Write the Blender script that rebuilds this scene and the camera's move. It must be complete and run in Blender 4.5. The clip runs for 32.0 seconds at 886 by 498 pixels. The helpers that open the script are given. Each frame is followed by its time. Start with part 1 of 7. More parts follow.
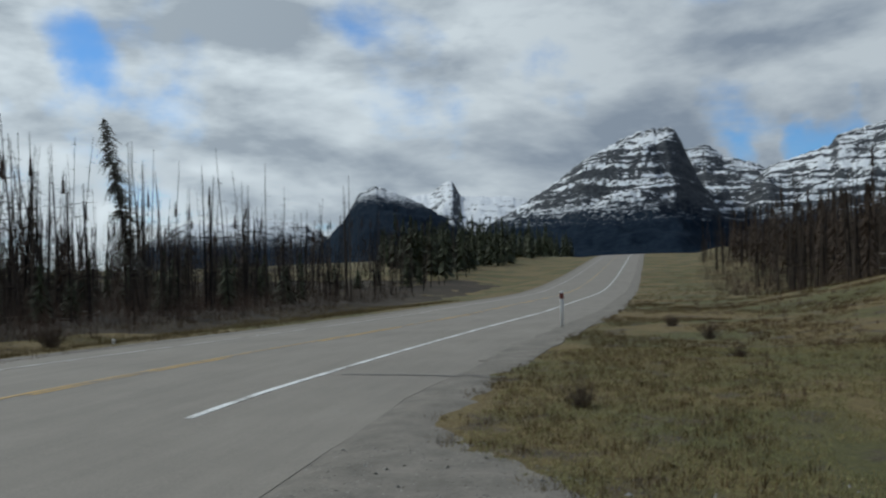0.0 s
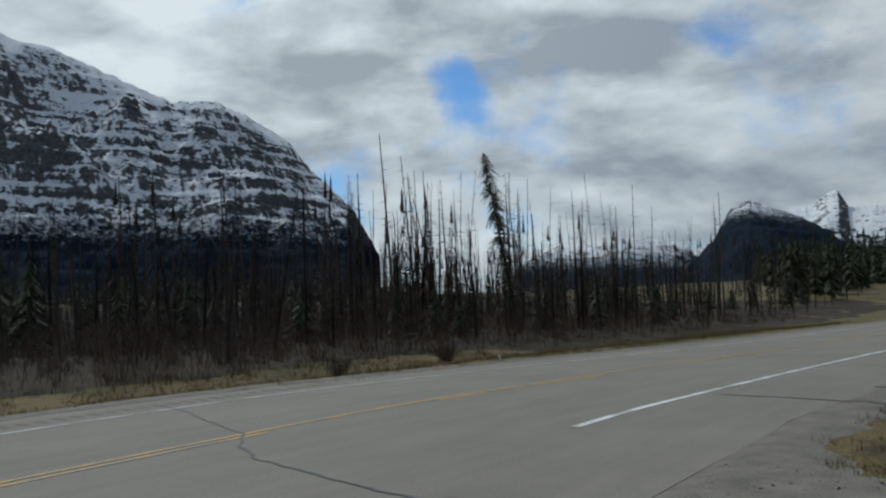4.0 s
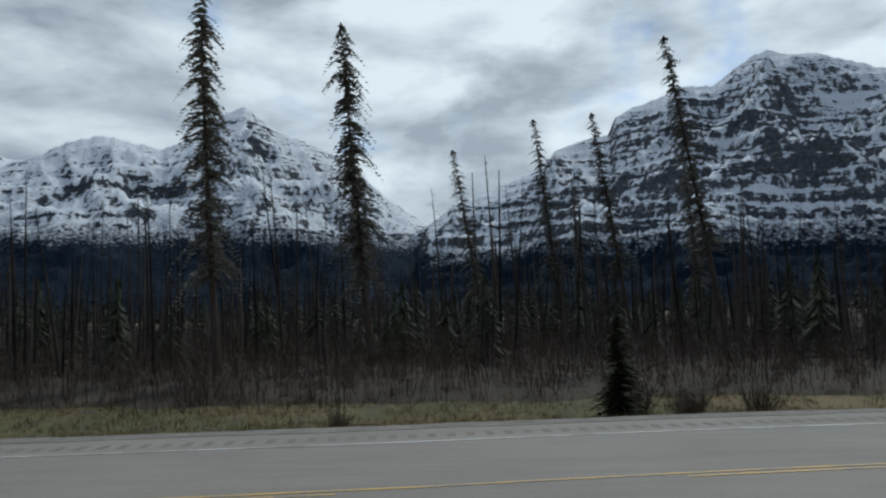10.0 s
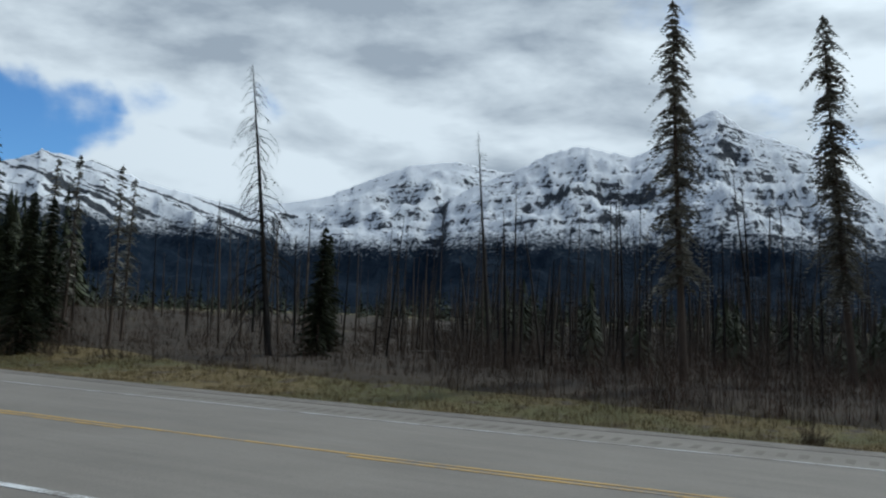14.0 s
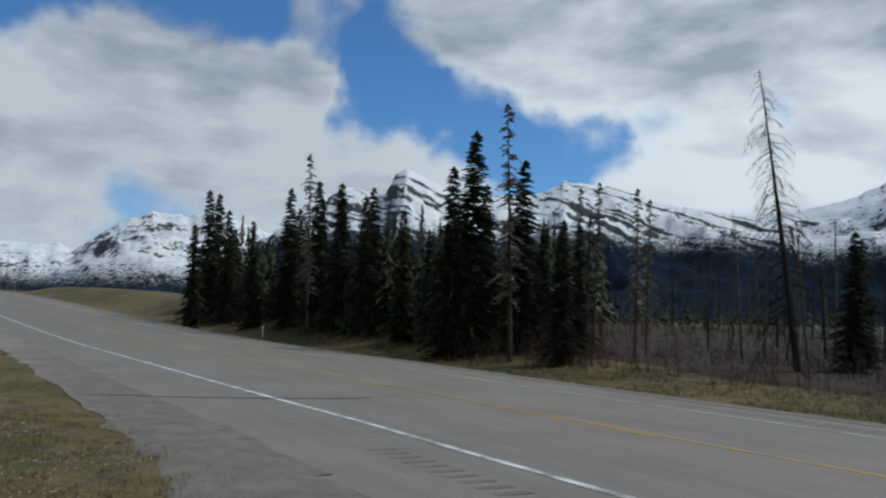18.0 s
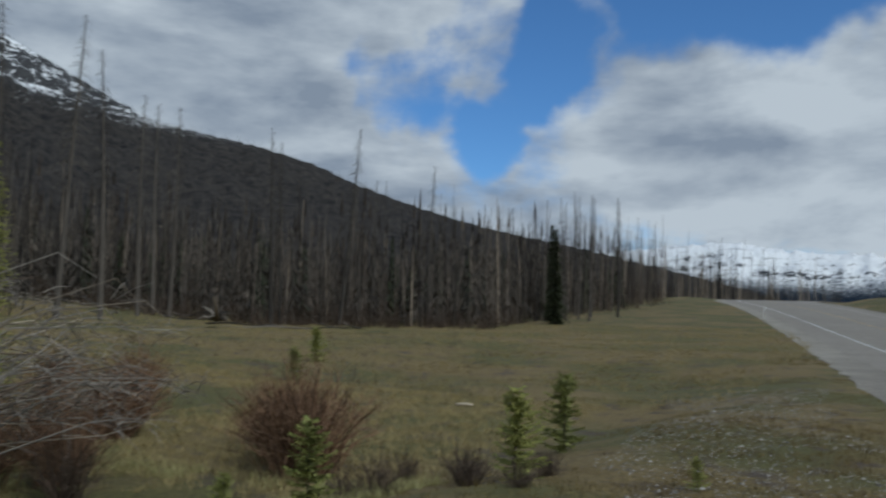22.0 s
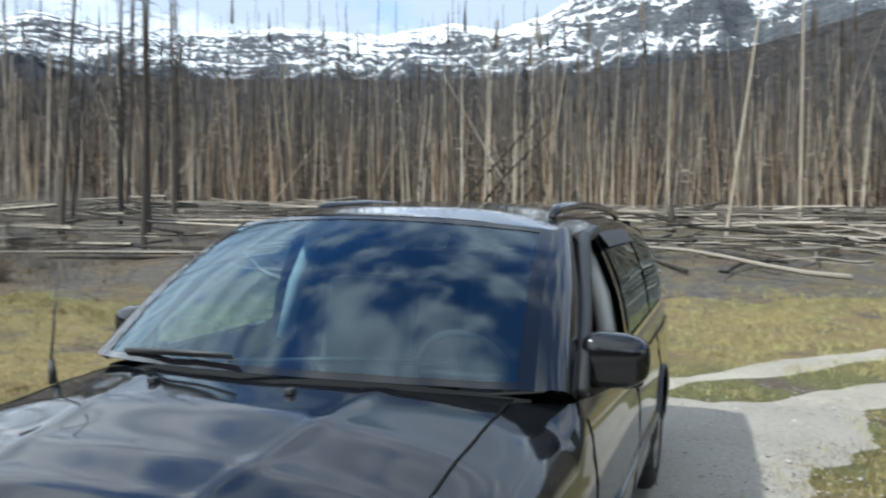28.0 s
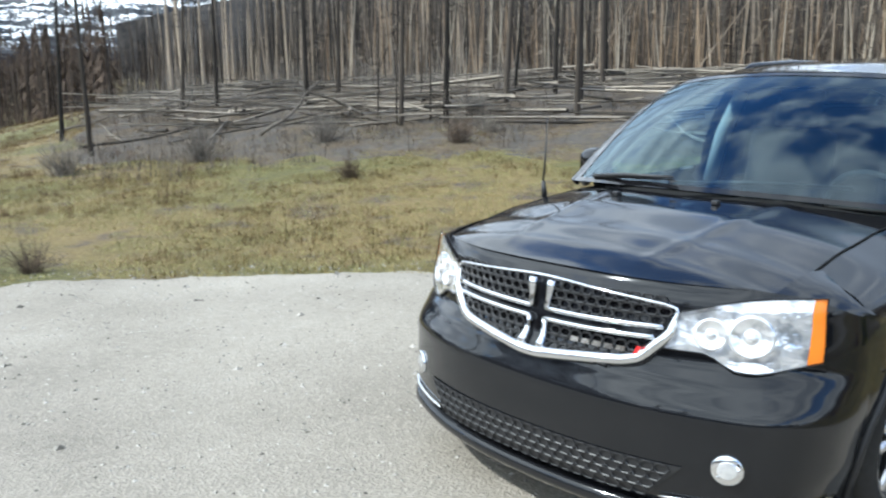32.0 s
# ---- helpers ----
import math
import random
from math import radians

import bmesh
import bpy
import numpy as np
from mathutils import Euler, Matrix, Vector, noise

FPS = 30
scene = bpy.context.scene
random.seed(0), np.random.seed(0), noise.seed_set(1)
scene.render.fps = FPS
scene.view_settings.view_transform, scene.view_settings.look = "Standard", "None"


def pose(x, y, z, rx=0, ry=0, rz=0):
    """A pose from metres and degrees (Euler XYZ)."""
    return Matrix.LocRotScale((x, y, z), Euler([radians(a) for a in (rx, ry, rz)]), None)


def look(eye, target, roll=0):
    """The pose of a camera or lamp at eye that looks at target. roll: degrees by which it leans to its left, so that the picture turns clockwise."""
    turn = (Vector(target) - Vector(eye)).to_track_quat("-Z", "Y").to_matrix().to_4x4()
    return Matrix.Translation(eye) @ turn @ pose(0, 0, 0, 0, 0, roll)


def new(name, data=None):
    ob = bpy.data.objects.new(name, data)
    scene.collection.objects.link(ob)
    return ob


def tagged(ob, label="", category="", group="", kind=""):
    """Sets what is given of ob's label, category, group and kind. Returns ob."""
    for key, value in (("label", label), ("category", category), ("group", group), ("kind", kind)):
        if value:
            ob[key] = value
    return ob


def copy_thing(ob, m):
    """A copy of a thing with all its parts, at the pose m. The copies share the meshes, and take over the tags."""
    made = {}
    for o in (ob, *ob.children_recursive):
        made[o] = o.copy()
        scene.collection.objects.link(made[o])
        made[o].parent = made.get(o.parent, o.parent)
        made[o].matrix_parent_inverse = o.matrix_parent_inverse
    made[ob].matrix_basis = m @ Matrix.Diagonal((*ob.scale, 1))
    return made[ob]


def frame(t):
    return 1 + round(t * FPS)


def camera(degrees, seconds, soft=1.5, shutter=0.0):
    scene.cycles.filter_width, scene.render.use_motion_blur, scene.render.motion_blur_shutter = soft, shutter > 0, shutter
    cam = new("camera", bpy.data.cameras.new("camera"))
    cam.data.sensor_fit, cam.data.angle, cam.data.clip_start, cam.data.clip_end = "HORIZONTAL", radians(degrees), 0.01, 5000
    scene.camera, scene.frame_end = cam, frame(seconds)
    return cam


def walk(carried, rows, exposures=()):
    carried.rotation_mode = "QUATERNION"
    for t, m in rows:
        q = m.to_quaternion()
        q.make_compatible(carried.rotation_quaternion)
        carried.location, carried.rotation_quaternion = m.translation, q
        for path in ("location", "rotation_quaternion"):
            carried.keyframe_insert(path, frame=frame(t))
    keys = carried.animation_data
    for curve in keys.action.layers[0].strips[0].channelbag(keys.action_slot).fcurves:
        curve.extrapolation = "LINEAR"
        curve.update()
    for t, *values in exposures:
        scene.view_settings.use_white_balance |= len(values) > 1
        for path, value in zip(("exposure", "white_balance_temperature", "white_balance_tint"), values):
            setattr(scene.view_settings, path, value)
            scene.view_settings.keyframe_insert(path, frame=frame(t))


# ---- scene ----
cam = camera(55.76, 32.0, 2.1, 0.3)
PATH = [
    (0, (-1.146, 1.369, 1.620), (-1.615, 3.312, 1.659), -0.90),
    (0.5, (-1.101, 1.155, 1.620), (-1.745, 3.048, 1.649), -1.73),
    (1, (-1.117, 1.107, 1.620), (-1.850, 2.967, 1.688), -1.77),
    (1.5, (-1.107, 0.982, 1.620), (-1.895, 2.818, 1.697), 0.25),
    (2, (-1.105, 0.923, 1.620), (-1.951, 2.733, 1.684), -0.03),
    (2.5, (-1.097, 0.900, 1.620), (-1.966, 2.700, 1.678), 0.16),
    (3, (-1.091, 0.865, 1.620), (-2.080, 2.602, 1.675), -0.31),
    (3.5, (-1.060, 0.830, 1.620), (-2.185, 2.482, 1.695), -1.30),
    (5.5, (-0.727, 0.506, 1.620), (-2.272, 1.762, 1.803), 0.19),
    (6, (-0.737, 0.509, 1.620), (-2.401, 1.601, 1.816), -0.28),
    (6.5, (-0.649, 0.395, 1.620), (-2.406, 1.328, 1.825), -0.67),
    (7, (-0.656, 0.311, 1.620), (-2.438, 1.195, 1.822), 0.39),
    (7.5, (-0.762, 0.265, 1.620), (-2.570, 1.087, 1.853), 1.52),
    (8, (-0.831, 0.172, 1.620), (-2.691, 0.872, 1.845), 1.57),
    (8.5, (-0.683, 0.049, 1.620), (-2.621, 0.490, 1.843), 1.00),
    (9, (-0.482, 0.035, 1.620), (-2.455, 0.308, 1.803), -0.47),
    (9.5, (-0.393, 0.080, 1.620), (-2.379, 0.256, 1.781), -0.94),
    (10, (-0.322, 0.086, 1.620), (-2.315, 0.147, 1.777), -1.18),
    (10.5, (-0.225, 0.083, 1.620), (-2.217, 0.015, 1.777), -0.86),
    (11, (-0.190, 0.129, 1.620), (-2.177, -0.042, 1.775), -0.64),
    (11.5, (-0.115, 0.166, 1.620), (-2.088, -0.120, 1.784), -1.07),
    (12, (-0.068, 0.165, 1.620), (-2.015, -0.260, 1.791), -1.22),
    (12.5, (0.077, 0.215, 1.620), (-1.841, -0.327, 1.786), -0.90),
    (13, (0.082, 0.165, 1.620), (-1.784, -0.544, 1.742), -1.03),
    (13.5, (0.110, 0.181, 1.620), (-1.686, -0.688, 1.757), 0.84),
    (15.5, (0.326, 0.180, 1.578), (-1.166, -1.139, 1.761), 1.19),
    (16, (0.313, 0.184, 1.577), (-0.986, -1.327, 1.752), 0.87),
    (16.5, (0.301, 0.190, 1.576), (-0.761, -1.497, 1.740), 0.69),
    (17, (0.306, 0.199, 1.575), (-0.678, -1.534, 1.740), -1.33),
    (17.5, (0.329, 0.213, 1.576), (-0.656, -1.521, 1.738), 0.06),
    (18, (0.354, 0.226, 1.577), (-0.526, -1.563, 1.738), 1.24),
    (18.5, (0.355, 0.231, 1.580), (-0.298, -1.655, 1.718), 1.34),
    (19, (0.318, 0.206, 1.583), (-0.026, -1.759, 1.732), 1.71),
    (19.5, (0.238, 0.131, 1.584), (0.117, -1.864, 1.679), -0.09),
    (20, (0.260, 0.024, 1.582), (0.162, -1.972, 1.655), 0.43),
    (20.5, (0.412, -0.066, 1.573), (0.327, -2.060, 1.691), 0.30),
    (21, (0.474, -0.127, 1.563), (0.600, -2.120, 1.667), 1.09),
    (21.5, (0.445, -0.159, 1.560), (0.913, -2.099, 1.695), 0.70),
    (22, (0.353, -0.177, 1.560), (1.219, -1.975, 1.702), 1.51),
    (22.5, (0.339, -0.173, 1.570), (1.423, -1.851, 1.658), 0.86),
    (23, (0.459, -0.101, 1.586), (1.706, -1.662, 1.653), 1.49),
    (23.5, (0.570, 0.020, 1.597), (1.955, -1.417, 1.706), 1.80),
    (24, (0.715, 0.219, 1.608), (2.324, -0.964, 1.706), 1.43),
    (24.5, (0.950, 0.550, 1.560), (2.788, -0.233, 1.650), -0.23),
    (26.5, (1.549, 0.638, 1.660), (3.547, 0.728, 1.625), -0.71),
    (27, (1.385, 0.550, 1.667), (3.318, 1.060, 1.632), -2.33),
    (27.5, (1.076, 0.478, 1.655), (2.984, 1.056, 1.488), 0.66),
    (28, (0.936, 0.323, 1.664), (2.729, 1.208, 1.606), 0.40),
    (28.5, (0.788, 0.112, 1.670), (2.436, 1.238, 1.545), -1.50),
    (29, (0.561, 0.060, 1.624), (2.203, 1.162, 1.332), -0.72),
    (29.5, (0.413, -0.033, 1.638), (2.056, 1.074, 1.368), 0.34),
    (30, (0.417, -0.265, 1.586), (1.957, 0.946, 1.184), -1.20),
    (30.5, (0.401, -0.398, 1.601), (1.895, 0.873, 1.209), -4.15),
    (31, (0.308, -0.403, 1.608), (1.720, 0.951, 1.195), -4.50),
    (31.5, (0.141, -0.306, 1.611), (1.432, 1.165, 1.197), -1.59),
    (32, (0.079, -0.283, 1.615), (1.223, 1.316, 1.251), -0.65),
]
EXPOSURES = [(0, -0.82, 5750, 3), (1, -0.87, 5750, 3), (3, -1.0, 5750, 3), (6, -0.92, 5700, 4), (9, -1.0, 5600, 3), (10, -0.84, 5600, 3), (11, -0.66, 5600, 3), (13, -0.68, 5550, 3), (17, -0.8, 5650, 4), (20, -0.75, 5650, 4), (22, -0.8, 5600, 4), (23, -0.25, 5700, 3), (24, 0.12, 5900, 4), (27, 0.7, 5700, 4), (29, 0.98, 5700, 4), (32, 1.08, 5650, 4)]
walk(cam, [(t, look(eye, target, roll)) for t, eye, target, roll in PATH], EXPOSURES)

# ---- light ----
SUN_YAW, SUN_EL = 66.0, 47.0
sun_dir = Vector((-math.sin(radians(SUN_YAW)) * math.cos(radians(SUN_EL)),
                  math.cos(radians(SUN_YAW)) * math.cos(radians(SUN_EL)), math.sin(radians(SUN_EL))))
sun = new("sun", bpy.data.lights.new("sun", "SUN"))
sun.data.energy, sun.data.angle, sun.data.color = 2.9, radians(1.2), (1.0, 0.94, 0.84)
sun.matrix_world = look((0, 0, 60), Vector((0, 0, 60)) - sun_dir)


def nodes_of(tree):
    """Short makers of nodes and links in one node tree."""
    def make(kind, x=0, y=0, **props):
        n = tree.nodes.new(kind)
        for key, value in props.items():
            setattr(n, key, value)
        return n

    def link(a, b):
        tree.links.new(a, b)
    return make, link


def build_sky():
    world = bpy.data.worlds.new("sky")
    scene.world = world
    world.use_nodes = True
    tree = world.node_tree
    tree.nodes.clear()
    make, link = nodes_of(tree)

    def math_node(op, a, b=None, c=None, clamp=False):
        n = make("ShaderNodeMath", operation=op, use_clamp=clamp)
        for i, v in enumerate((a, b, c)):
            if v is None:
                continue
            if isinstance(v, (int, float)):
                n.inputs[i].default_value = v
            else:
                link(v, n.inputs[i])
        return n.outputs[0]

    def ramp(value, lo, hi):
        n = make("ShaderNodeMapRange", interpolation_type="SMOOTHSTEP")
        link(value, n.inputs["Value"])
        n.inputs["From Min"].default_value, n.inputs["From Max"].default_value = lo, hi
        return n.outputs["Result"]

    def mix(fac, a, b):
        n = make("ShaderNodeMix", data_type="RGBA")
        link(fac, n.inputs[0])
        for sock, v in ((n.inputs[6], a), (n.inputs[7], b)):
            if isinstance(v, tuple):
                sock.default_value = (*v, 1)
            else:
                link(v, sock)
        return n.outputs[2]

    sky = make("ShaderNodeTexSky", sky_type="NISHITA", sun_disc=False)
    sky.sun_elevation, sky.sun_rotation = radians(SUN_EL), radians(-SUN_YAW)
    sky.altitude = 1400
    coord = make("ShaderNodeTexCoord").outputs["Generated"]
    split = make("ShaderNodeSeparateXYZ")
    link(coord, split.inputs[0])
    # a flat cloud deck seen in perspective
    up = math_node("MAXIMUM", math_node("ADD", split.outputs["Z"], 0.10), 0.04)
    px = math_node("DIVIDE", split.outputs["X"], up)
    py = math_node("DIVIDE", split.outputs["Y"], up)
    deck = make("ShaderNodeCombineXYZ")
    link(px, deck.inputs[0])
    link(py, deck.inputs[1])

    def fbm(vec, scale, detail, rough, seed, dist=0.0):
        n = make("ShaderNodeTexNoise", noise_dimensions="4D")
        link(vec, n.inputs["Vector"])
        n.inputs["W"].default_value = seed
        n.inputs["Scale"].default_value, n.inputs["Detail"].default_value = scale, detail
        n.inputs["Roughness"].default_value, n.inputs["Distortion"].default_value = rough, dist
        return n.outputs["Fac"]

    # directions pushed about a little, for ragged outlines
    push = make("ShaderNodeTexNoise")
    link(coord, push.inputs["Vector"])
    push.inputs["Scale"].default_value, push.inputs["Detail"].default_value, push.inputs["Roughness"].default_value = 4.5, 5, 0.55
    off = make("ShaderNodeVectorMath", operation="MULTIPLY_ADD")
    link(push.outputs["Color"], off.inputs[0])
    off.inputs[1].default_value = (0.26, 0.26, 0.20)
    off.inputs[2].default_value = (-0.13, -0.13, -0.10)
    ragged = make("ShaderNodeVectorMath", operation="ADD")
    link(coord, ragged.inputs[0])
    link(off.outputs[0], ragged.inputs[1])
    unit = make("ShaderNodeVectorMath", operation="NORMALIZE")
    link(ragged.outputs[0], unit.inputs[0])
    toward_sun = make("ShaderNodeVectorMath", operation="ADD")
    link(coord, toward_sun.inputs[0])
    toward_sun.inputs[1].default_value = tuple(0.035 * c for c in (sun_dir + Vector((0, 0, 0.9))).normalized())

    big = fbm(deck.outputs[0], 0.75, 7, 0.55, 3.7, 0.3)
    lump = fbm(coord, 6.0, 7, 0.52, 1.3, 0.15)
    cover = math_node("ADD", math_node("MULTIPLY", big, 0.5), math_node("MULTIPLY_ADD", lump, 0.90, -0.19))

    def toward(yaw, el, lo, hi, warp=True):
        """1 near one direction of the sky, 0 away from it."""
        d = make("ShaderNodeVectorMath", operation="DOT_PRODUCT")
        link(unit.outputs[0] if warp else coord, d.inputs[0])
        a, b = radians(yaw), radians(el)
        d.inputs[1].default_value = (-math.sin(a) * math.cos(b), math.cos(a) * math.cos(b), math.sin(b))
        return ramp(d.outputs["Value"], math.cos(radians(hi)), math.cos(radians(lo)))

    # breaks in the deck (yaw, height, inner and outer radius, depth)
    for yaw, el, lo, hi, k in BREAKS:
        cover = math_node("SUBTRACT", cover, math_node("MULTIPLY", toward(yaw, el, lo, hi), k * 1.3))
    for yaw, el, lo, hi, k in HEAPS:
        cover = math_node("ADD", cover, math_node("MULTIPLY", toward(yaw, el, lo, hi, False), k))
    opaque = math_node("POWER", ramp(cover, 0.28, 0.52), 1.5)
    # clouds: broad flat grey bases between bright tops, brighter toward the horizon and the sun
    flat = make("ShaderNodeVectorMath", operation="MULTIPLY")
    link(coord, flat.inputs[0])
    flat.inputs[1].default_value = (1.0, 1.0, 2.6)
    ahead_flat = make("ShaderNodeVectorMath", operation="MULTIPLY")
    link(toward_sun.outputs[0], ahead_flat.inputs[0])
    ahead_flat.inputs[1].default_value = (1.0, 1.0, 2.6)
    bases = ramp(fbm(flat.outputs[0], 2.7, 5, 0.50, 5.2, 0.35), 0.44, 0.63)
    billow, ahead = fbm(flat.outputs[0], 5.2, 7, 0.55, 8.1, 0.25), fbm(ahead_flat.outputs[0], 5.2, 7, 0.55, 8.1, 0.25)
    relief = math_node("MULTIPLY", math_node("SUBTRACT", ahead, billow), 2.6)
    thick = ramp(cover, 0.46, 0.66)
    low = ramp(split.outputs["Z"], 0.20, 0.05)
    shade = math_node("ADD", math_node("MULTIPLY", bases, 0.72), math_node("MULTIPLY", thick, 0.22))
    for yaw, el, lo, hi, k in BELLIES:
        shade = math_node("ADD", shade, math_node("MULTIPLY", toward(yaw, el, lo, hi), k))
    shade = math_node("ADD", shade, relief)
    shade = math_node("SUBTRACT", shade, math_node("MULTIPLY", low, 0.10), clamp=True)
    glow = math_node("MAXIMUM", toward(SUN_YAW, SUN_EL - 22, 4, 68, False), math_node("MULTIPLY", toward(120, 16, 8, 42, False), 0.62))
    white = mix(glow, (0.92, 0.925, 0.925), (1.50, 1.50, 1.46))
    grey = mix(glow, (0.42, 0.46, 0.53), (0.70, 0.73, 0.76))
    cloud = mix(shade, white, grey)
    dim = make("ShaderNodeMix", data_type="RGBA", blend_type="MULTIPLY")
    dim.inputs[0].default_value = 1.0
    link(sky.outputs[0], dim.inputs[6])
    dim.inputs[7].default_value = (0.098, 0.136, 0.172, 1)
    out = mix(opaque, dim.outputs[2], cloud)
    bg = make("ShaderNodeBackground")
    link(out, bg.inputs[0])
    bg.inputs[1].default_value = 1.0
    link(bg.outputs[0], make("ShaderNodeOutputWorld").inputs[0])


BREAKS = [(172, 21.5, 0, 7, 0.20), (164, 20, 0, 4, 0.14), (157, 17, 0, 6, 0.26), (151, 13.5, 0, 5, 0.24), (146, 11, 0, 4, 0.16), (168, 18.5, 0, 4, 0.14), (181, 22, 0, 7, 0.18), (199, 17, 0, 4.5, 0.18), (203.5, 13, 0, 3.5, 0.16),
          (190, 21, 0, 6, 0.15), (38.3, 12.6, 0, 3.2, 0.09), (61.6, 22, 0, 3.5, 0.14), (354, 8.2, 0, 2.0, 0.11), (349, 9.4, 0, 2.4, 0.13), (131, 12.5, 0, 2.5, 0.12), (209, 16, 0, 4, 0.12),
          (187, 32, 4, 16, 0.15), (335, 58, 8, 34, 0.10), (250, 62, 5, 30, 0.10)]
BELLIES = [(20.5, 13.5, 2, 13, 0.22), (4, 15, 2, 14, 0.02), (36, 18, 0, 8, 0.22), (48, 14, 0, 9, 0.20), (189, 12.6, 1, 9, 0.42), (217, 14.5, 2, 12, 0.32), (226, 20, 2, 14, 0.25), (165, 16, 0, 6, -0.30), (182, 16.5, 0, 6, -0.40), (163, 11, 1, 8, -0.2),
           (150, 9, 2, 12, -0.15), (110, 14, 6, 30, -0.12), (66, 20, 2, 12, -0.35), (285, 14, 12, 55, 0.85)]
HEAPS = [(38, 19.5, 1, 6, 0.15), (54, 17, 4, 15, 0.07), (222, 16, 4, 14, 0.14), (14, 17, 3, 14, 0.07), (212, 9, 2, 8, 0.08), (190, 12, 1, 9, 0.12), (181, 11, 1, 8, 0.13), (171, 13, 1, 7, 0.13), (165, 15, 0, 4, 0.12), (162, 9, 1, 8, 0.12),
         (138, 17, 3, 12, 0.13), (105, 18, 8, 40, 0.11), (0, 20, 5, 40, 0.06), (265, 25, 5, 50, 0.08)]
build_sky()
# ---- materials ----
def material(name, build, rough=0.8, metal=0.0):
    m = bpy.data.materials.new(name)
    m.use_nodes = True
    tree = m.node_tree
    make, link = nodes_of(tree)
    bsdf = next(n for n in tree.nodes if n.type == "BSDF_PRINCIPLED")
    bsdf.inputs["Roughness"].default_value, bsdf.inputs["Metallic"].default_value = rough, metal
    if build:
        build(make, link, bsdf)
    return m


def tex(make, link, scale, detail=5.0, rough=0.55, stretch=None, coords="Object", kind="noise"):
    """A noise in metres: scale is in cycles a metre."""
    c = make("ShaderNodeTexCoord").outputs[coords]
    if stretch:
        mp = make("ShaderNodeMapping")
        mp.inputs["Scale"].default_value = stretch
        link(c, mp.inputs[0])
        c = mp.outputs[0]
    if kind == "voronoi":
        n = make("ShaderNodeTexVoronoi")
        link(c, n.inputs["Vector"])
        n.inputs["Scale"].default_value = scale
        return n.outputs["Distance"]
    n = make("ShaderNodeTexNoise")
    link(c, n.inputs["Vector"])
    n.inputs["Scale"].default_value, n.inputs["Detail"].default_value, n.inputs["Roughness"].default_value = scale, detail, rough
    return n.outputs["Fac"]


def colours(make, link, value, stops):
    n = make("ShaderNodeValToRGB")
    link(value, n.inputs[0])
    ramp = n.color_ramp
    while len(ramp.elements) < len(stops):
        ramp.elements.new(0.5)
    for e, (pos, col) in zip(ramp.elements, stops):
        e.position, e.color = pos, (*col, 1)
    return n.outputs[0]


def blend(make, link, fac, a, b, kind="MIX"):
    n = make("ShaderNodeMix", data_type="RGBA", blend_type=kind)
    for sock, v in ((n.inputs[0], fac), (n.inputs[6], a), (n.inputs[7], b)):
        if isinstance(v, (int, float)):
            sock.default_value = v
        elif isinstance(v, tuple):
            sock.default_value = (*v, 1)
        else:
            link(v, sock)
    return n.outputs[2]


def step(make, link, value, lo, hi):
    n = make("ShaderNodeMapRange", interpolation_type="SMOOTHSTEP")
    link(value, n.inputs["Value"])
    n.inputs["From Min"].default_value, n.inputs["From Max"].default_value = lo, hi
    return n.outputs["Result"]


def calc(make, link, op, a, b, clamp=False):
    n = make("ShaderNodeMath", operation=op, use_clamp=clamp)
    for i, v in enumerate((a, b)):
        if isinstance(v, (int, float)):
            n.inputs[i].default_value = v
        else:
            link(v, n.inputs[i])
    return n.outputs[0]


def bump(make, link, bsdf, value, strength, distance):
    n = make("ShaderNodeBump")
    n.inputs["Strength"].default_value, n.inputs["Distance"].default_value = strength, distance
    link(value, n.inputs["Height"])
    link(n.outputs[0], bsdf.inputs["Normal"])


def two_scale(lo, hi, fine=8.0, coarse=0.6, depth=0.01, island=False, stretch=None, vary=0.35):
    """Colour between lo and hi by a coarse and a fine noise, with a little relief, and varied from object to object."""
    def build(make, link, bsdf):
        a, b = tex(make, link, coarse, 3, 0.5, stretch), tex(make, link, fine, 6, 0.6, stretch)
        v = calc(make, link, "ADD", calc(make, link, "MULTIPLY", a, 0.55), calc(make, link, "MULTIPLY", b, 0.45))
        if island:
            r = make("ShaderNodeNewGeometry").outputs["Random Per Island"]
        else:
            r = make("ShaderNodeObjectInfo").outputs["Random"]
        v = calc(make, link, "ADD", v, calc(make, link, "MULTIPLY", calc(make, link, "SUBTRACT", r, 0.5), vary))
        link(colours(make, link, v, [(0.3, lo), (0.72, hi)]), bsdf.inputs["Base Color"])
        if depth:
            bump(make, link, bsdf, b, 0.6, depth)
        if bsdf.inputs["Roughness"].default_value > 0.78:
            bsdf.inputs["Specular IOR Level"].default_value = 0.2
    return build


def plain(col, spread=0.06, fine=30.0):
    lo, hi = tuple(c * (1 - spread) for c in col), tuple(min(1, c * (1 + spread)) for c in col)
    return two_scale(lo, hi, fine, 2.0, 0.0, vary=0.1)


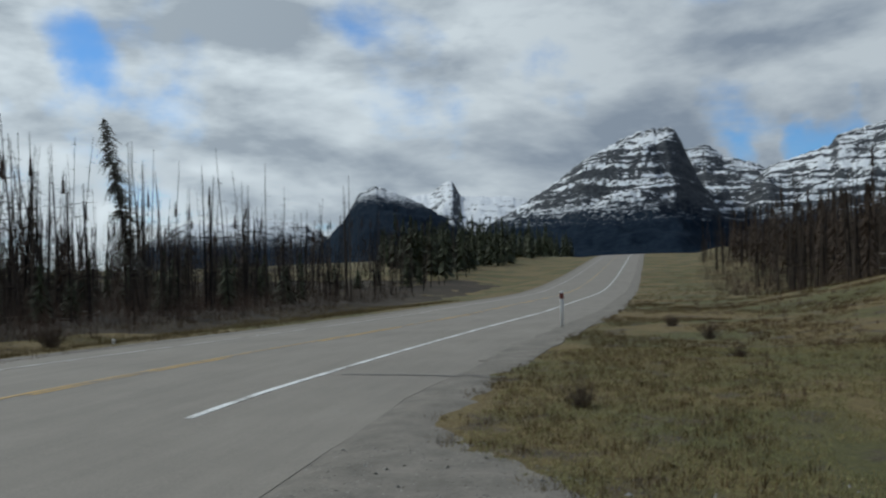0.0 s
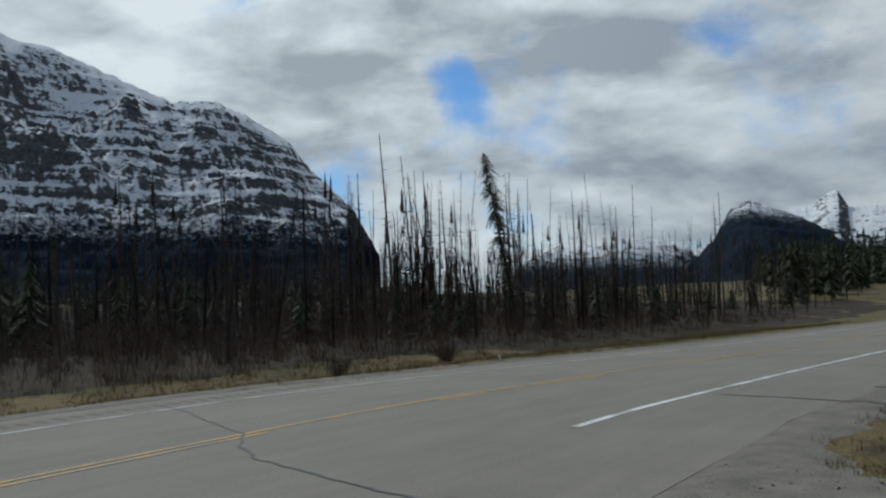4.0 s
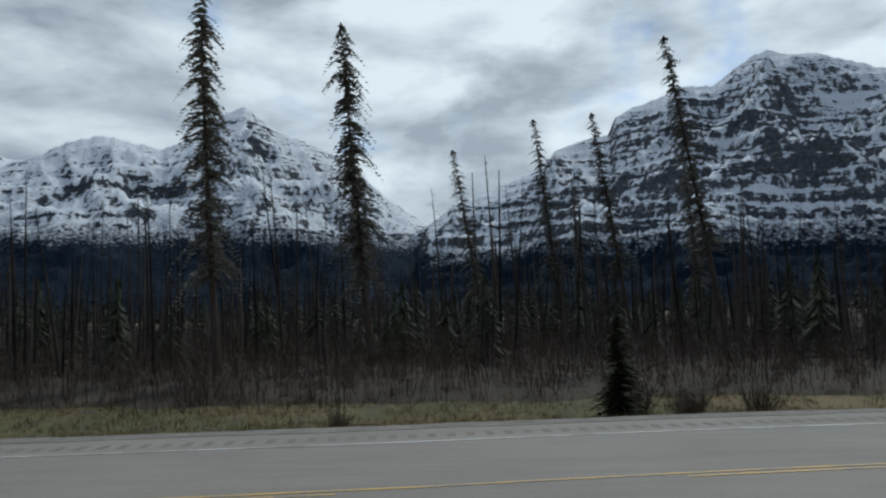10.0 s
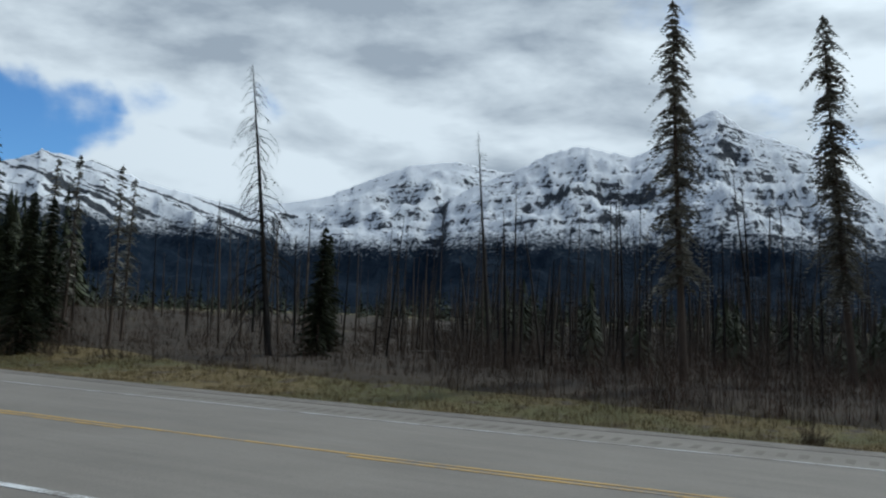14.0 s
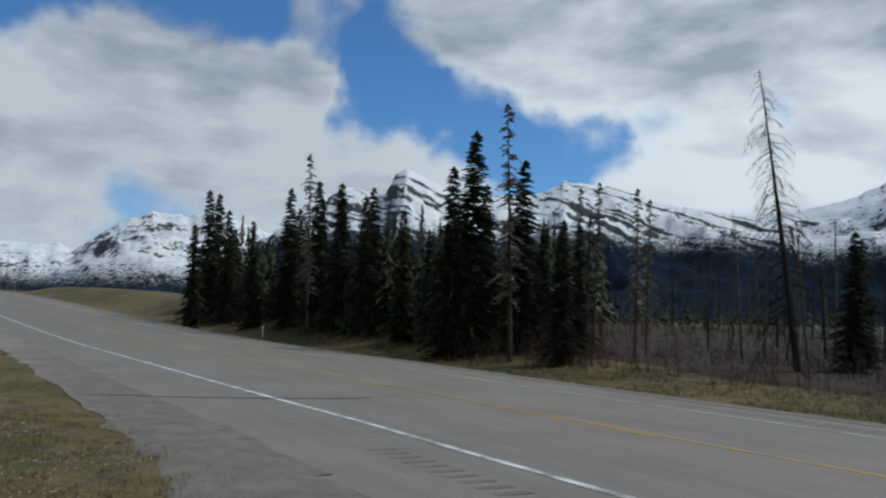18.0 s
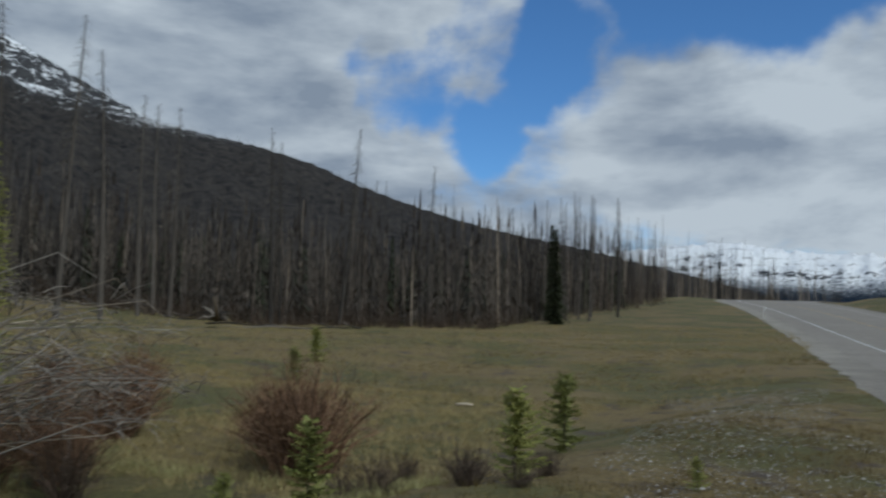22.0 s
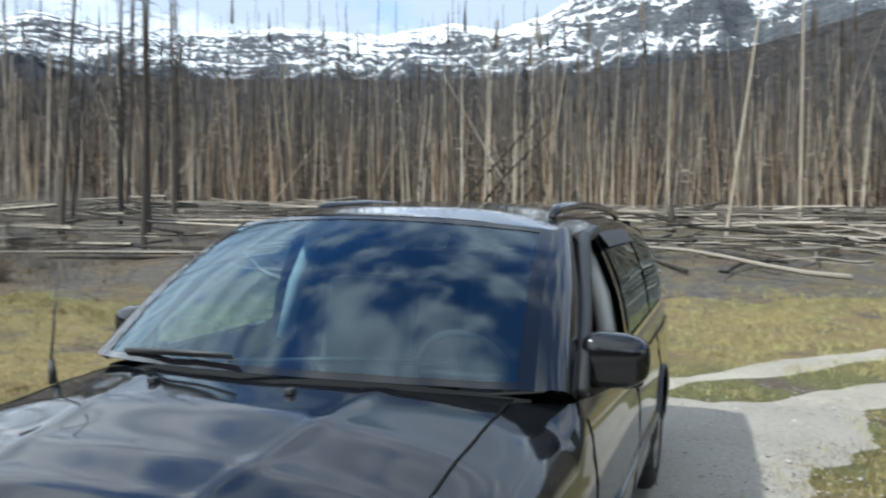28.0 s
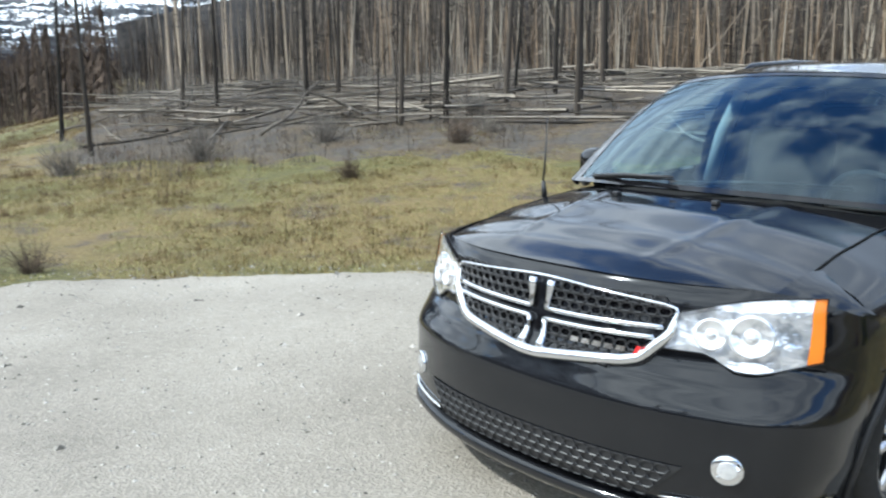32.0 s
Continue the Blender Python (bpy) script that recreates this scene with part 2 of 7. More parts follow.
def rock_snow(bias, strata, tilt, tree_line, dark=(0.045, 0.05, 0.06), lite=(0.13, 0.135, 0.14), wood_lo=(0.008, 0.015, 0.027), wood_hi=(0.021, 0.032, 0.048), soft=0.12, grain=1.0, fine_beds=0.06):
    """Bedded rock with snow on its ledges and in its gullies, and woods below the tree line. The default wood colours
    are tinted with blue distance haze.
    """
    def build(make, link, bsdf):
        geo = make("ShaderNodeNewGeometry")
        pos = make("ShaderNodeSeparateXYZ")
        link(geo.outputs["Position"], pos.inputs[0])
        nor = make("ShaderNodeSeparateXYZ")
        link(geo.outputs["Normal"], nor.inputs[0])
        n1, n2 = tex(make, link, 0.009, 8, 0.62), tex(make, link, 0.10, 7, 0.66)
        h = calc(make, link, "ADD", pos.outputs["Z"], calc(make, link, "MULTIPLY", n1, 60))
        along = calc(make, link, "ADD", calc(make, link, "MULTIPLY", pos.outputs["X"], tilt[0]), calc(make, link, "MULTIPLY", pos.outputs["Y"], tilt[1]))
        h = calc(make, link, "ADD", h, along)
        flat = make("ShaderNodeCombineXYZ")
        link(calc(make, link, "MULTIPLY", pos.outputs["X"], 0.0022), flat.inputs[0])
        link(calc(make, link, "MULTIPLY", pos.outputs["Y"], 0.0022), flat.inputs[1])
        link(calc(make, link, "MULTIPLY", h, fine_beds), flat.inputs[2])
        beds = make("ShaderNodeTexNoise")
        link(flat.outputs[0], beds.inputs["Vector"])
        beds.inputs["Scale"].default_value, beds.inputs["Detail"].default_value, beds.inputs["Roughness"].default_value = 1.0, 5, 0.62
        bed = calc(make, link, "MULTIPLY", calc(make, link, "SUBTRACT", beds.outputs["Fac"], 0.5), 6.0)
        s = calc(make, link, "MULTIPLY", bed, strata)
        s = calc(make, link, "ADD", s, calc(make, link, "MULTIPLY", nor.outputs["Z"], 1.7))
        ribs = tex(make, link, 0.060, 6, 0.62, stretch=(1.0, 1.0, 0.22))
        s = calc(make, link, "ADD", s, calc(make, link, "MULTIPLY", calc(make, link, "SUBTRACT", n1, 0.5), 1.7 * grain))
        s = calc(make, link, "ADD", s, calc(make, link, "MULTIPLY", calc(make, link, "SUBTRACT", ribs, 0.5), 2.4 * grain))
        s = calc(make, link, "ADD", s, calc(make, link, "MULTIPLY", calc(make, link, "SUBTRACT", n2, 0.5), 1.0 * grain))
        s = calc(make, link, "ADD", s, calc(make, link, "MULTIPLY", pos.outputs["Z"], 0.0004))
        snow = step(make, link, s, 1.36 - soft - bias, 1.36 + soft - bias)
        rock = colours(make, link, calc(make, link, "ADD", calc(make, link, "MULTIPLY", bed, 0.12), n2), [(0.3, dark), (0.75, lite)])
        white = colours(make, link, n2, [(0.2, (0.70, 0.73, 0.77)), (0.7, (0.88, 0.89, 0.90))])
        col = blend(make, link, snow, rock, white)
        # the default wood_lo and wood_hi hold the blue of distance haze
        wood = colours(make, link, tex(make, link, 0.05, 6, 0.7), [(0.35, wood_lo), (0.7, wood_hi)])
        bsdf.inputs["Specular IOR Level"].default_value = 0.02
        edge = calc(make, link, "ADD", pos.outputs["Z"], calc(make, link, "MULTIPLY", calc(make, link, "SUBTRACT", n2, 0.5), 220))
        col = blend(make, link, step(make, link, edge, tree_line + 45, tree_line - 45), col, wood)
        link(col, bsdf.inputs["Base Color"])
        bump(make, link, bsdf, n2, 0.5, 18)
    return build


def leaf(lo, hi, vary=0.5):
    def build(make, link, bsdf):
        r = make("ShaderNodeNewGeometry").outputs["Random Per Island"]
        o = make("ShaderNodeObjectInfo").outputs["Random"]
        v = calc(make, link, "ADD", calc(make, link, "MULTIPLY", r, vary), calc(make, link, "MULTIPLY", o, 0.3))
        v = calc(make, link, "ADD", v, calc(make, link, "MULTIPLY", tex(make, link, 1.3, 3), 0.4))
        link(colours(make, link, v, [(0.2, lo), (0.95, hi)]), bsdf.inputs["Base Color"])
        bsdf.inputs["Specular IOR Level"].default_value = 0.25
    return build


def ground_build(make, link, bsdf):
    """Dry grass, moss and bare earth in patches."""
    n1, n2, n3 = tex(make, link, 0.18, 4, 0.6), tex(make, link, 1.3, 6, 0.6), tex(make, link, 14, 6, 0.65)
    dry = colours(make, link, n3, [(0.3, (0.080, 0.056, 0.019)), (0.7, (0.222, 0.162, 0.058))])
    moss = colours(make, link, n3, [(0.3, (0.042, 0.040, 0.010)), (0.7, (0.128, 0.117, 0.030))])
    soil = colours(make, link, n3, [(0.3, (0.036, 0.026, 0.017)), (0.75, (0.115, 0.085, 0.058))])
    col = blend(make, link, step(make, link, n1, 0.42, 0.58), dry, moss)
    col = blend(make, link, step(make, link, n2, 0.52, 0.68), col, soil)
    link(col, bsdf.inputs["Base Color"])
    bump(make, link, bsdf, n3, 0.8, 0.06)


def forest_floor_build(make, link, bsdf):
    n1, n2, n3 = tex(make, link, 0.12, 4, 0.6), tex(make, link, 1.1, 6, 0.65), tex(make, link, 9, 6, 0.65)
    ash = colours(make, link, n3, [(0.3, (0.020, 0.017, 0.014)), (0.72, (0.095, 0.080, 0.064))])
    heath = colours(make, link, n3, [(0.3, (0.034, 0.024, 0.014)), (0.72, (0.115, 0.082, 0.045))])
    link(blend(make, link, step(make, link, n2, 0.42, 0.6), ash, heath), bsdf.inputs["Base Color"])
    bump(make, link, bsdf, n2, 0.8, 0.15)


def asphalt_build(make, link, bsdf):
    """Old grey asphalt with stone grain and worn wheel tracks along the road."""
    n1, n2, n3 = tex(make, link, 0.35, 5, 0.6), tex(make, link, 55, 4, 0.6), tex(make, link, 3.0, 5, 0.6, stretch=(1.0, 0.12, 1.0))
    v = calc(make, link, "ADD", calc(make, link, "MULTIPLY", n2, 0.5), calc(make, link, "ADD", calc(make, link, "MULTIPLY", n1, 0.28), calc(make, link, "MULTIPLY", n3, 0.22)))
    link(colours(make, link, v, [(0.3, (0.135, 0.119, 0.098)), (0.5, (0.205, 0.182, 0.152)), (0.7, (0.29, 0.26, 0.218))]), bsdf.inputs["Base Color"])
    bump(make, link, bsdf, n2, 0.35, 0.006)


def gravel_build(make, link, bsdf):
    """Pale loose gravel, packed with tar and dirt toward the road."""
    n1, n2, n4 = tex(make, link, 0.5, 5, 0.6), tex(make, link, 26, 5, 0.7), tex(make, link, 2.2, 5, 0.65)
    cells = tex(make, link, 75, kind="voronoi")
    v = calc(make, link, "ADD", calc(make, link, "MULTIPLY", n1, 0.5), calc(make, link, "ADD", calc(make, link, "MULTIPLY", n2, 0.32), calc(make, link, "MULTIPLY", cells, 0.25)))
    loose = colours(make, link, v, [(0.3, (0.12, 0.106, 0.085)), (0.5, (0.225, 0.202, 0.166)), (0.7, (0.34, 0.31, 0.26))])
    packed = colours(make, link, calc(make, link, "ADD", calc(make, link, "MULTIPLY", n4, 0.6), calc(make, link, "MULTIPLY", n2, 0.4)), [(0.32, (0.105, 0.093, 0.076)), (0.5, (0.178, 0.158, 0.131)), (0.7, (0.26, 0.232, 0.194))])
    pos = make("ShaderNodeSeparateXYZ")
    link(make("ShaderNodeTexCoord").outputs["Object"], pos.inputs[0])
    inland = calc(make, link, "ADD", pos.outputs["X"], calc(make, link, "MULTIPLY", n1, 3.0))
    link(blend(make, link, step(make, link, inland, 0.2, 3.2), packed, loose), bsdf.inputs["Base Color"])
    bump(make, link, bsdf, calc(make, link, "ADD", cells, n2), 0.5, 0.012)


def worn_paint(col):
    def build(make, link, bsdf):
        n1, n2 = tex(make, link, 1.6, 5, 0.6), tex(make, link, 28, 5, 0.7)
        v = calc(make, link, "ADD", calc(make, link, "MULTIPLY", n1, 0.5), calc(make, link, "MULTIPLY", n2, 0.5))
        link(blend(make, link, step(make, link, v, 0.40, 0.56), (0.21, 0.187, 0.157), col), bsdf.inputs["Base Color"])
    return build


M_GROUND = material("dry_grass_ground", ground_build, 0.95)
M_FLOOR = material("burnt_forest_floor", forest_floor_build, 0.95)
# burnt heath whose colour also holds the shade below dense trees
M_SHADEFLOOR = material("tree_shaded_heath_floor", two_scale((0.022, 0.018, 0.014), (0.085, 0.066, 0.046), 7, 0.35, 0.08, vary=0.0), 0.95)
M_ASPHALT = material("old_asphalt", asphalt_build, 0.85)
M_GRAVEL = material("pale_gravel", gravel_build, 0.9)
M_TRACK = material("pale_worn_track", two_scale((0.19, 0.17, 0.137), (0.37, 0.335, 0.275), 22, 1.5, 0.012, vary=0.0), 0.9)
M_WHITE = material("white_road_paint", worn_paint((0.74, 0.74, 0.72)), 0.6)
M_FADED = material("faded_white_road_paint", worn_paint((0.46, 0.45, 0.43)), 0.7)
M_YELLOW = material("worn_yellow_road_paint", worn_paint((0.50, 0.31, 0.07)), 0.7)
M_TAR = material("crack_sealant", plain((0.035, 0.034, 0.033)), 0.6)
# ---- geometry helpers ----
class Geo:
    """Collects vertices and faces of one mesh."""
    def __init__(self):
        self.v, self.f = [], []

    def quad(self, a, b, c, d):
        n = len(self.v)
        self.v += [a, b, c, d]
        self.f.append((n, n + 1, n + 2, n + 3))

    def tube(self, pts, radii, n=6, cap=True):
        """A tapered tube along points."""
        first, pts = len(self.v), [Vector(p) for p in pts]
        side = None
        for i, (p, r) in enumerate(zip(pts, radii)):
            way = (pts[min(i + 1, len(pts) - 1)] - pts[max(i - 1, 0)]).normalized()
            if side is None:
                side = way.orthogonal().normalized()
            side = (side - way * side.dot(way)).normalized()
            other = way.cross(side)
            for k in range(n):
                a = 2 * math.pi * k / n
                self.v.append(p + (side * math.cos(a) + other * math.sin(a)) * r)
        for i in range(len(pts) - 1):
            for k in range(n):
                a, b = first + i * n + k, first + i * n + (k + 1) % n
                self.f.append((a, b, b + n, a + n))
        if cap:
            self.f.append(tuple(range(first + n - 1, first - 1, -1)))
            self.f.append(tuple(range(first + (len(pts) - 1) * n, first + len(pts) * n)))

    def grid(self, fn, nu, nv, close_u=False):
        """A sheet of (nu + 1) x (nv + 1) points fn(u, v), u and v from 0 to 1."""
        first = len(self.v)
        for j in range(nv + 1):
            for i in range(nu + 1):
                self.v.append(fn(i / nu, j / nv))
        for j in range(nv):
            for i in range(nu):
                a = first + j * (nu + 1) + i
                self.f.append((a, a + 1, a + nu + 2, a + nu + 1))

    def box(self, c, s, m=None, bevel=0.0):
        """A box with the middle c and the sizes s, with cut edges."""
        bm = bmesh.new()
        bmesh.ops.create_cube(bm, size=1)
        bmesh.ops.scale(bm, vec=s, verts=bm.verts)
        if bevel:
            bmesh.ops.bevel(bm, geom=list(bm.edges), offset=bevel, segments=2, affect="EDGES", profile=0.6)
        if m is not None:
            bmesh.ops.transform(bm, matrix=m, verts=bm.verts)
        bmesh.ops.translate(bm, vec=c, verts=bm.verts)
        bm.verts.index_update()
        n = len(self.v)
        self.v += [v.co.copy() for v in bm.verts]
        self.f += [tuple(n + v.index for v in f.verts) for f in bm.faces]
        bm.free()

    def mesh(self, name, mat, smooth=False):
        me = bpy.data.meshes.new(name)
        me.from_pydata([tuple(v) for v in self.v], [], self.f)
        if smooth:
            me.polygons.foreach_set("use_smooth", [True] * len(me.polygons))
        me.materials.append(mat)
        me.update()
        return me

    def put(self, name, mat, parent=None, label="", smooth=False):
        ob = new(name, self.mesh(name, mat, smooth))
        ob.parent = parent
        if label:
            ob["label"] = label
        return ob


def tri_mesh(name, tris, mat, weld=False):
    """A mesh from an array of triangles, n x 3 x 3, apart or joined where corners meet."""
    tris = np.asarray(tris, np.float32)
    me = bpy.data.meshes.new(name)
    n = len(tris)
    co, index = tris.reshape(-1, 3), np.arange(3 * n, dtype=np.int32)
    if weld:
        key = np.ascontiguousarray(co).view([("", np.float32)] * 3).ravel()
        _, first, back = np.unique(key, return_index=True, return_inverse=True)
        co, index = co[first], back.astype(np.int32).ravel()
    me.vertices.add(len(co))
    me.loops.add(3 * n)
    me.polygons.add(n)
    me.vertices.foreach_set("co", np.ascontiguousarray(co).ravel())
    me.loops.foreach_set("vertex_index", index)
    me.polygons.foreach_set("loop_start", np.arange(0, 3 * n, 3, dtype=np.int32))
    me.materials.append(mat)
    me.update(calc_edges=True)
    return me


def empty(name, label, category, group="", m=None):
    ob = new(name)
    ob.empty_display_size = 0.2
    tagged(ob, label, category, group)
    if m is not None:
        ob.matrix_basis = m
    return ob


def smooth(lo, hi, x):
    k = min(1.0, max(0.0, (x - lo) / (hi - lo)))
    return k * k * (3 - 2 * k)


# ---- the lie of the land ----
def edge_line(y):
    """Where the near white line runs, across the road, at a distance y along it."""
    x = -5.45 - 1.05 * math.tanh(y / 7) if y > 0 else -5.45 - 1.45 * math.tanh(y / 14)
    if y > 12:
        x += 0.06 * (min(y, 35) - 12) + 0.004 * max(0, y - 35)
    if y < -12:
        d = -12 - y
        x += 0.05 * d + 0.00085 * d * d
    if y < -130:
        x -= 0.007 * (-130 - y) ** 2
    return x


def drift(off, y):
    """The far lane and shoulder widen toward -y and narrow toward +y."""
    if off > -2:
        return off
    return off + (2.2 * smooth(8, 30, y) - 1.6 * smooth(-10, -40, y)) * min(1.0, off / -9.3)


def road_z(x, y):
    z = 0.02 * max(-20.0, min(0.0, x))
    if y > 0:
        z += -0.9 * smooth(10, 90, y) + 4.8 * smooth(70, 235, y) - 0.00006 * max(0, y - 235) ** 2
    else:
        z += 4.6 * smooth(35, 170, -y) - 0.00005 * max(0, -y - 170) ** 2
    return max(z, -12)


def bank(x, y):
    """The rise beyond the far side of the road on which the living spruces stand."""
    across = x - edge_line(max(-250, min(250, y)))
    return 1.3 * smooth(-13.5, -21.0, across) * smooth(-27, -56, y) * smooth(-190, -120, y) * smooth(-75, -45, across)


def land(x, y):
    """Height of the ground."""
    r = math.hypot(x, y)
    near = road_z(x, y)
    proj = 0.85 * x + 0.5 * y
    across = x - edge_line(max(-250, min(250, y)))
    k = max(smooth(6, 16, across) * smooth(60, 25, abs(y)), smooth(10, 50, across), smooth(14, 90, -across - 8))
    flat = 2.0 * smooth(5, 30, proj) + 0.03 * max(0, min(proj, 300) - 30) - 0.45 * smooth(12, 30, -x)
    z = near * (1 - k) + flat * k
    z += bank(x, y)
    # shallow ditch and swells
    z -= 0.55 * smooth(4.0, 9.0, across) * smooth(3.0, 6.5, x - 0.2 * (y + 5)) * smooth(22, 12, x) * smooth(-3.0, -6.5, y) * smooth(-40, -22, y)
    z -= 0.35 * smooth(9.6, 12.5, -across) * smooth(22, 14, -across)
    rough_ground = max(smooth(2.5, 7, across), smooth(-11.5, -14, across))
    if rough_ground:
        z += rough_ground * 0.10 * noise.noise(Vector((x * 0.22, y * 0.22, 0))) * smooth(2, 9, r) + rough_ground * 0.03 * noise.noise(Vector((x * 0.9, y * 0.9, 4)))
    if r > 60:
        z += 1.2 * noise.noise(Vector((x * 0.012, y * 0.012, 2))) * smooth(60, 200, r) * (1 if abs(across + 4) > 14 else 0)
    z -= 0.05 * smooth(2.6, 2.2, across) * smooth(-11.6, -10.9, across)
    return z


RIM = [(-3.4, 10.6), (-2.9, 9.1), (-2.1, 7.75), (-1.4, 6.9), (-0.6, 7.0), (0.4, 7.4), (1.2, 7.8), (2.0, 7.4), (2.9, 6.8), (3.8, 6.3), (4.4, 5.8), (9.0, 4.9), (9.6, 3.5), (8.8, 1.7), (9.4, 0.5), (9.0, 0.1), (7.9, 0.4), (6.9, 0.6), (5.3, 0.45), (3.9, 0.2),
       (2.7, -1.0), (1.6, -3.2), (-0.2, -4.9), (-0.95, -6.3), (-0.85, -9.0), (-0.7, -14.0), (-9.0, -14.0), (-9.0, 19.0), (-3.2, 19.0)]


def pullout(x, y):
    """How far inside the gravel a place lies, in metres (under 0: outside)."""
    best, odd = 1e9, False
    for (ax, ay), (bx, by) in zip(RIM, RIM[1:] + RIM[:1]):
        ux, uy = bx - ax, by - ay
        t = max(0.0, min(1.0, ((x - ax) * ux + (y - ay) * uy) / (ux * ux + uy * uy)))
        best = min(best, math.hypot(x - ax - t * ux, y - ay - t * uy))
        if (ay > y) != (by > y) and x < ax + (y - ay) * ux / uy:
            odd = not odd
    across = x - edge_line(y)
    d = min(best if odd else -best, y + 13.5)
    if y > 9.2:
        d = min(d, 3.6 - across + 0.05 * (9.2 - y))
    return min(d, across - 1.6)


TRACKS = (([(8.8, 0.8), (10.2, -0.3), (11.9, -1.45), (14.3, -3.2), (16.8, -4.5), (20.0, -6.0), (23.0, -7.3)], 0.30), ([(8.9, 2.1), (10.5, 0.95), (11.9, -0.05), (14.6, -1.95), (18.0, -3.8), (22.0, -5.6)], 0.19))


def build_ground():
    g = Geo()
    rings, arcs = 190, 420
    g.v.append(Vector((0, 0, land(0, 0))))
    for i in range(rings):
        r = 0.35 * (4300 / 0.35) ** ((i / (rings - 1)) ** 1.0)
        for k in range(arcs):
            a = 2 * math.pi * k / arcs
            x, y = r * math.cos(a), r * math.sin(a)
            g.v.append(Vector((x, y, land(x, y))))
    for k in range(arcs):
        g.f.append((0, 1 + k, 1 + (k + 1) % arcs))
    for i in range(rings - 1):
        for k in range(arcs):
            a, b = 1 + i * arcs + k, 1 + i * arcs + (k + 1) % arcs
            g.f.append((a, a + arcs, b + arcs, b))
    tagged(g.put("ground", M_GROUND, smooth=True), "dry yellow-green meadow ground with bare earth patches", "ground", kind="structure")


def ribbon(name, mat, a, b, y0, y1, step_y=1.0, lift=0.0, wob=0.0, thick=0.06, label="", category="road", kind="structure", parent=None):
    """A strip along the road from a to b metres off the near white line, with a small edge."""
    g = Geo()
    n = max(2, int((y1 - y0) / step_y))
    cuts = max(1, int(abs(b - a) / 1.5))
    for i in range(n + 1):
        y = y0 + (y1 - y0) * i / n
        row = []
        for k in range(cuts + 1):
            off = a + (b - a) * k / cuts
            if wob and k in (0, cuts):
                off += wob * noise.noise(Vector((y * 0.8, k, 7)))
            x = edge_line(y) + drift(off, y)
            row.append(Vector((x, y, road_z(x, y) + lift)))
        row = [row[0] - Vector((0, 0, thick))] + row + [row[-1] - Vector((0, 0, thick))]
        g.v += row
    w = cuts + 3
    for i in range(n):
        for k in range(w - 1):
            p = i * w + k
            g.f.append((p, p + 1, p + w + 1, p + w))
    ob = g.put(name, mat, parent, smooth=False)
    if parent is None:
        tagged(ob, label, category, kind=kind)
    return ob


def sheet(name, mat, inside, x0, x1, y0, y1, cell, lift, label, category, ragged=1.0):
    """A thin layer on the ground wherever inside(x, y) is over 0; its rim sinks into the ground."""
    g, at = Geo(), {}
    nx, ny = int((x1 - x0) / cell), int((y1 - y0) / cell)

    def vert(i, j):
        if (i, j) not in at:
            x, y = x0 + i * cell, y0 + j * cell
            d = inside(x, y) + ragged * (0.5 * noise.noise(Vector((x * 0.7, y * 0.7, 3))) + 0.25 * noise.noise(Vector((x * 2.3, y * 2.3, 8))))
            at[i, j] = len(g.v), d
            g.v.append(Vector((x, y, land(x, y) + max(-0.05, min(lift, d * 0.12)))))
        return at[i, j]
    for j in range(ny):
        for i in range(nx):
            c = [vert(i + a, j + b) for a, b in ((0, 0), (1, 0), (1, 1), (0, 1))]
            if max(k[1] for k in c) > -0.25:
                g.f.append(tuple(k[0] for k in c))
    used = sorted({k for f in g.f for k in f})
    back = {k: n for n, k in enumerate(used)}
    g.v, g.f = [g.v[k] for k in used], [tuple(back[k] for k in f) for f in g.f]
    return tagged(g.put(name, mat, smooth=True), label, category, kind="structure")


def rut(path, half):
    def inside(x, y):
        best = 9.0
        for (ax, ay), (bx, by) in zip(path, path[1:]):
            ux, uy = bx - ax, by - ay
            t = max(0, min(1, ((x - ax) * ux + (y - ay) * uy) / (ux * ux + uy * uy)))
            best = min(best, math.hypot(x - ax - t * ux, y - ay - t * uy))
        return half - best
    return inside


build_ground()
sheet("gravel_pullout", M_GRAVEL, pullout, -6, 13, -14, 19, 0.25, 0.035, "pale gravel pullout beside the highway", "gravel")
for path, half in TRACKS:
    sheet("wheel_track", M_TRACK, rut(path, half), 7, 25, -9, 4, 0.10, 0.02, "pale worn wheel rut through grass", "track", 0.35)
sheet("burnt_floor", M_FLOOR, lambda x, y: min(0.85 * x + 0.5 * y - 13.4, 90 - x, 7 + y * 0.9 + x * 0.1, x - 0.26 * y + 1.0), -4, 70, -16, 62, 1.0, 0.03, "grey burnt forest floor below dead trunks", "ground")
# across the road the shade of the woods is painted into the floor
sheet("burnt_floor", M_SHADEFLOOR, lambda x, y: min(-x - 22.5 + (3 if y > 30 else 0) - (0.10 * (-20 - y) if y < -20 else 0), x + 110, y + 80), -110, -16, -90, 110, 1.5, 0.03, "burnt forest floor across the road, coloured dark for tree shade", "ground")
sheet("burnt_floor", M_SHADEFLOOR, lambda x, y: min(-x - 100, x + 420, y + 300, 260 - y), -424, -96, -300, 260, 5.0, 0.04, "far forest floor across the valley, coloured dark for tree shade", "ground")
road = ribbon("road", M_ASPHALT, -9.3, 2.3, -245, 300, 1.5, 0.0, 0.12, 0.12, "worn grey two-lane asphalt highway with tar-sealed cracks", "road")
ribbon("shoulder", M_GRAVEL, 2.2, 3.6, -245, -8, 0.8, 0.012, 0.35, 0.1, "narrow gravel road shoulder", "shoulder")
ribbon("shoulder", M_GRAVEL, 2.2, 3.1, 16, 300, 0.8, 0.012, 0.25, 0.1, "narrow gravel road shoulder", "shoulder")
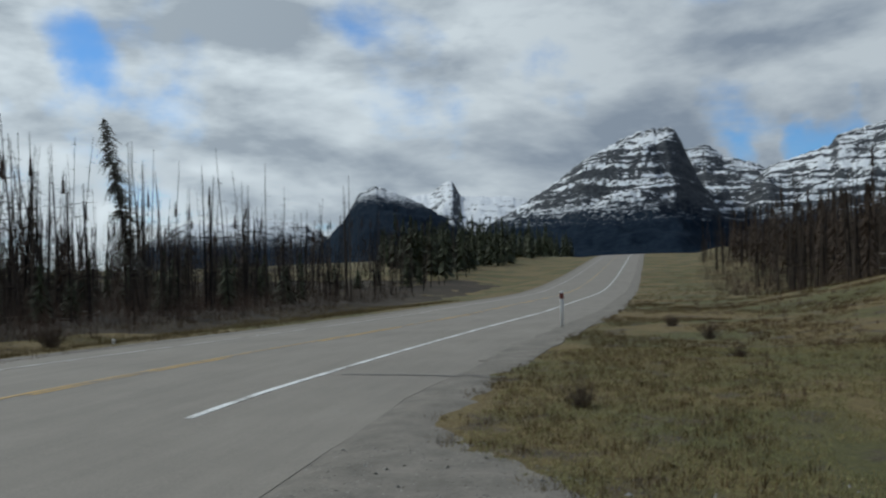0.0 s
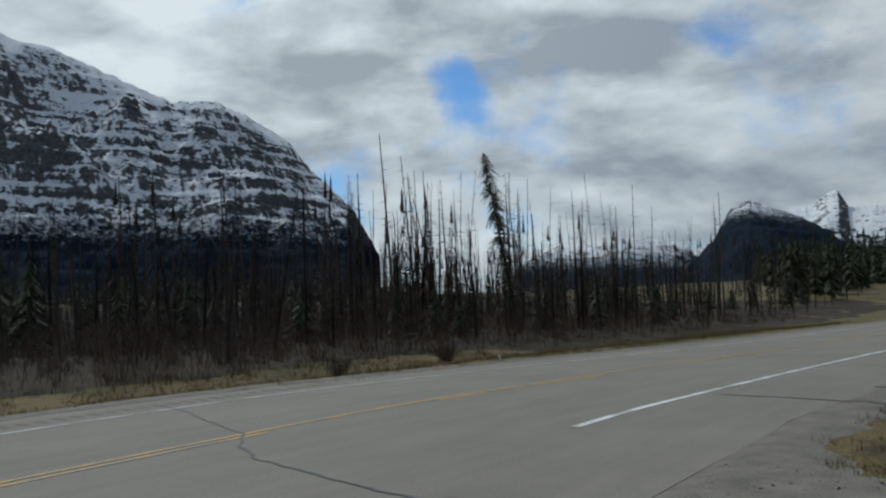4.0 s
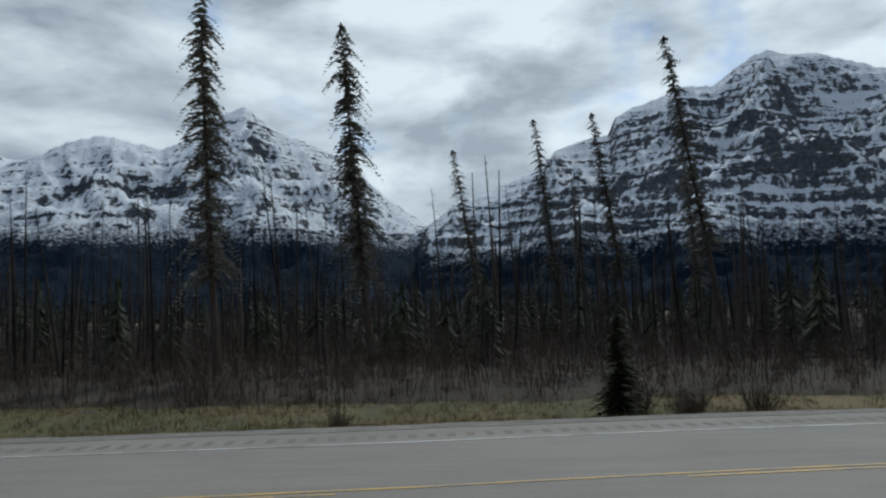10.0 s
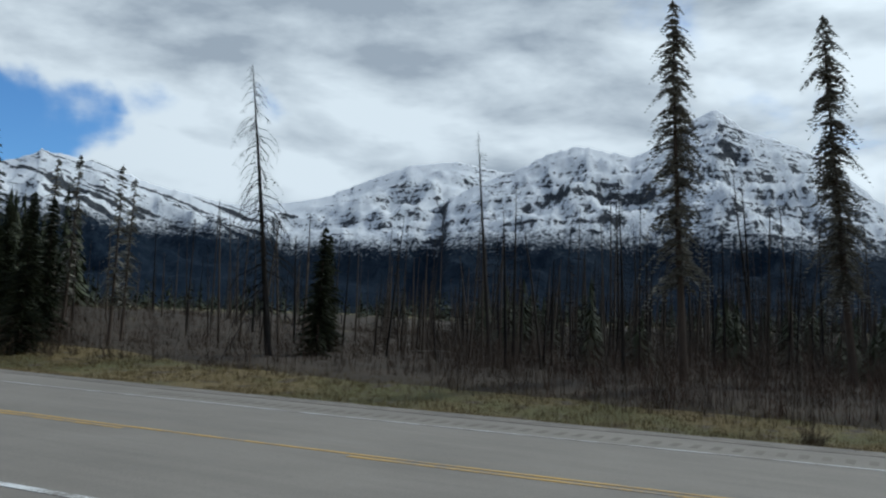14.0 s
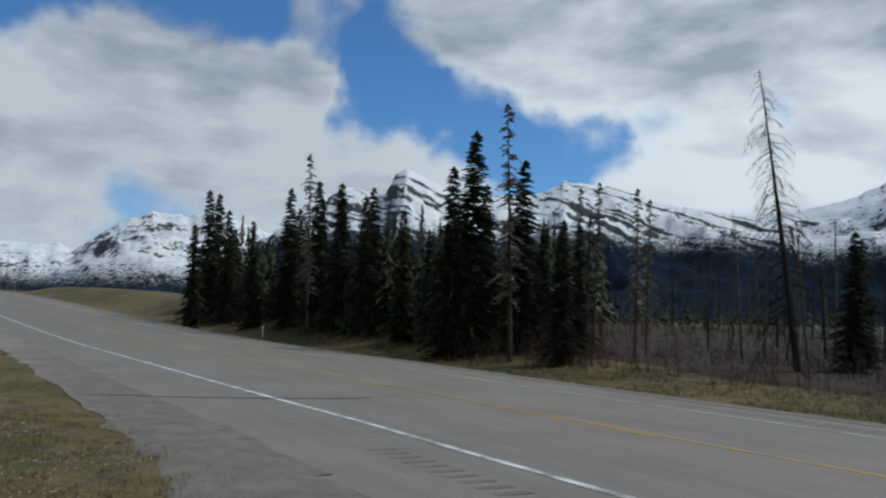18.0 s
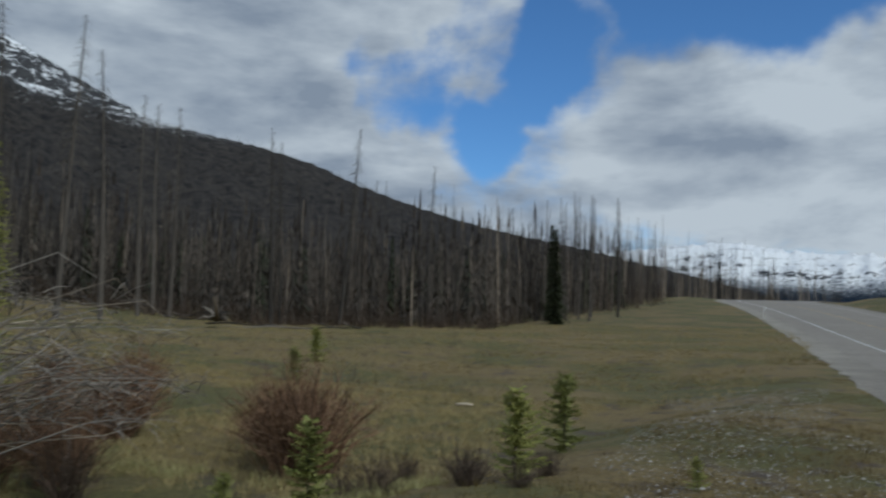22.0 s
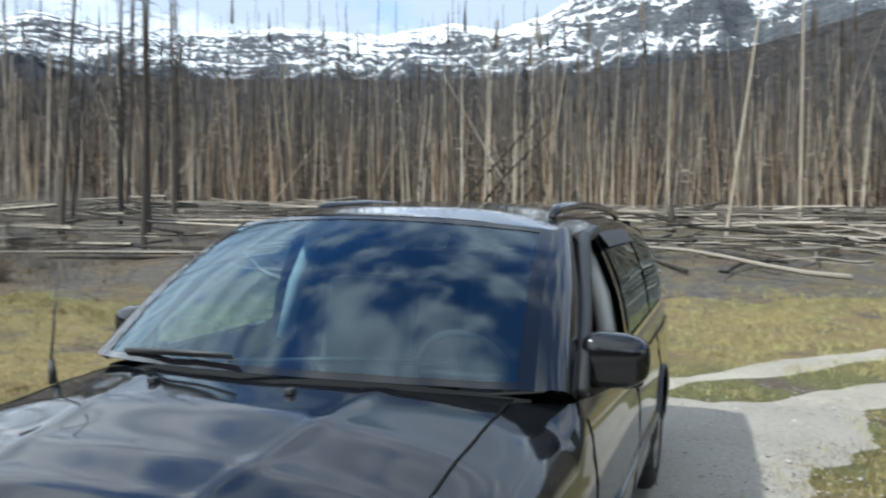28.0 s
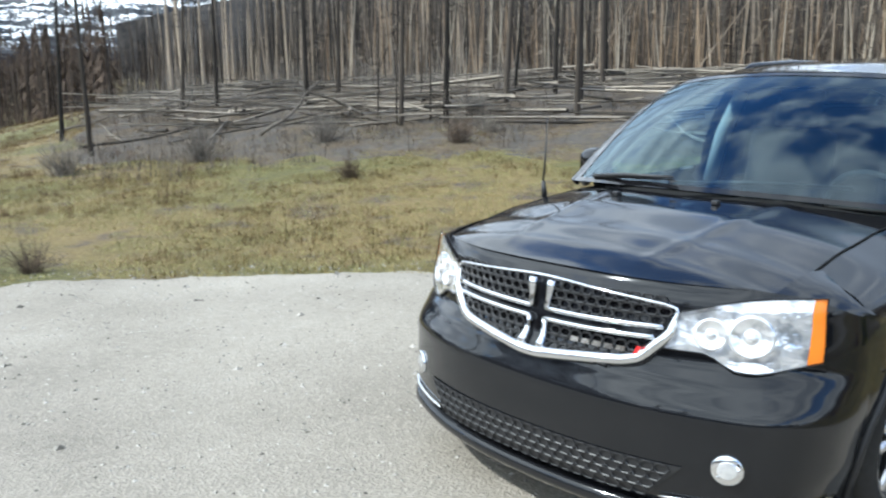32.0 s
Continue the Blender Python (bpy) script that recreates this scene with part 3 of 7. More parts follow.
ribbon("shoulder", M_GRAVEL, -9.9, -9.2, -245, 300, 0.8, 0.006, 0.2, 0.1, "narrow gravel road shoulder", "shoulder")
LIFT = 0.006
ribbon("edge_line", M_WHITE, -0.06, 0.07, -240, -2.5, 1.0, LIFT, 0, 0.004, parent=road)
ribbon("edge_line", M_WHITE, -0.06, 0.07, 10.2, 290, 1.0, LIFT, 0, 0.004, parent=road)
ribbon("edge_line", M_FADED, -7.62, -7.5, -240, 290, 1.0, LIFT, 0, 0.004, parent=road)
ribbon("centre_line", M_YELLOW, -3.92, -3.82, -240, 290, 1.0, LIFT, 0, 0.004, parent=road)
y = -60.0
while y < 90:
    ribbon("centre_line", M_YELLOW, -3.72, -3.62, y, y + 5.2, 1.0, LIFT, 0, 0.004, parent=road)
    y += 9.0
# ---- mountains ----
def mountain(name, label, mat, dist, ridge, depth=0.42, rough=1.0, gully=1.0, terrace=0.0, seed=0.0, back=True, cols=150, rows=56, floor=-20.0, bulge=1.15):
    """A range whose crest follows the given bearings and heights (degrees), with gullied, bedded slopes toward the road and a back."""
    yaws = [p[0] for p in ridge]
    span = yaws[-1] - yaws[0]
    g = Geo()

    def crest(yaw):
        for (a, ea), (b, eb) in zip(ridge, ridge[1:]):
            if a <= yaw <= b:
                k = (yaw - a) / (b - a)
                return ea + (eb - ea) * k
        return ridge[-1][1]
    nb = 8 if back else 0
    for j in range(-nb, rows + 1):
        for i in range(cols + 1):
            u = i / cols
            yaw = yaws[0] + span * u
            e = crest(yaw)
            top = dist * math.tan(radians(e)) + 1.6
            s = j / rows
            jag = dist * 0.0022 * rough * (max(0.0, 1 - s) ** 5 if j > 0 else 1.0)
            if 0 < i < cols:
                top += jag * (noise.noise(Vector((yaw * 1.7, seed, 0))) * 1.1 + noise.noise(Vector((yaw * 5.1, seed, 3))) * 0.8 + noise.noise(Vector((yaw * 13, seed, 5))) * 0.5)
            end = smooth(0, 0.05, u) * smooth(1, 0.95, u)
            a = radians(yaw)
            if j >= 0:
                d = dist * (1 - depth * s)
                height = top - floor
                x, y = -math.sin(a) * d, math.cos(a) * d
                spur = noise.ridged_multi_fractal(Vector((x * 0.0026, y * 0.0026, seed)), 0.9, 2.1, 5, 1.0, 2.0) - 1.0
                fine = noise.ridged_multi_fractal(Vector((x * 0.011, y * 0.011, seed + 3)), 0.8, 2.2, 4, 1.0, 2.0) - 1.0
                amp = min(s * 3.5, 1.0) * (1 - s) ** 0.6
                k = (1 - s) ** bulge + amp * (0.15 * gully * spur + 0.045 * rough * fine)
                z = floor + height * min(k, 1.0 - 0.25 * s)
                if terrace:
                    pitch = dist * 0.015
                    w0 = z + 18 * noise.noise(Vector((x * 0.004, y * 0.004, seed)))
                    z += terrace * amp * pitch * (0.17 * math.sin(w0 * 2 * math.pi / pitch) + 0.05 * math.sin(w0 * 5.3 * math.pi / pitch + seed))
                z = floor + (z - floor) * (0.25 + 0.75 * end) if s > 0.02 else z
            else:
                d = dist * (1 - 0.5 * s)
                z = top * (1 + 2.2 * s) if j > -nb else floor
            g.v.append(Vector((-math.sin(a) * d, math.cos(a) * d, z)))
    w = cols + 1
    for j in range(rows + nb):
        for i in range(cols):
            p = j * w + i
            g.f.append((p, p + 1, p + w + 1, p + w))
    ob = g.put(name, mat, smooth=True)
    return tagged(ob, label, "mountain", "mountains round the valley")


# M_BEDDED: dark rock tones lifted to paint in the haze before the mountain
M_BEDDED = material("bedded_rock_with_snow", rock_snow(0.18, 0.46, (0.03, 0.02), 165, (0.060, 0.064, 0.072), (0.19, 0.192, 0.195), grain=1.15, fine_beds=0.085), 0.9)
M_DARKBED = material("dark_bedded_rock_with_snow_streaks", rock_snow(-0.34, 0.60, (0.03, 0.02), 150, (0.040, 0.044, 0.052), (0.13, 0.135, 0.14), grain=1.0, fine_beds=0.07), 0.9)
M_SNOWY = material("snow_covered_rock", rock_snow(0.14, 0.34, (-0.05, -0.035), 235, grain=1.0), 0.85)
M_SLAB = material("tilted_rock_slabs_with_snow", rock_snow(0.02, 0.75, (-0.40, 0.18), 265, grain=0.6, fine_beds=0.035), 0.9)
M_HILL = material("wooded_hillside_rock", rock_snow(-0.46, 0.22, (0.02, 0.014), 520, (0.03, 0.031, 0.034), (0.09, 0.09, 0.092), (0.020, 0.020, 0.022), (0.066, 0.060, 0.054), 0.25), 0.95)
M_HIGHSNOW = material("snow_above_burnt_woods", rock_snow(-0.30, 0.40, (0.25, 0.16), 480, wood_lo=(0.022, 0.026, 0.034), wood_hi=(0.06, 0.062, 0.066), soft=0.22), 0.9)
M_FARWHITE = material("far_snow_range", rock_snow(-0.05, 0.30, (0.05, 0.035), 120, grain=0.8), 0.85)


def turned(points):
    """Bearings in rising order, unwrapped past north."""
    pts = [(a - 360 if a > 330 else a, e) for a, e in points]
    return sorted(pts)


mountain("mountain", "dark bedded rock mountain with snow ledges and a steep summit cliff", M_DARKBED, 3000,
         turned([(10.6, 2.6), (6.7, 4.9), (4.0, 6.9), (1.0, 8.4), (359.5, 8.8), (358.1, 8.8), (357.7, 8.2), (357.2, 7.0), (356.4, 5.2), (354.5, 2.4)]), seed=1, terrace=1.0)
mountain("mountain", "snow-streaked grey peak behind a dark mountain", M_DARKBED, 3900,
         turned([(359.5, 6.0), (357.6, 7.3), (356.0, 7.6), (354.9, 6.8), (352.9, 6.2), (352.1, 5.6), (349.5, 3.9)]), seed=2, rough=0.7)
mountain("mountain", "dark rock mountain with tilted snow bands", M_DARKBED, 3400,
         turned([(355.4, 2.5), (354.0, 4.0), (353.2, 5.1), (352.2, 6.0), (348.6, 7.1), (348.2, 7.7), (345.5, 8.3), (341, 9.0), (336, 8.0), (331, 6.5)]), seed=3, terrace=1.0)
mountain("mountain", "sharp grey peak with a snowy flank", M_SLAB, 3300,
         turned([(22.0, 1.4), (20.4, 3.0), (19.3, 4.9), (18.1, 5.5), (16.0, 4.7), (13.7, 3.5), (10.8, 1.8)]), seed=4, terrace=0.6)
mountain("mountain", "white glacier-topped far peak", M_FARWHITE, 4200,
         turned([(19.5, 3.2), (16.8, 4.6), (14.4, 4.9), (13.5, 5.6), (12.9, 5.8), (12.3, 4.7), (8.8, 4.6), (6.5, 3.8)]), seed=5, rough=0.6)
mountain("mountain", "low far row of snowy peaks", M_FARWHITE, 4200,
         turned([(33.5, 1.5), (30.6, 3.0), (28.8, 2.8), (26.2, 3.4), (22.9, 3.0), (21.0, 1.8)]), seed=6, rough=1.4)
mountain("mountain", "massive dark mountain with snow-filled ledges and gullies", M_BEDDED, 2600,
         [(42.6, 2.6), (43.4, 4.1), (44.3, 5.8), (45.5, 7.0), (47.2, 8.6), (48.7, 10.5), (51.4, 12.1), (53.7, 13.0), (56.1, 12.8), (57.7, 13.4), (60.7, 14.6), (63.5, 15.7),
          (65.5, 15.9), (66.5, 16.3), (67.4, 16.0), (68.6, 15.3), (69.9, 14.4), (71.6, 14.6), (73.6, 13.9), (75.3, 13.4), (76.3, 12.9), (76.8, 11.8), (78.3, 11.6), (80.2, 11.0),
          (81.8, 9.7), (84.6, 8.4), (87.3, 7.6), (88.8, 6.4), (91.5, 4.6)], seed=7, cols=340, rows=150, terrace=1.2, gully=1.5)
mountain("mountain", "snow-covered pyramid peak with dark cliff bands", M_SNOWY, 3100,
         [(86.5, 3.8), (89.1, 6.0), (92.1, 8.1), (94.9, 10.7), (97.4, 11.8), (99.8, 12.7), (101.5, 14.1), (102.8, 13.6), (104.2, 12.2), (106.9, 11.1), (110.4, 11.8), (112.2, 11.4),
          (114.4, 10.3), (117.5, 9.0), (121, 7.0)], seed=8, cols=220, rows=64, terrace=0.7)
mountain("mountain", "smooth white snow ridge", M_SNOWY, 3700,
         [(111.0, 9.0), (113.2, 9.4), (116.3, 10.1), (118.8, 10.6), (122.0, 10.2), (124.3, 9.3), (127.9, 7.7), (131.0, 7.1), (134, 6.6), (137, 5.5)], seed=9, rough=0.7, terrace=0.3)
mountain("mountain", "tilted slab peaks banded with snow", M_SLAB, 3300,
         [(129.5, 6.4), (132.5, 6.8), (134.6, 7.0), (139.0, 7.8), (142.0, 8.8), (145.5, 9.3), (147.4, 8.4), (152.1, 8.3), (154.1, 8.9), (156.5, 10.1), (157.1, 9.7), (157.9, 8.2),
          (160.6, 8.7), (162.5, 7.2), (165, 5.6), (168, 3.5)], seed=10, cols=220, terrace=0.9)
mountain("mountain", "bright snowy far mountain above dark lower slopes", M_FARWHITE, 3900,
         [(160.5, 3.4), (162.5, 4.2), (164.7, 5.0), (166.9, 5.8), (168.8, 6.5), (170.7, 6.2), (173.0, 6.4), (175.0, 5.6), (177.7, 3.6), (181.1, 1.9), (183, 1.0)], seed=11)
mountain("mountain", "low line of far snowy mountains", M_FARWHITE, 4250,
         [(175.5, 3.2), (178.4, 4.0), (180.8, 4.0), (183.8, 4.3), (186.1, 4.7), (188.4, 4.7), (191.0, 4.4), (196, 4.0), (200, 3.2)], seed=12, rough=1.2)
shoulder = mountain("mountain", "dark wooded mountain shoulder with a snowy top", M_HILL, 2600,
         [(182, 0.6), (186, 1.8), (191, 3.0), (196, 4.2), (203, 5.6), (208, 7.0), (211.6, 8.2), (214.5, 9.4), (218, 10.4), (221.2, 10.9), (225.2, 11.6), (228.2, 12.9), (231.5, 14.5), (234.5, 15.8),
          (236.5, 16.5), (240, 16.5), (243.5, 16.0), (247.6, 15.5), (249.4, 14.7), (251.1, 13.1), (252.8, 12.2), (256.5, 10.0)], seed=13, cols=200, terrace=0.4, gully=0.6, bulge=1.0)
mountain("mountain", "broad rugged mountain covered in fresh snow", M_HIGHSNOW, 3000,
         [(249.5, 11.4), (252.6, 12.8), (255.7, 14.4), (257.6, 15.6), (260.5, 16.1), (264.1, 16.2), (266.6, 16.6), (269.7, 17.3), (272.0, 16.9), (275.1, 16.2), (279, 17.0), (284, 16.5),
          (287.6, 14.9), (289.4, 13.9), (292.6, 13.0), (295.9, 13.4), (300.3, 12.6), (307.2, 12.8), (314.4, 12.0), (318, 12.2), (322.3, 12.7), (326, 11.0), (331, 8)], seed=14, cols=320, rows=70, terrace=0.5)
foothill = mountain("foothill", "rounded brown foothill of burnt woods", M_HILL, 2000,
         [(240, 7.2), (247, 9.0), (252, 9.9), (258, 10.5), (263, 11.2), (266, 12.4), (269, 13.0), (272, 12.3), (276, 11.4), (280, 10.8), (286, 10.2), (295, 9.8), (305, 9.6), (318, 9.2), (332, 7.5), (345, 4.5)],
         seed=15, cols=220, rows=40, terrace=0.0, gully=0.4, rough=0.6, bulge=1.0)
# ---- trees and woods ----
M_CHAR = material("charred_bark", two_scale((0.012, 0.011, 0.010), (0.075, 0.062, 0.05), 9, 0.8, 0.02, stretch=(1, 1, 0.2)), 0.9)
M_GREYWOOD = material("weathered_grey_wood", two_scale((0.06, 0.052, 0.045), (0.26, 0.23, 0.19), 9, 0.5, 0.02, stretch=(1, 1, 0.2), vary=0.5), 0.85)
M_DEADTOP = material("dark_grey_dead_wood", two_scale((0.028, 0.025, 0.022), (0.135, 0.118, 0.100), 9, 0.5, 0.02, stretch=(1, 1, 0.2)), 0.9)
M_PALEWOOD = material("bleached_dead_wood", two_scale((0.17, 0.14, 0.105), (0.50, 0.43, 0.33), 8, 0.5, 0.02, stretch=(1, 1, 0.2), vary=0.6), 0.8)
M_MIXWOOD = material("dead_wood_grey_to_tan", two_scale((0.028, 0.024, 0.020), (0.32, 0.26, 0.195), 4, 0.4, 0.0, island=True, vary=1.0), 0.85)
M_GREYMIX = material("dull_grey_dead_stems", two_scale((0.020, 0.018, 0.016), (0.125, 0.106, 0.086), 4, 0.4, 0.0, island=True, vary=0.9), 0.9)
M_DARKMIX = material("dark_burnt_stems", two_scale((0.012, 0.010, 0.009), (0.095, 0.074, 0.056), 4, 0.4, 0.0, island=True, vary=0.7), 0.9)
M_BARK = material("spruce_bark", two_scale((0.04, 0.03, 0.022), (0.14, 0.105, 0.08), 12, 1.0, 0.02, stretch=(1, 1, 0.25)), 0.9)
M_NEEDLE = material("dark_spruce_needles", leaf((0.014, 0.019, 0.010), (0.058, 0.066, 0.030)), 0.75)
M_DULLNEEDLE = material("thin_brownish_needles", leaf((0.085, 0.080, 0.066), (0.30, 0.28, 0.225)), 0.8)
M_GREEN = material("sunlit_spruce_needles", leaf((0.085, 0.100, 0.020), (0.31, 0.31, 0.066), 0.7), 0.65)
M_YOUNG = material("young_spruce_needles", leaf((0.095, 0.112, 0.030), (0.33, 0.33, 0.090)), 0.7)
M_REDSTEM = material("red_willow_stems", two_scale((0.075, 0.045, 0.028), (0.30, 0.182, 0.106), 6, 1, 0, island=True, vary=0.6), 0.8)
M_BROWNSTEM = material("brown_bare_stems", two_scale((0.035, 0.026, 0.02), (0.15, 0.11, 0.08), 6, 1, 0, island=True, vary=0.6), 0.85)
M_GREYSTEM = material("grey_bare_stems", two_scale((0.09, 0.08, 0.07), (0.30, 0.27, 0.23), 6, 1, 0, island=True, vary=0.6), 0.85)
rng = np.random.default_rng(7)


def trunk_points(h, bend, r, n=7):
    pts, ph = [], r.uniform(0, 6.28)
    for i in range(n + 1):
        k = i / n
        pts.append((bend * math.sin(k * 2.6) * math.cos(ph), bend * math.sin(k * 2.6) * math.sin(ph), h * k))
    return pts


def at_height(pts, z):
    for a, b in zip(pts, pts[1:]):
        if a[2] <= z <= b[2]:
            k = (z - a[2]) / (b[2] - a[2])
            return Vector(a).lerp(Vector(b), k)
    return Vector(pts[-1])


def make_snag(name, label, h, rad, twigs, reach, droop, wood, seed, start=0.25, top=0.0):
    """A bare dead tree: a bent tapered trunk and many bare twigs."""
    r = random.Random(seed)
    root = empty(name, label, "tree", "standing dead trees")
    pts = trunk_points(h, h * 0.012, r)
    g = Geo()
    g.tube([(0, 0, -0.4)] + pts, [rad * 1.25] + [rad * (1 - 0.93 * (i / 7)) for i in range(8)], 7)
    g.put("trunk", wood, root, smooth=True)
    b = Geo()
    for i in range(twigs):
        k = start + (1 - start) * (i + r.random()) / twigs
        p = at_height(pts, h * k)
        a = r.uniform(0, 6.283)
        length = reach * (1.05 - k) ** 0.6 * r.uniform(0.35, 1.1) + 0.08
        out = Vector((math.cos(a), math.sin(a), 0))
        mid = p + out * length * 0.55 + Vector((0, 0, length * (0.12 - 0.5 * droop)))
        tip = p + out * length + Vector((0, 0, length * (0.15 - 1.3 * droop)))
        th = 0.006 + 0.010 * length
        b.tube([p, mid, tip], [th, th * 0.7, th * 0.25], 3, cap=False)
        if length > 0.6:
            for _ in range(3):
                q = mid.lerp(tip, r.random())
                e = q + Vector((r.uniform(-1, 1), r.uniform(-1, 1), -0.3 - droop)) * length * 0.28
                b.tube([q, e], [th * 0.5, th * 0.15], 3, cap=False)
    tagged(b.put("crown", wood, root), "sparse short bare twigs", kind="stuff")
    return root


def make_spruce(name, label, h, width, needle, seed, gap=0.33, arms=8, sprays=7, thin=1.0, start=0.06, droop=0.35, ragged=0.25, group="spruce trees", rad=None, power=0.8, spray=1.0, perk=0.0):
    """A conifer: trunk, and whorls of drooping branches made of many small needle sprays, with gaps."""
    r = random.Random(seed)
    root = empty(name, label, "tree", group)
    pts = trunk_points(h, h * 0.006, r)
    rad = rad or h * 0.011
    g = Geo()
    g.tube([(0, 0, -0.3)] + pts, [rad * 1.2] + [rad * (1 - 0.95 * (i / 7)) for i in range(8)], 7)
    g.put("trunk", M_BARK, root, smooth=True)
    tris, twig = [], Geo()
    z = h * start
    while z < h * 0.985:
        k = z / h
        base = width * (1 - k) ** power * (0.55 + 0.45 * min(1, k / 0.12))
        for i in range(arms):
            if r.random() > thin:
                continue
            a = r.uniform(0, 6.283)
            length = base * r.uniform(1 - ragged * 2, 1 + ragged) + 0.05
            if length < 0.04:
                continue
            p = at_height(pts, min(h, z + r.uniform(-0.5, 0.5) * gap))
            out, side = np.array((math.cos(a), math.sin(a), 0)), np.array((-math.sin(a), math.cos(a), 0))
            p = np.array(p)
            lift = 0.25 * (k - 0.35)
            if length > 0.5:
                tip = p + out * length * 0.9 + np.array((0, 0, length * (lift - droop * 0.8)))
                twig.tube([p, p * 0.5 + tip * 0.5 + np.array((0, 0, 0.06 * length)), tip], [0.008 + 0.006 * length, 0.008, 0.003], 3, cap=False)
            n = max(2, int(sprays * (0.5 + length / (width + 0.01))))
            for s in range(n):
                q = (s + 0.6 * r.random() + 0.35) / n
                c = p + out * length * q + np.array((0, 0, length * (lift * q - droop * q * q)))
                c = c + np.array((r.gauss(0, 1), r.gauss(0, 1), r.gauss(0, 1))) * (0.055 if perk else 0.012) * length
                w = spray * (0.16 + 0.30 * length * (1.1 - q)) * r.uniform(0.6, 1.25)
                for sg in (-1, 1):
                    d = out * r.uniform(0.35, 0.8) + side * sg * r.uniform(0.5, 1.0) + np.array((0, 0, r.uniform(-0.45, 0.12) + perk))
                    e = c + d * w
                    up = np.array((r.uniform(-0.1, 0.1), r.uniform(-0.1, 0.1), 1)) * w * 0.16 + out * w * 0.16
                    tris.append((c + up, c - up, e))
                e = c + (out * 0.9 + np.array((0, 0, r.uniform(-0.7, -0.05) + perk))) * w * 0.8
                tris.append((c + side * w * 0.2, c - side * w * 0.2, e))
        z += gap * r.uniform(0.75, 1.25) * (1 - 0.35 * k)
    p = np.array(pts[-1])
    for i in range(10):
        a, q = i * 2.4, (0.05 + 0.035 * i) * min(1.0, h / 6)
        tris.append((p + (0, 0, 0.10 * min(1.0, h / 6) - q * 0.6), p + (0.02 * min(1.0, h / 6), 0, -q), p + np.array((math.cos(a) * q * 0.8, math.sin(a) * q * 0.8, -q * 0.8))))
    if twig.v:
        tagged(twig.put("bough", M_BARK, root), kind="stuff")
    crown = new("crown", tri_mesh("crown", tris, needle))
    crown.parent = root
    tagged(crown, kind="stuff")
    return root


def make_bush(name, label, h, spread, stems, wood, seed, group="roadside bushes", leaves=0):
    """A bare bush: many thin arching stems from one base."""
    r = random.Random(seed)
    root = empty(name, label, "bush", group)
    g = Geo()
    for i in range(stems):
        a, lean = r.uniform(0, 6.283), r.uniform(0.1, 1.0)
        o = Vector((r.gauss(0, spread * 0.16), r.gauss(0, spread * 0.16), -0.05))
        top = o + Vector((math.cos(a) * spread * lean, math.sin(a) * spread * lean, h * r.uniform(0.45, 1.05) * (1.15 - 0.5 * lean)))
        mid = o.lerp(top, 0.5) + Vector((r.uniform(-.06, .06), r.uniform(-.06, .06), 0.12 * h * lean))
        th = 0.004 + 0.0035 * h * r.random()
        g.tube([o, mid, top], [th, th * 0.75, th * 0.2], 3, cap=False)
        for _ in range(4):
            q = mid.lerp(top, r.random() * 0.8)
            e = q + Vector((r.uniform(-1, 1), r.uniform(-1, 1), r.uniform(0.1, 1))) * h * 0.14
            g.tube([q, e], [th * 0.5, th * 0.12], 3, cap=False)
    tagged(g.put("crown", wood, root), kind="stuff")
    return root


def plant(proto, x, y, h, h0, lean=0.0, turn=None, sink=0.05, wide=1.0):
    """A copy of a tree, h metres high, whose top leans to the left as seen from the pullout."""
    k = h / h0
    view = Vector((x, y, 0)).normalized()
    tilt = Matrix.Rotation(math.atan2(lean, h), 4, Vector((view.x, view.y, 0))) if lean else Matrix()
    turn = random.uniform(0, 6.28) if turn is None else turn
    m = Matrix.Translation((x, y, land(x, y) - sink)) @ tilt.inverted() @ Matrix.Rotation(turn, 4, "Z") @ Matrix.Diagonal((k * wide, k * wide, k, 1))
    return copy_thing(proto, m)


def drop_proto(*roots):
    """Take the pattern trees away once they are copied."""
    for root in roots:
        for o in (*root.children_recursive, root):
            bpy.data.objects.remove(o)


random.seed(11)
# across the road: half-dead spruces with thin foliage
halfdead = [make_spruce("half_dead_spruce", "tall half-dead spruce with thin drooping dark foliage", 14, 1.12, M_DULLNEEDLE, 20 + i, 0.25, 10, 8, 0.82, 0.26, 0.85, 0.6,
                        "half-dead spruces across the road", 0.17, 0.30, 0.6) for i in range(3)]
slim = [make_spruce("burnt_spruce", "leaning fire-thinned spruce with a few short branches", 14, 1.0, M_DULLNEEDLE, 30 + i, 0.30, 9, 6, 0.75, 0.30, 0.55, 0.5,
                    "half-dead spruces across the road", 0.15, 0.45, 0.65) for i in range(2)]
for i, (x, y, h, lean) in enumerate([(-27.4, 41.1, 10.6, 1.8), (-30.6, -7.1, 14.2, 0.6), (-34.4, -1.8, 14.3, 1.1)]):
    plant(halfdead[i], x, y, h, 14, lean, wide=0.95)
for i, (x, y, h, lean) in enumerate([(-46.0, 17.0, 18.0, 2.8), (-52.0, 9.2, 14.4, 1.7), (-53.1, 13.6, 15.2, 2.2), (-40.3, 3.4, 10.2, 1.6), (-48.1, 16.5, 11.5, 0.9), (-59.6, 12.0, 11.8, 0.7)]):
    plant(slim[i % 2], x, y, h, 14, lean, wide=1.0)
drop_proto(*halfdead, *slim)

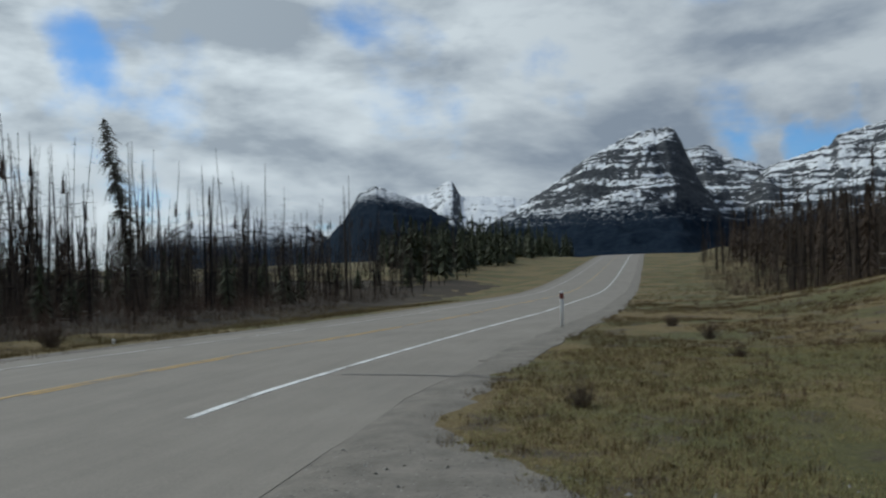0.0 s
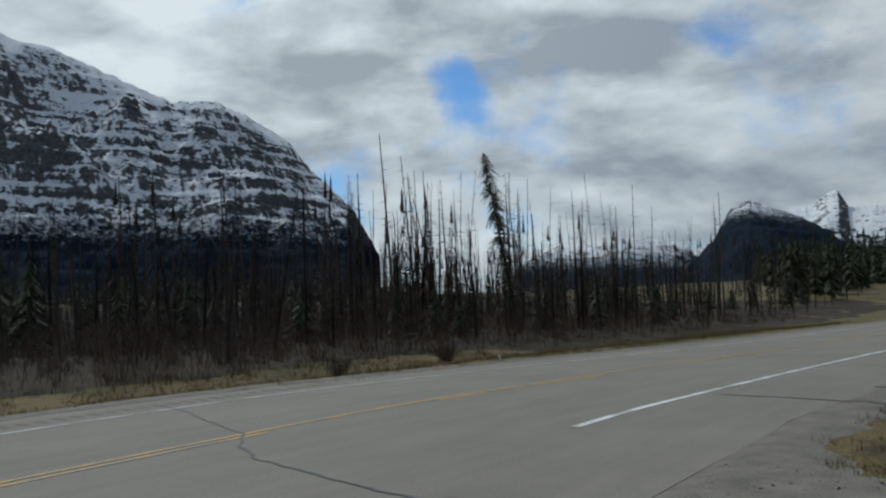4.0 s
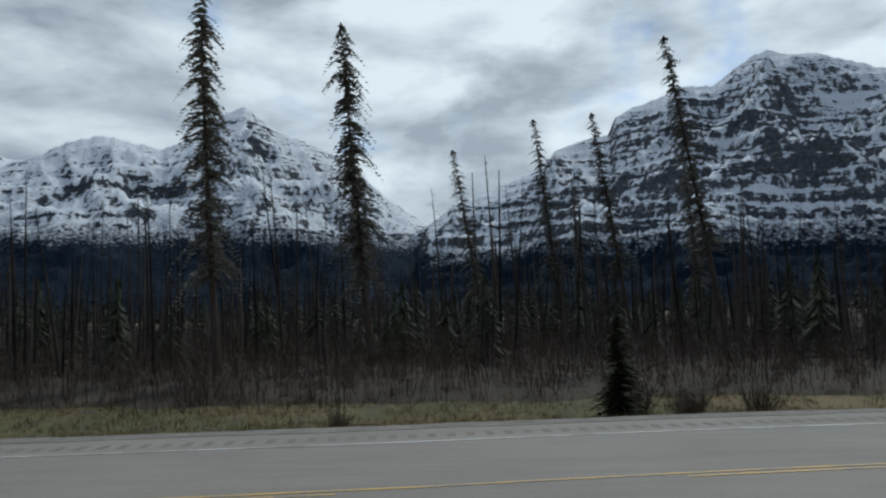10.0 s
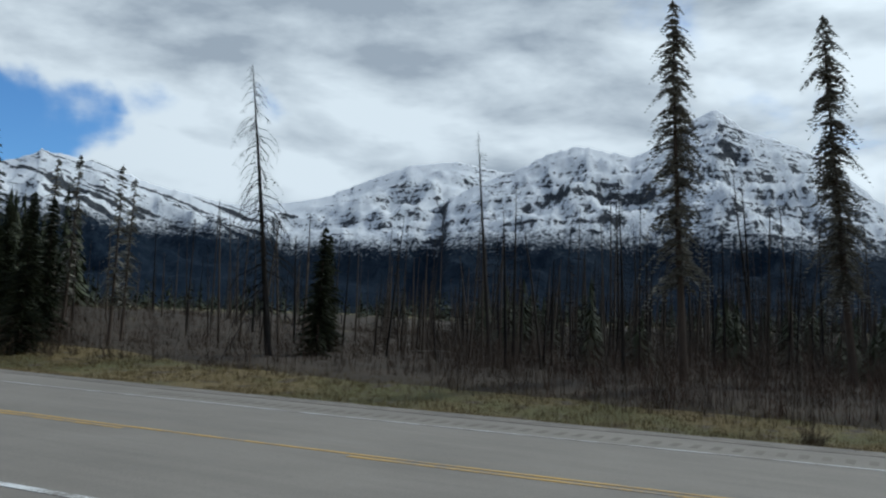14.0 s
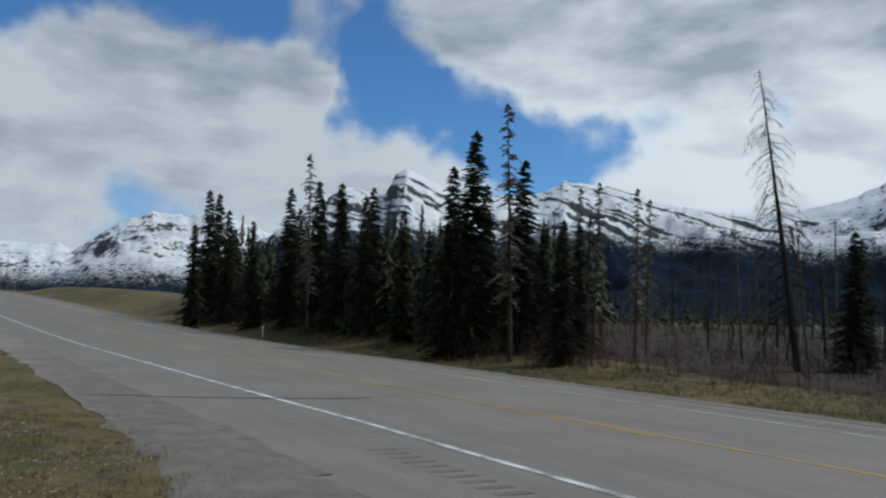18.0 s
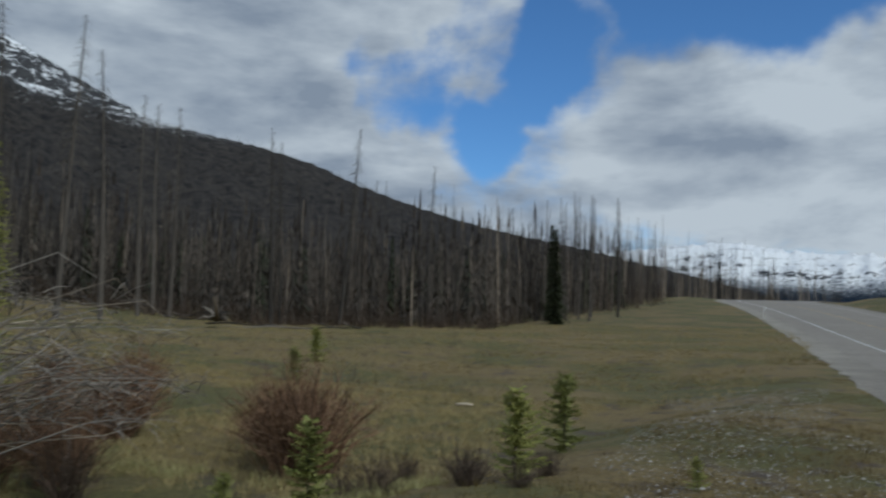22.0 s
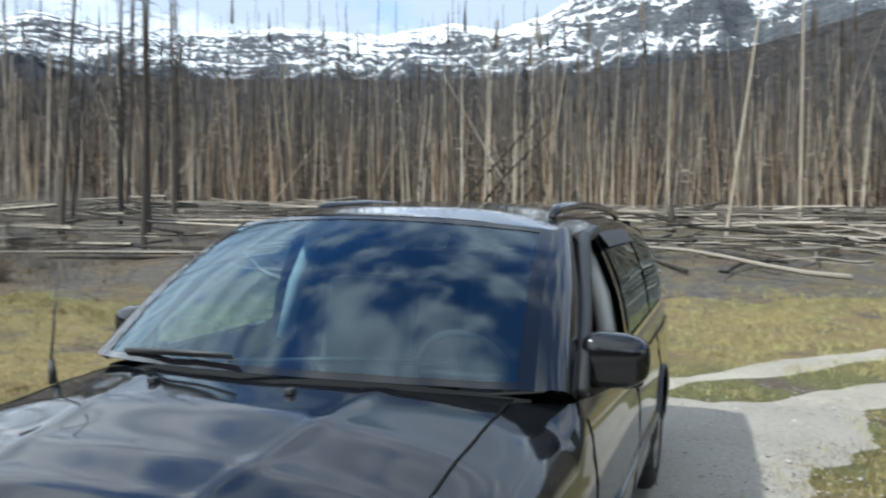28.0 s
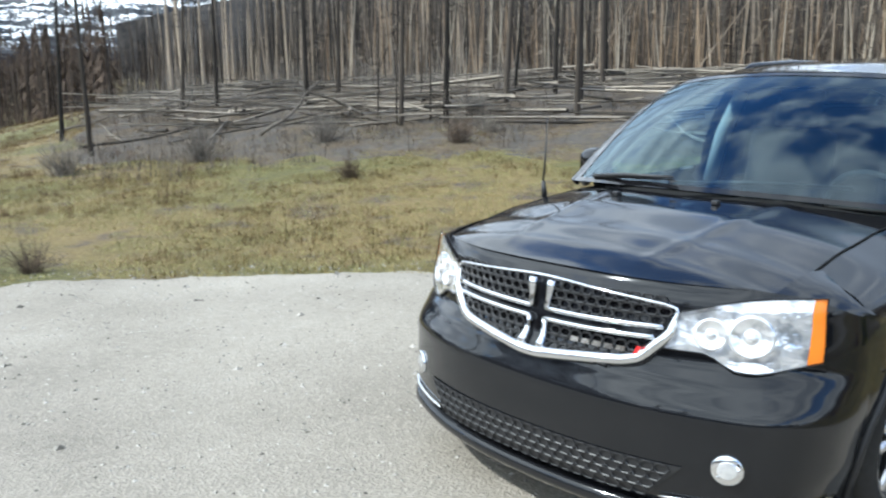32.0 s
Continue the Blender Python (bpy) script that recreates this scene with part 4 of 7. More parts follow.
big_dead = make_snag("dead_tree", "leaning dead tree with long drooping bare branches", 12.5, 0.16, 210, 2.1, 0.72, M_CHAR, 41, 0.16)
plant(big_dead, -28.0, -24.3, 12.9, 12.5, 1.4)
drop_proto(big_dead)
snags = [make_snag("burnt_snag", "thin fire-blackened dead trunk with short bare twigs", 9, 0.10, 90, 0.85, 0.22, M_CHAR, 50 + i, 0.3) for i in range(4)]
for i, (x, y, h, lean) in enumerate([
        (-34.3, -16.7, 10.7, 0.9), (-29.8, -13.8, 6.6, 0.3), (-31.8, -14.4, 7.8, 0.1), (-31.3, -12.9, 6.3, 1.0), (-32.4, -9.9, 7.6, 0.4), (-44.3, -7.0, 9.8, 0.7),
        (-45.1, 5.6, 9.2, 0.7), (-45.6, 9.2, 9.8, 0.2), (-60.5, 1.9, 11.3, 0.8), (-49.9, -7.6, 11.2, 1.4), (-57.7, -18.1, 11.7, 0.5), (-58.1, -16.7, 9.2, 0.6),
        (-24.7, 18.8, 7.1, 0.3), (-30.4, 27.4, 7.6, -0.1), (-45.2, 23.3, 8.4, 0.4), (-38.1, 25.6, 9.6, 1.2), (-56.3, 23.1, 9.6, 0.5), (-41.6, 25.8, 7.5, 0.1), (-38.4, 33.4, 6.6, 0.1)]):
    plant(snags[i % 4], x, y, h, 9, lean)
for i, (x, y, h, lean) in enumerate([
        (-29.0, 29.6, 7.9, 0.3), (-28.3, 35.5, 8.1, 1.7), (-31.7, 40.5, 9.3, 0.5), (-34.0, 51.1, 10.4, 0.6), (-27.4, 43.4, 7.1, 0.4), (-31.1, 52.9, 8.1, 0.2), (-28.1, 54.5, 8.7, 0.2),
        (-29.9, 53.6, 8.3, 0.2), (-28.5, 76.1, 9.8, 0.1), (-34.3, 84.6, 9.6, 0.4), (-32.7, 74.4, 8.2, 0.3), (-40.9, 45.8, 8.2, 0.3), (-42.8, 43.3, 11.0, 0.1), (-32.2, 39.3, 8.7, 1.3),
        (-38.2, 47.3, 10.4, -0.1), (-28.5, 42.1, 9.4, 0.2), (-30.7, 46.6, 9.2, 0.1)]):
    plant(snags[i % 4], x, y, h, 9, lean)
# burnt stems standing among the fallen logs beyond the pullout
for i, (x, y, h, lean) in enumerate([
        (14.2, 16.6, 9.2, -0.7), (15.0, 17.2, 5.2, -0.4), (19.4, 20.1, 8.9, -0.2), (14.9, 14.6, 8.6, -0.1), (22.6, 21.1, 7.4, 0.0), (20.8, 21.5, 4.3, -0.1), (13.4, 13.2, 8.1, 0.1),
        (11.2, 15.1, 8.2, -0.1), (11.2, 15.7, 3.1, -0.1), (10.4, 15.7, 7.0, -0.2), (10.2, 16.4, 2.9, -0.1), (10.4, 15.9, 3.0, -0.1), (11.5, 14.7, 1.5, 0.0), (4.8, 20.2, 7.6, 0.0),
        (16.5, 17.2, 8.5, 0.0), (14.7, 21.2, 3.4, 0.0), (11.3, 22.1, 8.7, -0.1), (12.1, 21.7, 7.7, -0.1), (8.7, 25.3, 7.9, -0.4), (5.2, 25.2, 8.0, -0.2), (18.9, 17.7, 8.7, 0.1), (9.3, 24.0, 7.5, -0.2)]):
    plant(snags[i % 4], x, y, h, 9, lean, wide=0.8)
drop_proto(*snags)
pale = [make_snag("bleached_snag", "pale bleached dead trunk stripped of its bark", 9, 0.10, 26, 0.5, 0.1, M_PALEWOOD, 60 + i, 0.35) for i in range(3)]
for i, (x, y, h, lean) in enumerate([
        (31.0, 6.3, 6.4, 0.0), (22.4, 3.2, 9.3, -1.1), (25.5, 1.7, 9.8, 0.0), (38.9, -6.2, 6.1, 0.0), (31.8, 13.7, 9.3, -0.1), (33.8, 16.6, 6.6, 0.1), (29.9, 10.5, 7.6, -0.9),
        (32.0, 10.5, 4.9, -0.1), (23.5, 2.5, 3.4, 0.2), (38.5, 9.4, 5.9, 0.0), (30.3, 6.3, 6.3, -0.2), (32.1, 22.1, 5.8, 0.0), (35.1, 21.1, 7.2, 0.0), (36.9, 17.9, 7.5, 0.1),
        (37.7, 16.0, 9.2, 0.0), (32.1, 11.3, 6.7, -0.9), (57.8, 21.4, 14.0, 0.0), (27.4, -1.5, 1.5, 0.1), (26.8, 2.8, 4.0, 0.1)]):
    plant(pale[i % 3], x, y, h, 9, lean, wide=0.42)
drop_proto(*pale)
grey = [make_snag("tall_grey_snag", "tall grey dead tree standing above the burnt wood", 13, 0.15, 230, 1.15, 0.45, M_DEADTOP, 70 + i, 0.42) for i in range(3)]
for i, (x, y, h, lean) in enumerate([
        (41.8, -43.6, 15.0, 0.0), (33.8, -52.4, 15.2, -1.1), (30.0, -59.2, 13.1, -0.4), (24.1, -76.6, 11.5, 0.1), (23.0, -76.9, 12.1, 0.1), (20.7, -72.4, 11.3, -0.4), (20.7, -82.7, 12.0, 0.0),
        (36.0, -32.5, 15.0, 0.7), (40.4, -39.4, 14.5, 0.1), (42.6, -42.9, 14.9, 0.2), (36.6, -48.0, 14.5, 0.4), (38.5, -51.6, 14.3, 0.4), (38.6, -54.0, 12.5, 0.4)]):
    plant(grey[i % 3], x, y, h * 0.97, 13, lean, wide=0.95)
for i, (x, y, h, lean) in enumerate([
        (35.9, -60.5, 12.4, -0.2), (32.8, -23.7, 13.9, 0.2), (42.6, -16.4, 15.0, -0.4), (48.1, -16.1, 15.1, 0.0), (33.2, -23.1, 14.7, -0.3), (32.7, -27.0, 14.8, -0.6), (31.7, -68.5, 10.9, 0.3),
        (30.0, -74.6, 11.4, 0.4), (28.4, -80.6, 12.0, 0.3), (26.0, -81.4, 12.6, 0.3), (26.2, -86.5, 13.7, 0.3), (23.3, -82.2, 12.8, 0.0), (23.1, -92.5, 13.4, 0.2)]):
    plant(grey[i % 3], x, y, h * 0.97, 13, lean, wide=0.95)
drop_proto(*grey)

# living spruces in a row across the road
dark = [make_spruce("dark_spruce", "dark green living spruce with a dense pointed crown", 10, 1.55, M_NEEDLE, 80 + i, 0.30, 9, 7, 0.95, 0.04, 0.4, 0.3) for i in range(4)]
for i, (x, y, h, lean) in enumerate([
        (-10.5, -74.2, 11.9, 0.1), (-11.9, -77.0, 11.9, 0.1), (-11.6, -71.0, 10.0, 0.1), (-8.5, -69.4, 8.5, 0.1), (-13.9, -60.3, 11.1, 0.1), (-12.2, -64.8, 8.8, 0.1), (-15.0, -62.1, 9.7, 0.0),
        (-14.6, -56.0, 11.2, 0.1), (-15.4, -53.7, 10.9, 0.0), (-15.7, -49.5, 9.6, 0.1), (-16.9, -51.2, 10.4, 0.1), (-16.3, -45.0, 8.4, 0.0), (-18.6, -46.3, 7.3, 0.0), (-19.8, -45.8, 7.7, 0.0)]):
    plant(dark[i % 4], x - 3, y, h - bank(x - 3, y), 10, lean, wide=1.1)
for i, (x, y, h, lean) in enumerate([
        (-18.7, -37.5, 9.9, 0.0), (-19.9, -37.9, 11.9, -0.3), (-22.1, -36.7, 10.3, -0.4), (-23.6, -36.6, 6.7, 0.0), (-24.4, -34.7, 6.9, -0.1), (-21.1, -31.4, 6.7, -0.2), (-29.9, -23.2, 5.9, -0.2),
        (-22.1, -40.2, 9.4, -0.1), (-19.8, -52.3, 8.4, -0.1), (-19.4, -56.7, 10.0, 0.0), (-18.9, -63.1, 8.6, 0.1), (-15.4, -72.3, 8.5, 0.1), (-33.3, -25.3, 5.9, 0.0)]):
    plant(dark[i % 4], x, y, h - bank(x, y), 10, lean, wide=1.2)
plant(dark[0], -17.6, 4.2, 2.3, 10, wide=1.7)
for x, y, h in [(22.0, -66.7, 8.0), (25.5, -76.3, 9.2)]:
    plant(dark[1], x, y, h, 10, wide=0.9)
thin = [make_spruce("thin_spruce", "tall thin half-bare spruce", 12, 0.85, M_DULLNEEDLE, 90 + i, 0.36, 6, 5, 0.6, 0.25, 0.55, 0.5, "thin spruces", 0.13, 0.5) for i in range(2)]
for i, (x, y, h, lean) in enumerate([(-20.3, -34.3, 12.7, 0.3), (-16.8, -55.4, 13.0, 0.2), (-26.5, -36.2, 9.4, -0.3), (-26.3, -32.5, 8.6, -0.1), (-28.0, -33.7, 8.3, -0.2), (-28.6, -40.8, 9.8, -0.3)]):
    plant(thin[i % 2], x, y, h - bank(x, y), 12, lean)
drop_proto(*dark, *thin)

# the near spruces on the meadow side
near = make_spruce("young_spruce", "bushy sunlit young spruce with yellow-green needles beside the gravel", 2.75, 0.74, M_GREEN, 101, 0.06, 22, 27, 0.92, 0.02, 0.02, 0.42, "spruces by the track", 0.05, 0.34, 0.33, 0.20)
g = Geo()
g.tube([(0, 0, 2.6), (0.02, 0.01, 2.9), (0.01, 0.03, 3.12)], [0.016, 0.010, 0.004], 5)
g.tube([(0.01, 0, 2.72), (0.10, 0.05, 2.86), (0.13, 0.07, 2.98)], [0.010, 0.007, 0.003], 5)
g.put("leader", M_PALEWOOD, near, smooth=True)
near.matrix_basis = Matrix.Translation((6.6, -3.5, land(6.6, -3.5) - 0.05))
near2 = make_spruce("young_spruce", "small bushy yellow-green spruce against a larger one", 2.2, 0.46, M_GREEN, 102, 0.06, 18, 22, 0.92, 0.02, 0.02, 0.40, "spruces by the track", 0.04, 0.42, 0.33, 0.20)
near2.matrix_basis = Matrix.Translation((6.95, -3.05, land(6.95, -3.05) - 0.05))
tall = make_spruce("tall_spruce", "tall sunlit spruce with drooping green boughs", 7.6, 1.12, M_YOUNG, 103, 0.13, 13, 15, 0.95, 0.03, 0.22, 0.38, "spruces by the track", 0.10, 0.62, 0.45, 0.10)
tall.matrix_basis = Matrix.Translation((13.3, -6.1, land(13.3, -6.1) - 0.05))
plant(tall, 13.7, -7.5, 8.0, 7.6, -0.2, wide=0.85)
plant(tall, 14.6, -10.2, 5.6, 7.6, 0.0, wide=0.85)
plant(tall, 25.7, -7.3, 5.4, 7.6, 0.4, wide=0.9)
# ---- woods that nobody could count, logs, bushes, grass ----
def heights(xy):
    return np.array([land(float(x), float(y)) for x, y in xy])


def polar(n, yaw0, yaw1, d0, d1, power=1.0):
    """n random places between two bearings and two distances."""
    yaw = np.radians(rng.uniform(yaw0, yaw1, n))
    d = d0 + (d1 - d0) * rng.random(n) ** power
    return np.stack([-np.sin(yaw) * d, np.cos(yaw) * d], 1)


def off_road(xy, margin=4.0):
    keep = [not (-10.5 - margin < x - edge_line(max(-240.0, min(290.0, y))) < 3.0 + margin) for x, y in xy]
    # the wood draws back from the road beyond the meadow
    yaw, d = np.degrees(np.arctan2(-xy[:, 0], xy[:, 1])) % 360, np.hypot(xy[:, 0], xy[:, 1])
    return xy[np.array(keep) & ~((yaw > 180) & (yaw < 202) & (d < 62 + (202 - yaw) * 5.0))]


def stems_tris(xy, h, rad, lean=0.04, sides=4, twigs=6, reach=0.5, low=0.3):
    """Tapered trunks with short twigs as one array of triangles."""
    n = len(xy)
    base = np.column_stack([xy, heights(xy) - 0.1])
    tilt = rng.normal(0, lean, (n, 2)) * h[:, None]
    top = base + np.column_stack([tilt, h])
    out = []
    ph = rng.uniform(0, 6.28, n)
    ring = []
    for k in range(sides):
        a = ph + 2 * np.pi * k / sides
        d = np.column_stack([np.cos(a), np.sin(a), np.zeros(n)])
        ring.append((base + d * rad[:, None], top + d * (rad * 0.22)[:, None]))
    for k in range(sides):
        (a, c), (b, d) = ring[k], ring[(k + 1) % sides]
        out += [np.stack([a, b, d], 1), np.stack([a, d, c], 1)]
    for _ in range(twigs):
        q = rng.uniform(low, 0.97, n)
        p = base + (top - base) * q[:, None]
        a, ln = rng.uniform(0, 6.28, n), reach * rng.uniform(0.3, 1.2, n) * (1.15 - q)
        d = np.column_stack([np.cos(a) * ln, np.sin(a) * ln, rng.uniform(-0.5, 0.25, n) * ln])
        w = np.zeros((n, 3))
        w[:, 2] = 0.012 + 0.012 * ln
        out.append(np.stack([p + w, p - w, p + d], 1))
    return np.stack(out, 1).reshape(-1, 3, 3)


def shrub_tris(xy, h, spread, stems=26, thick=0.012):
    """Bare shrubs: domes of thin bent stems, each with a few side twigs."""
    n = len(xy)
    base = np.column_stack([xy, heights(xy) - 0.05])
    out = []
    for _ in range(max(6, stems // 3)):
        a, l = rng.uniform(0, 6.28, n), rng.uniform(0.0, 1.0, n) ** 0.7
        o = base + np.column_stack([rng.normal(0, 0.30, (n, 2)) * spread[:, None], np.zeros(n)])
        way = np.column_stack([np.cos(a) * l * spread * 1.15, np.sin(a) * l * spread * 1.15, h * np.sqrt(1.04 - l * l) * rng.uniform(0.55, 1.05, n)])
        side = np.column_stack([-np.sin(a), np.cos(a), np.zeros(n)])
        w = side * (thick * rng.uniform(0.6, 1.5, n))[:, None]
        mid = o + way * 0.55 + np.column_stack([np.zeros((n, 2)), 0.10 * h])
        out += [np.stack([o - w, o + w, mid], 1), np.stack([mid - w * 0.6, mid + w * 0.6, o + way], 1)]
        for _ in range(3):
            q = o + way * rng.uniform(0.35, 0.85, n)[:, None]
            d = rng.normal(0, 1, (n, 3)) * np.array((1, 1, 0.6)) + np.array((0, 0, 0.5))
            e = q + d * (h * rng.uniform(0.06, 0.17, n))[:, None]
            out.append(np.stack([q - w * 0.5, q + w * 0.5, e], 1))
    return np.stack(out, 1).reshape(-1, 3, 3)


def cone_tris(xy, h, width, layers=11, arms=9, broad=0.22, z=None):
    """Far conifers: ragged tiers of drooping sprays."""
    n = len(xy)
    base = np.column_stack([xy, heights(xy) if z is None else z])
    out = []
    for i in range(layers):
        k = (i + 0.5) / layers
        for j in range(arms):
            a = rng.uniform(0, 6.28, n)
            r = width * (1 - k) ** 0.8 * rng.uniform(0.6, 1.15, n) + 0.12
            z = h * (0.06 + 0.9 * k) + rng.uniform(-0.5, 0.5, n) * h / layers
            c = base + np.column_stack([np.zeros((n, 2)), z + h * 0.07])
            tip = base + np.column_stack([np.cos(a) * r, np.sin(a) * r, z - r * 0.35])
            s = np.column_stack([-np.sin(a), np.cos(a), np.zeros(n)]) * (r * broad)[:, None]
            mid = (c + tip * 2) / 3
            out += [np.stack([c, mid - s, tip], 1), np.stack([c, tip, mid + s], 1)]
    p = base + np.column_stack([np.zeros((n, 2)), h * 1.04])
    q = base + np.column_stack([np.zeros((n, 2)), h * 0.86])
    for d in ((0.12, 0, 0), (0, 0.12, 0)):
        out.append(np.stack([q - d, q + d, p], 1))
    return np.stack(out, 1).reshape(-1, 3, 3)


def stuff(name, tris, mat, label, category, weld=False):
    return tagged(new(name, tri_mesh(name, tris, mat, weld)), label, category, kind="stuff")


def span(lo, hi, n):
    return rng.uniform(lo, hi, n)


def wood(yaw0, yaw1, d0, d1, n, h0, h1, r0, r1, mat, label, **kw):
    xy = off_road(polar(n, yaw0, yaw1, d0, d1), 9.0)
    h = span(h0, h1, len(xy)) * (0.75 + 0.5 * rng.random(len(xy)))
    stuff("burnt_wood", stems_tris(xy, h, span(r0, r1, len(xy)), **kw), mat, label, "woods", True)


def thicket(yaw0, yaw1, d0, d1, n, h0, h1, mat, label, stems=26, thick=0.014, margin=9.0):
    xy = off_road(polar(n, yaw0, yaw1, d0, d1), margin)
    h = span(h0, h1, len(xy))
    stuff("thicket", shrub_tris(xy, h, h * 0.42, stems, thick), mat, label, "thicket")


M_PALESTEMS = material("pale_standing_stems", two_scale((0.16, 0.135, 0.105), (0.46, 0.40, 0.31), 4, 0.4, 0.0, island=True, vary=0.8), 0.85)
M_BRUSH = material("dark_brushwood", two_scale((0.036, 0.026, 0.019), (0.120, 0.086, 0.062), 6, 1, 0, island=True, vary=0.4), 0.9)
# across the road: dark burnt stems, brushwood and young spruces
wood(12, 46, 38, 150, 620, 5.5, 9.2, 0.04, 0.085, M_DARKMIX, "dense dark burnt stems along the highway", twigs=24, lean=0.05, reach=1.1, low=0.15)
wood(46, 118, 38, 130, 620, 4.5, 8, 0.05, 0.11, M_DARKMIX, "dark burnt stems across the road", twigs=18, lean=0.05, reach=1.0, low=0.15)
wood(116, 150, 42, 150, 130, 4, 8, 0.05, 0.10, M_DARKMIX, "thin burnt stems at the edge of a clearing", twigs=7)
M_RUSTBRUSH = material("rust_brown_brushwood", two_scale((0.040, 0.022, 0.015), (0.135, 0.080, 0.055), 6, 1, 0, island=True, vary=0.5), 0.9)
M_ASHBRUSH = material("ash_grey_brushwood", two_scale((0.020, 0.018, 0.016), (0.080, 0.072, 0.062), 6, 1, 0, island=True, vary=0.5), 0.9)
thicket(12, 50, 22, 85, 1900, 0.6, 2.6, M_BRUSH, "bare brown brushwood below burnt trees", 42, 0.008, 6.0)
thicket(12, 60, 20, 60, 1000, 0.5, 1.8, M_RUSTBRUSH, "rust-brown low brush along the highway", 42, 0.008, 5.0)
thicket(50, 120, 22, 75, 2100, 0.5, 2.6, M_BRUSH, "bare dark brushwood below burnt trees", 42, 0.008, 6.0)
thicket(46, 112, 22, 52, 800, 0.5, 1.9, M_RUSTBRUSH, "rust-brown low brush across the road", 42, 0.008, 5.0)
thicket(50, 120, 30, 80, 1000, 1.0, 3.6, M_ASHBRUSH, "ash-grey bare saplings below burnt trees", 42, 0.008, 6.0)
thicket(113, 124, 29, 75, 150, 0.5, 1.8, M_BRUSH, "thinning brushwood at the edge of a clearing", 36, 0.008, 6.0)
thicket(112, 152, 28, 100, 2000, 0.4, 1.7, M_BRUSH, "low bare brushwood beside a clearing", 33, 0.010, 7.0)
thicket(143, 171, 36, 90, 900, 0.8, 2.6, M_BRUSH, "dark brown brush at the feet of spruces", 36, 0.012, 5.0)
thicket(20, 110, 24, 31, 200, 0.4, 1.0, M_BROWNSTEM, "low brown scrub along the road verge", 30, 0.009, 4.0)
wood(14, 124, 34, 100, 900, 2.5, 6.5, 0.035, 0.07, M_DARKMIX, "thin dark dead saplings across the road", twigs=30, lean=0.06, reach=0.8, low=0.1)
xy = off_road(polar(300, 14, 118, 36, 110), 10)
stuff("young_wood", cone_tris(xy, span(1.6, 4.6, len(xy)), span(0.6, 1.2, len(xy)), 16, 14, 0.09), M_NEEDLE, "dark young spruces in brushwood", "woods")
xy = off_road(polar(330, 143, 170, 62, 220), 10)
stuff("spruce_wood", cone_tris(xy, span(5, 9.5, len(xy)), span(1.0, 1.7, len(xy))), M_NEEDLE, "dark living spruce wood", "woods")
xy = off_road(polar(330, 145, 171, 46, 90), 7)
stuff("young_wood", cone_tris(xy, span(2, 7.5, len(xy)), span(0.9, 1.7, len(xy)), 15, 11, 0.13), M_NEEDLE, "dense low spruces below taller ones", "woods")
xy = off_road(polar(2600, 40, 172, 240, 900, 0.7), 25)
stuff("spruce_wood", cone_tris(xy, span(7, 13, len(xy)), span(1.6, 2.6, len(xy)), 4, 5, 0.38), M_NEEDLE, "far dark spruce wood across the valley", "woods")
# the far side of the meadow
M_HAZE = material("grey_brown_twigs", two_scale((0.05, 0.041, 0.033), (0.19, 0.158, 0.125), 6, 1, 0, island=True, vary=0.8), 0.9)
wood(187, 236, 62, 150, 1200, 5, 10, 0.04, 0.09, M_GREYMIX, "dense grey dead trunks behind a meadow", twigs=16, lean=0.035, reach=0.9)
wood(187, 236, 62, 150, 300, 5, 10, 0.04, 0.09, M_MIXWOOD, "pale trunks scattered among duller ones", twigs=16, lean=0.035, reach=0.9)
wood(184, 189, 76, 150, 240, 5, 9, 0.05, 0.09, M_MIXWOOD, "grey dead trunks at the end of a meadow", twigs=12, lean=0.03)
wood(181, 203, 80, 210, 740, 8, 12, 0.05, 0.10, M_GREYMIX, "grey dead wood drawing toward the far road", twigs=14, lean=0.03, reach=0.8)
wood(181, 203, 80, 210, 160, 8, 12, 0.05, 0.10, M_MIXWOOD, "pale trunks scattered among duller ones", twigs=14, lean=0.03, reach=0.8)
wood(180, 190, 105, 260, 620, 6, 10, 0.06, 0.11, M_MIXWOOD, "grey dead trunks along the far road", twigs=9, lean=0.03)
wood(184, 236, 150, 420, 1800, 8, 12, 0.09, 0.17, M_GREYMIX, "dense grey dead trunks on a slope", twigs=6, lean=0.02)
wood(184, 236, 150, 420, 400, 8, 12, 0.09, 0.17, M_MIXWOOD, "pale trunks scattered among duller ones", twigs=6, lean=0.02)
thicket(186, 236, 58, 75, 1100, 0.8, 2.4, M_BRUSH, "low dark brushwood along the meadow edge", 30, 0.018)
thicket(183, 236, 70, 150, 1500, 3.0, 7.0, M_BRUSH, "tall bare twigs between dead trunks", 34, 0.014)
xy = off_road(polar(150, 186, 232, 66, 170), 14)
stuff("spruce_wood", cone_tris(xy, span(4, 8, len(xy)), span(0.6, 1.0, len(xy))), M_NEEDLE, "scattered living spruces among dead trunks", "woods")
xy = off_road(polar(800, 196, 240, 62, 130), 14)
stuff("dead_conifers", cone_tris(xy, span(4.5, 8.5, len(xy)), span(0.6, 1.0, len(xy)), 14, 6, 0.05), M_GREYMIX, "dull grey dead conifers closing the meadow", "woods")
xy = off_road(polar(420, 184, 240, 64, 170), 14)
stuff("dead_conifers", cone_tris(xy, span(7, 11.5, len(xy)), span(0.45, 0.85, len(xy)), 14, 6, 0.06), M_DARKMIX, "dark dead conifers rising above grey trunks", "woods")
xy = off_road(polar(600, 182, 240, 62, 190), 14)
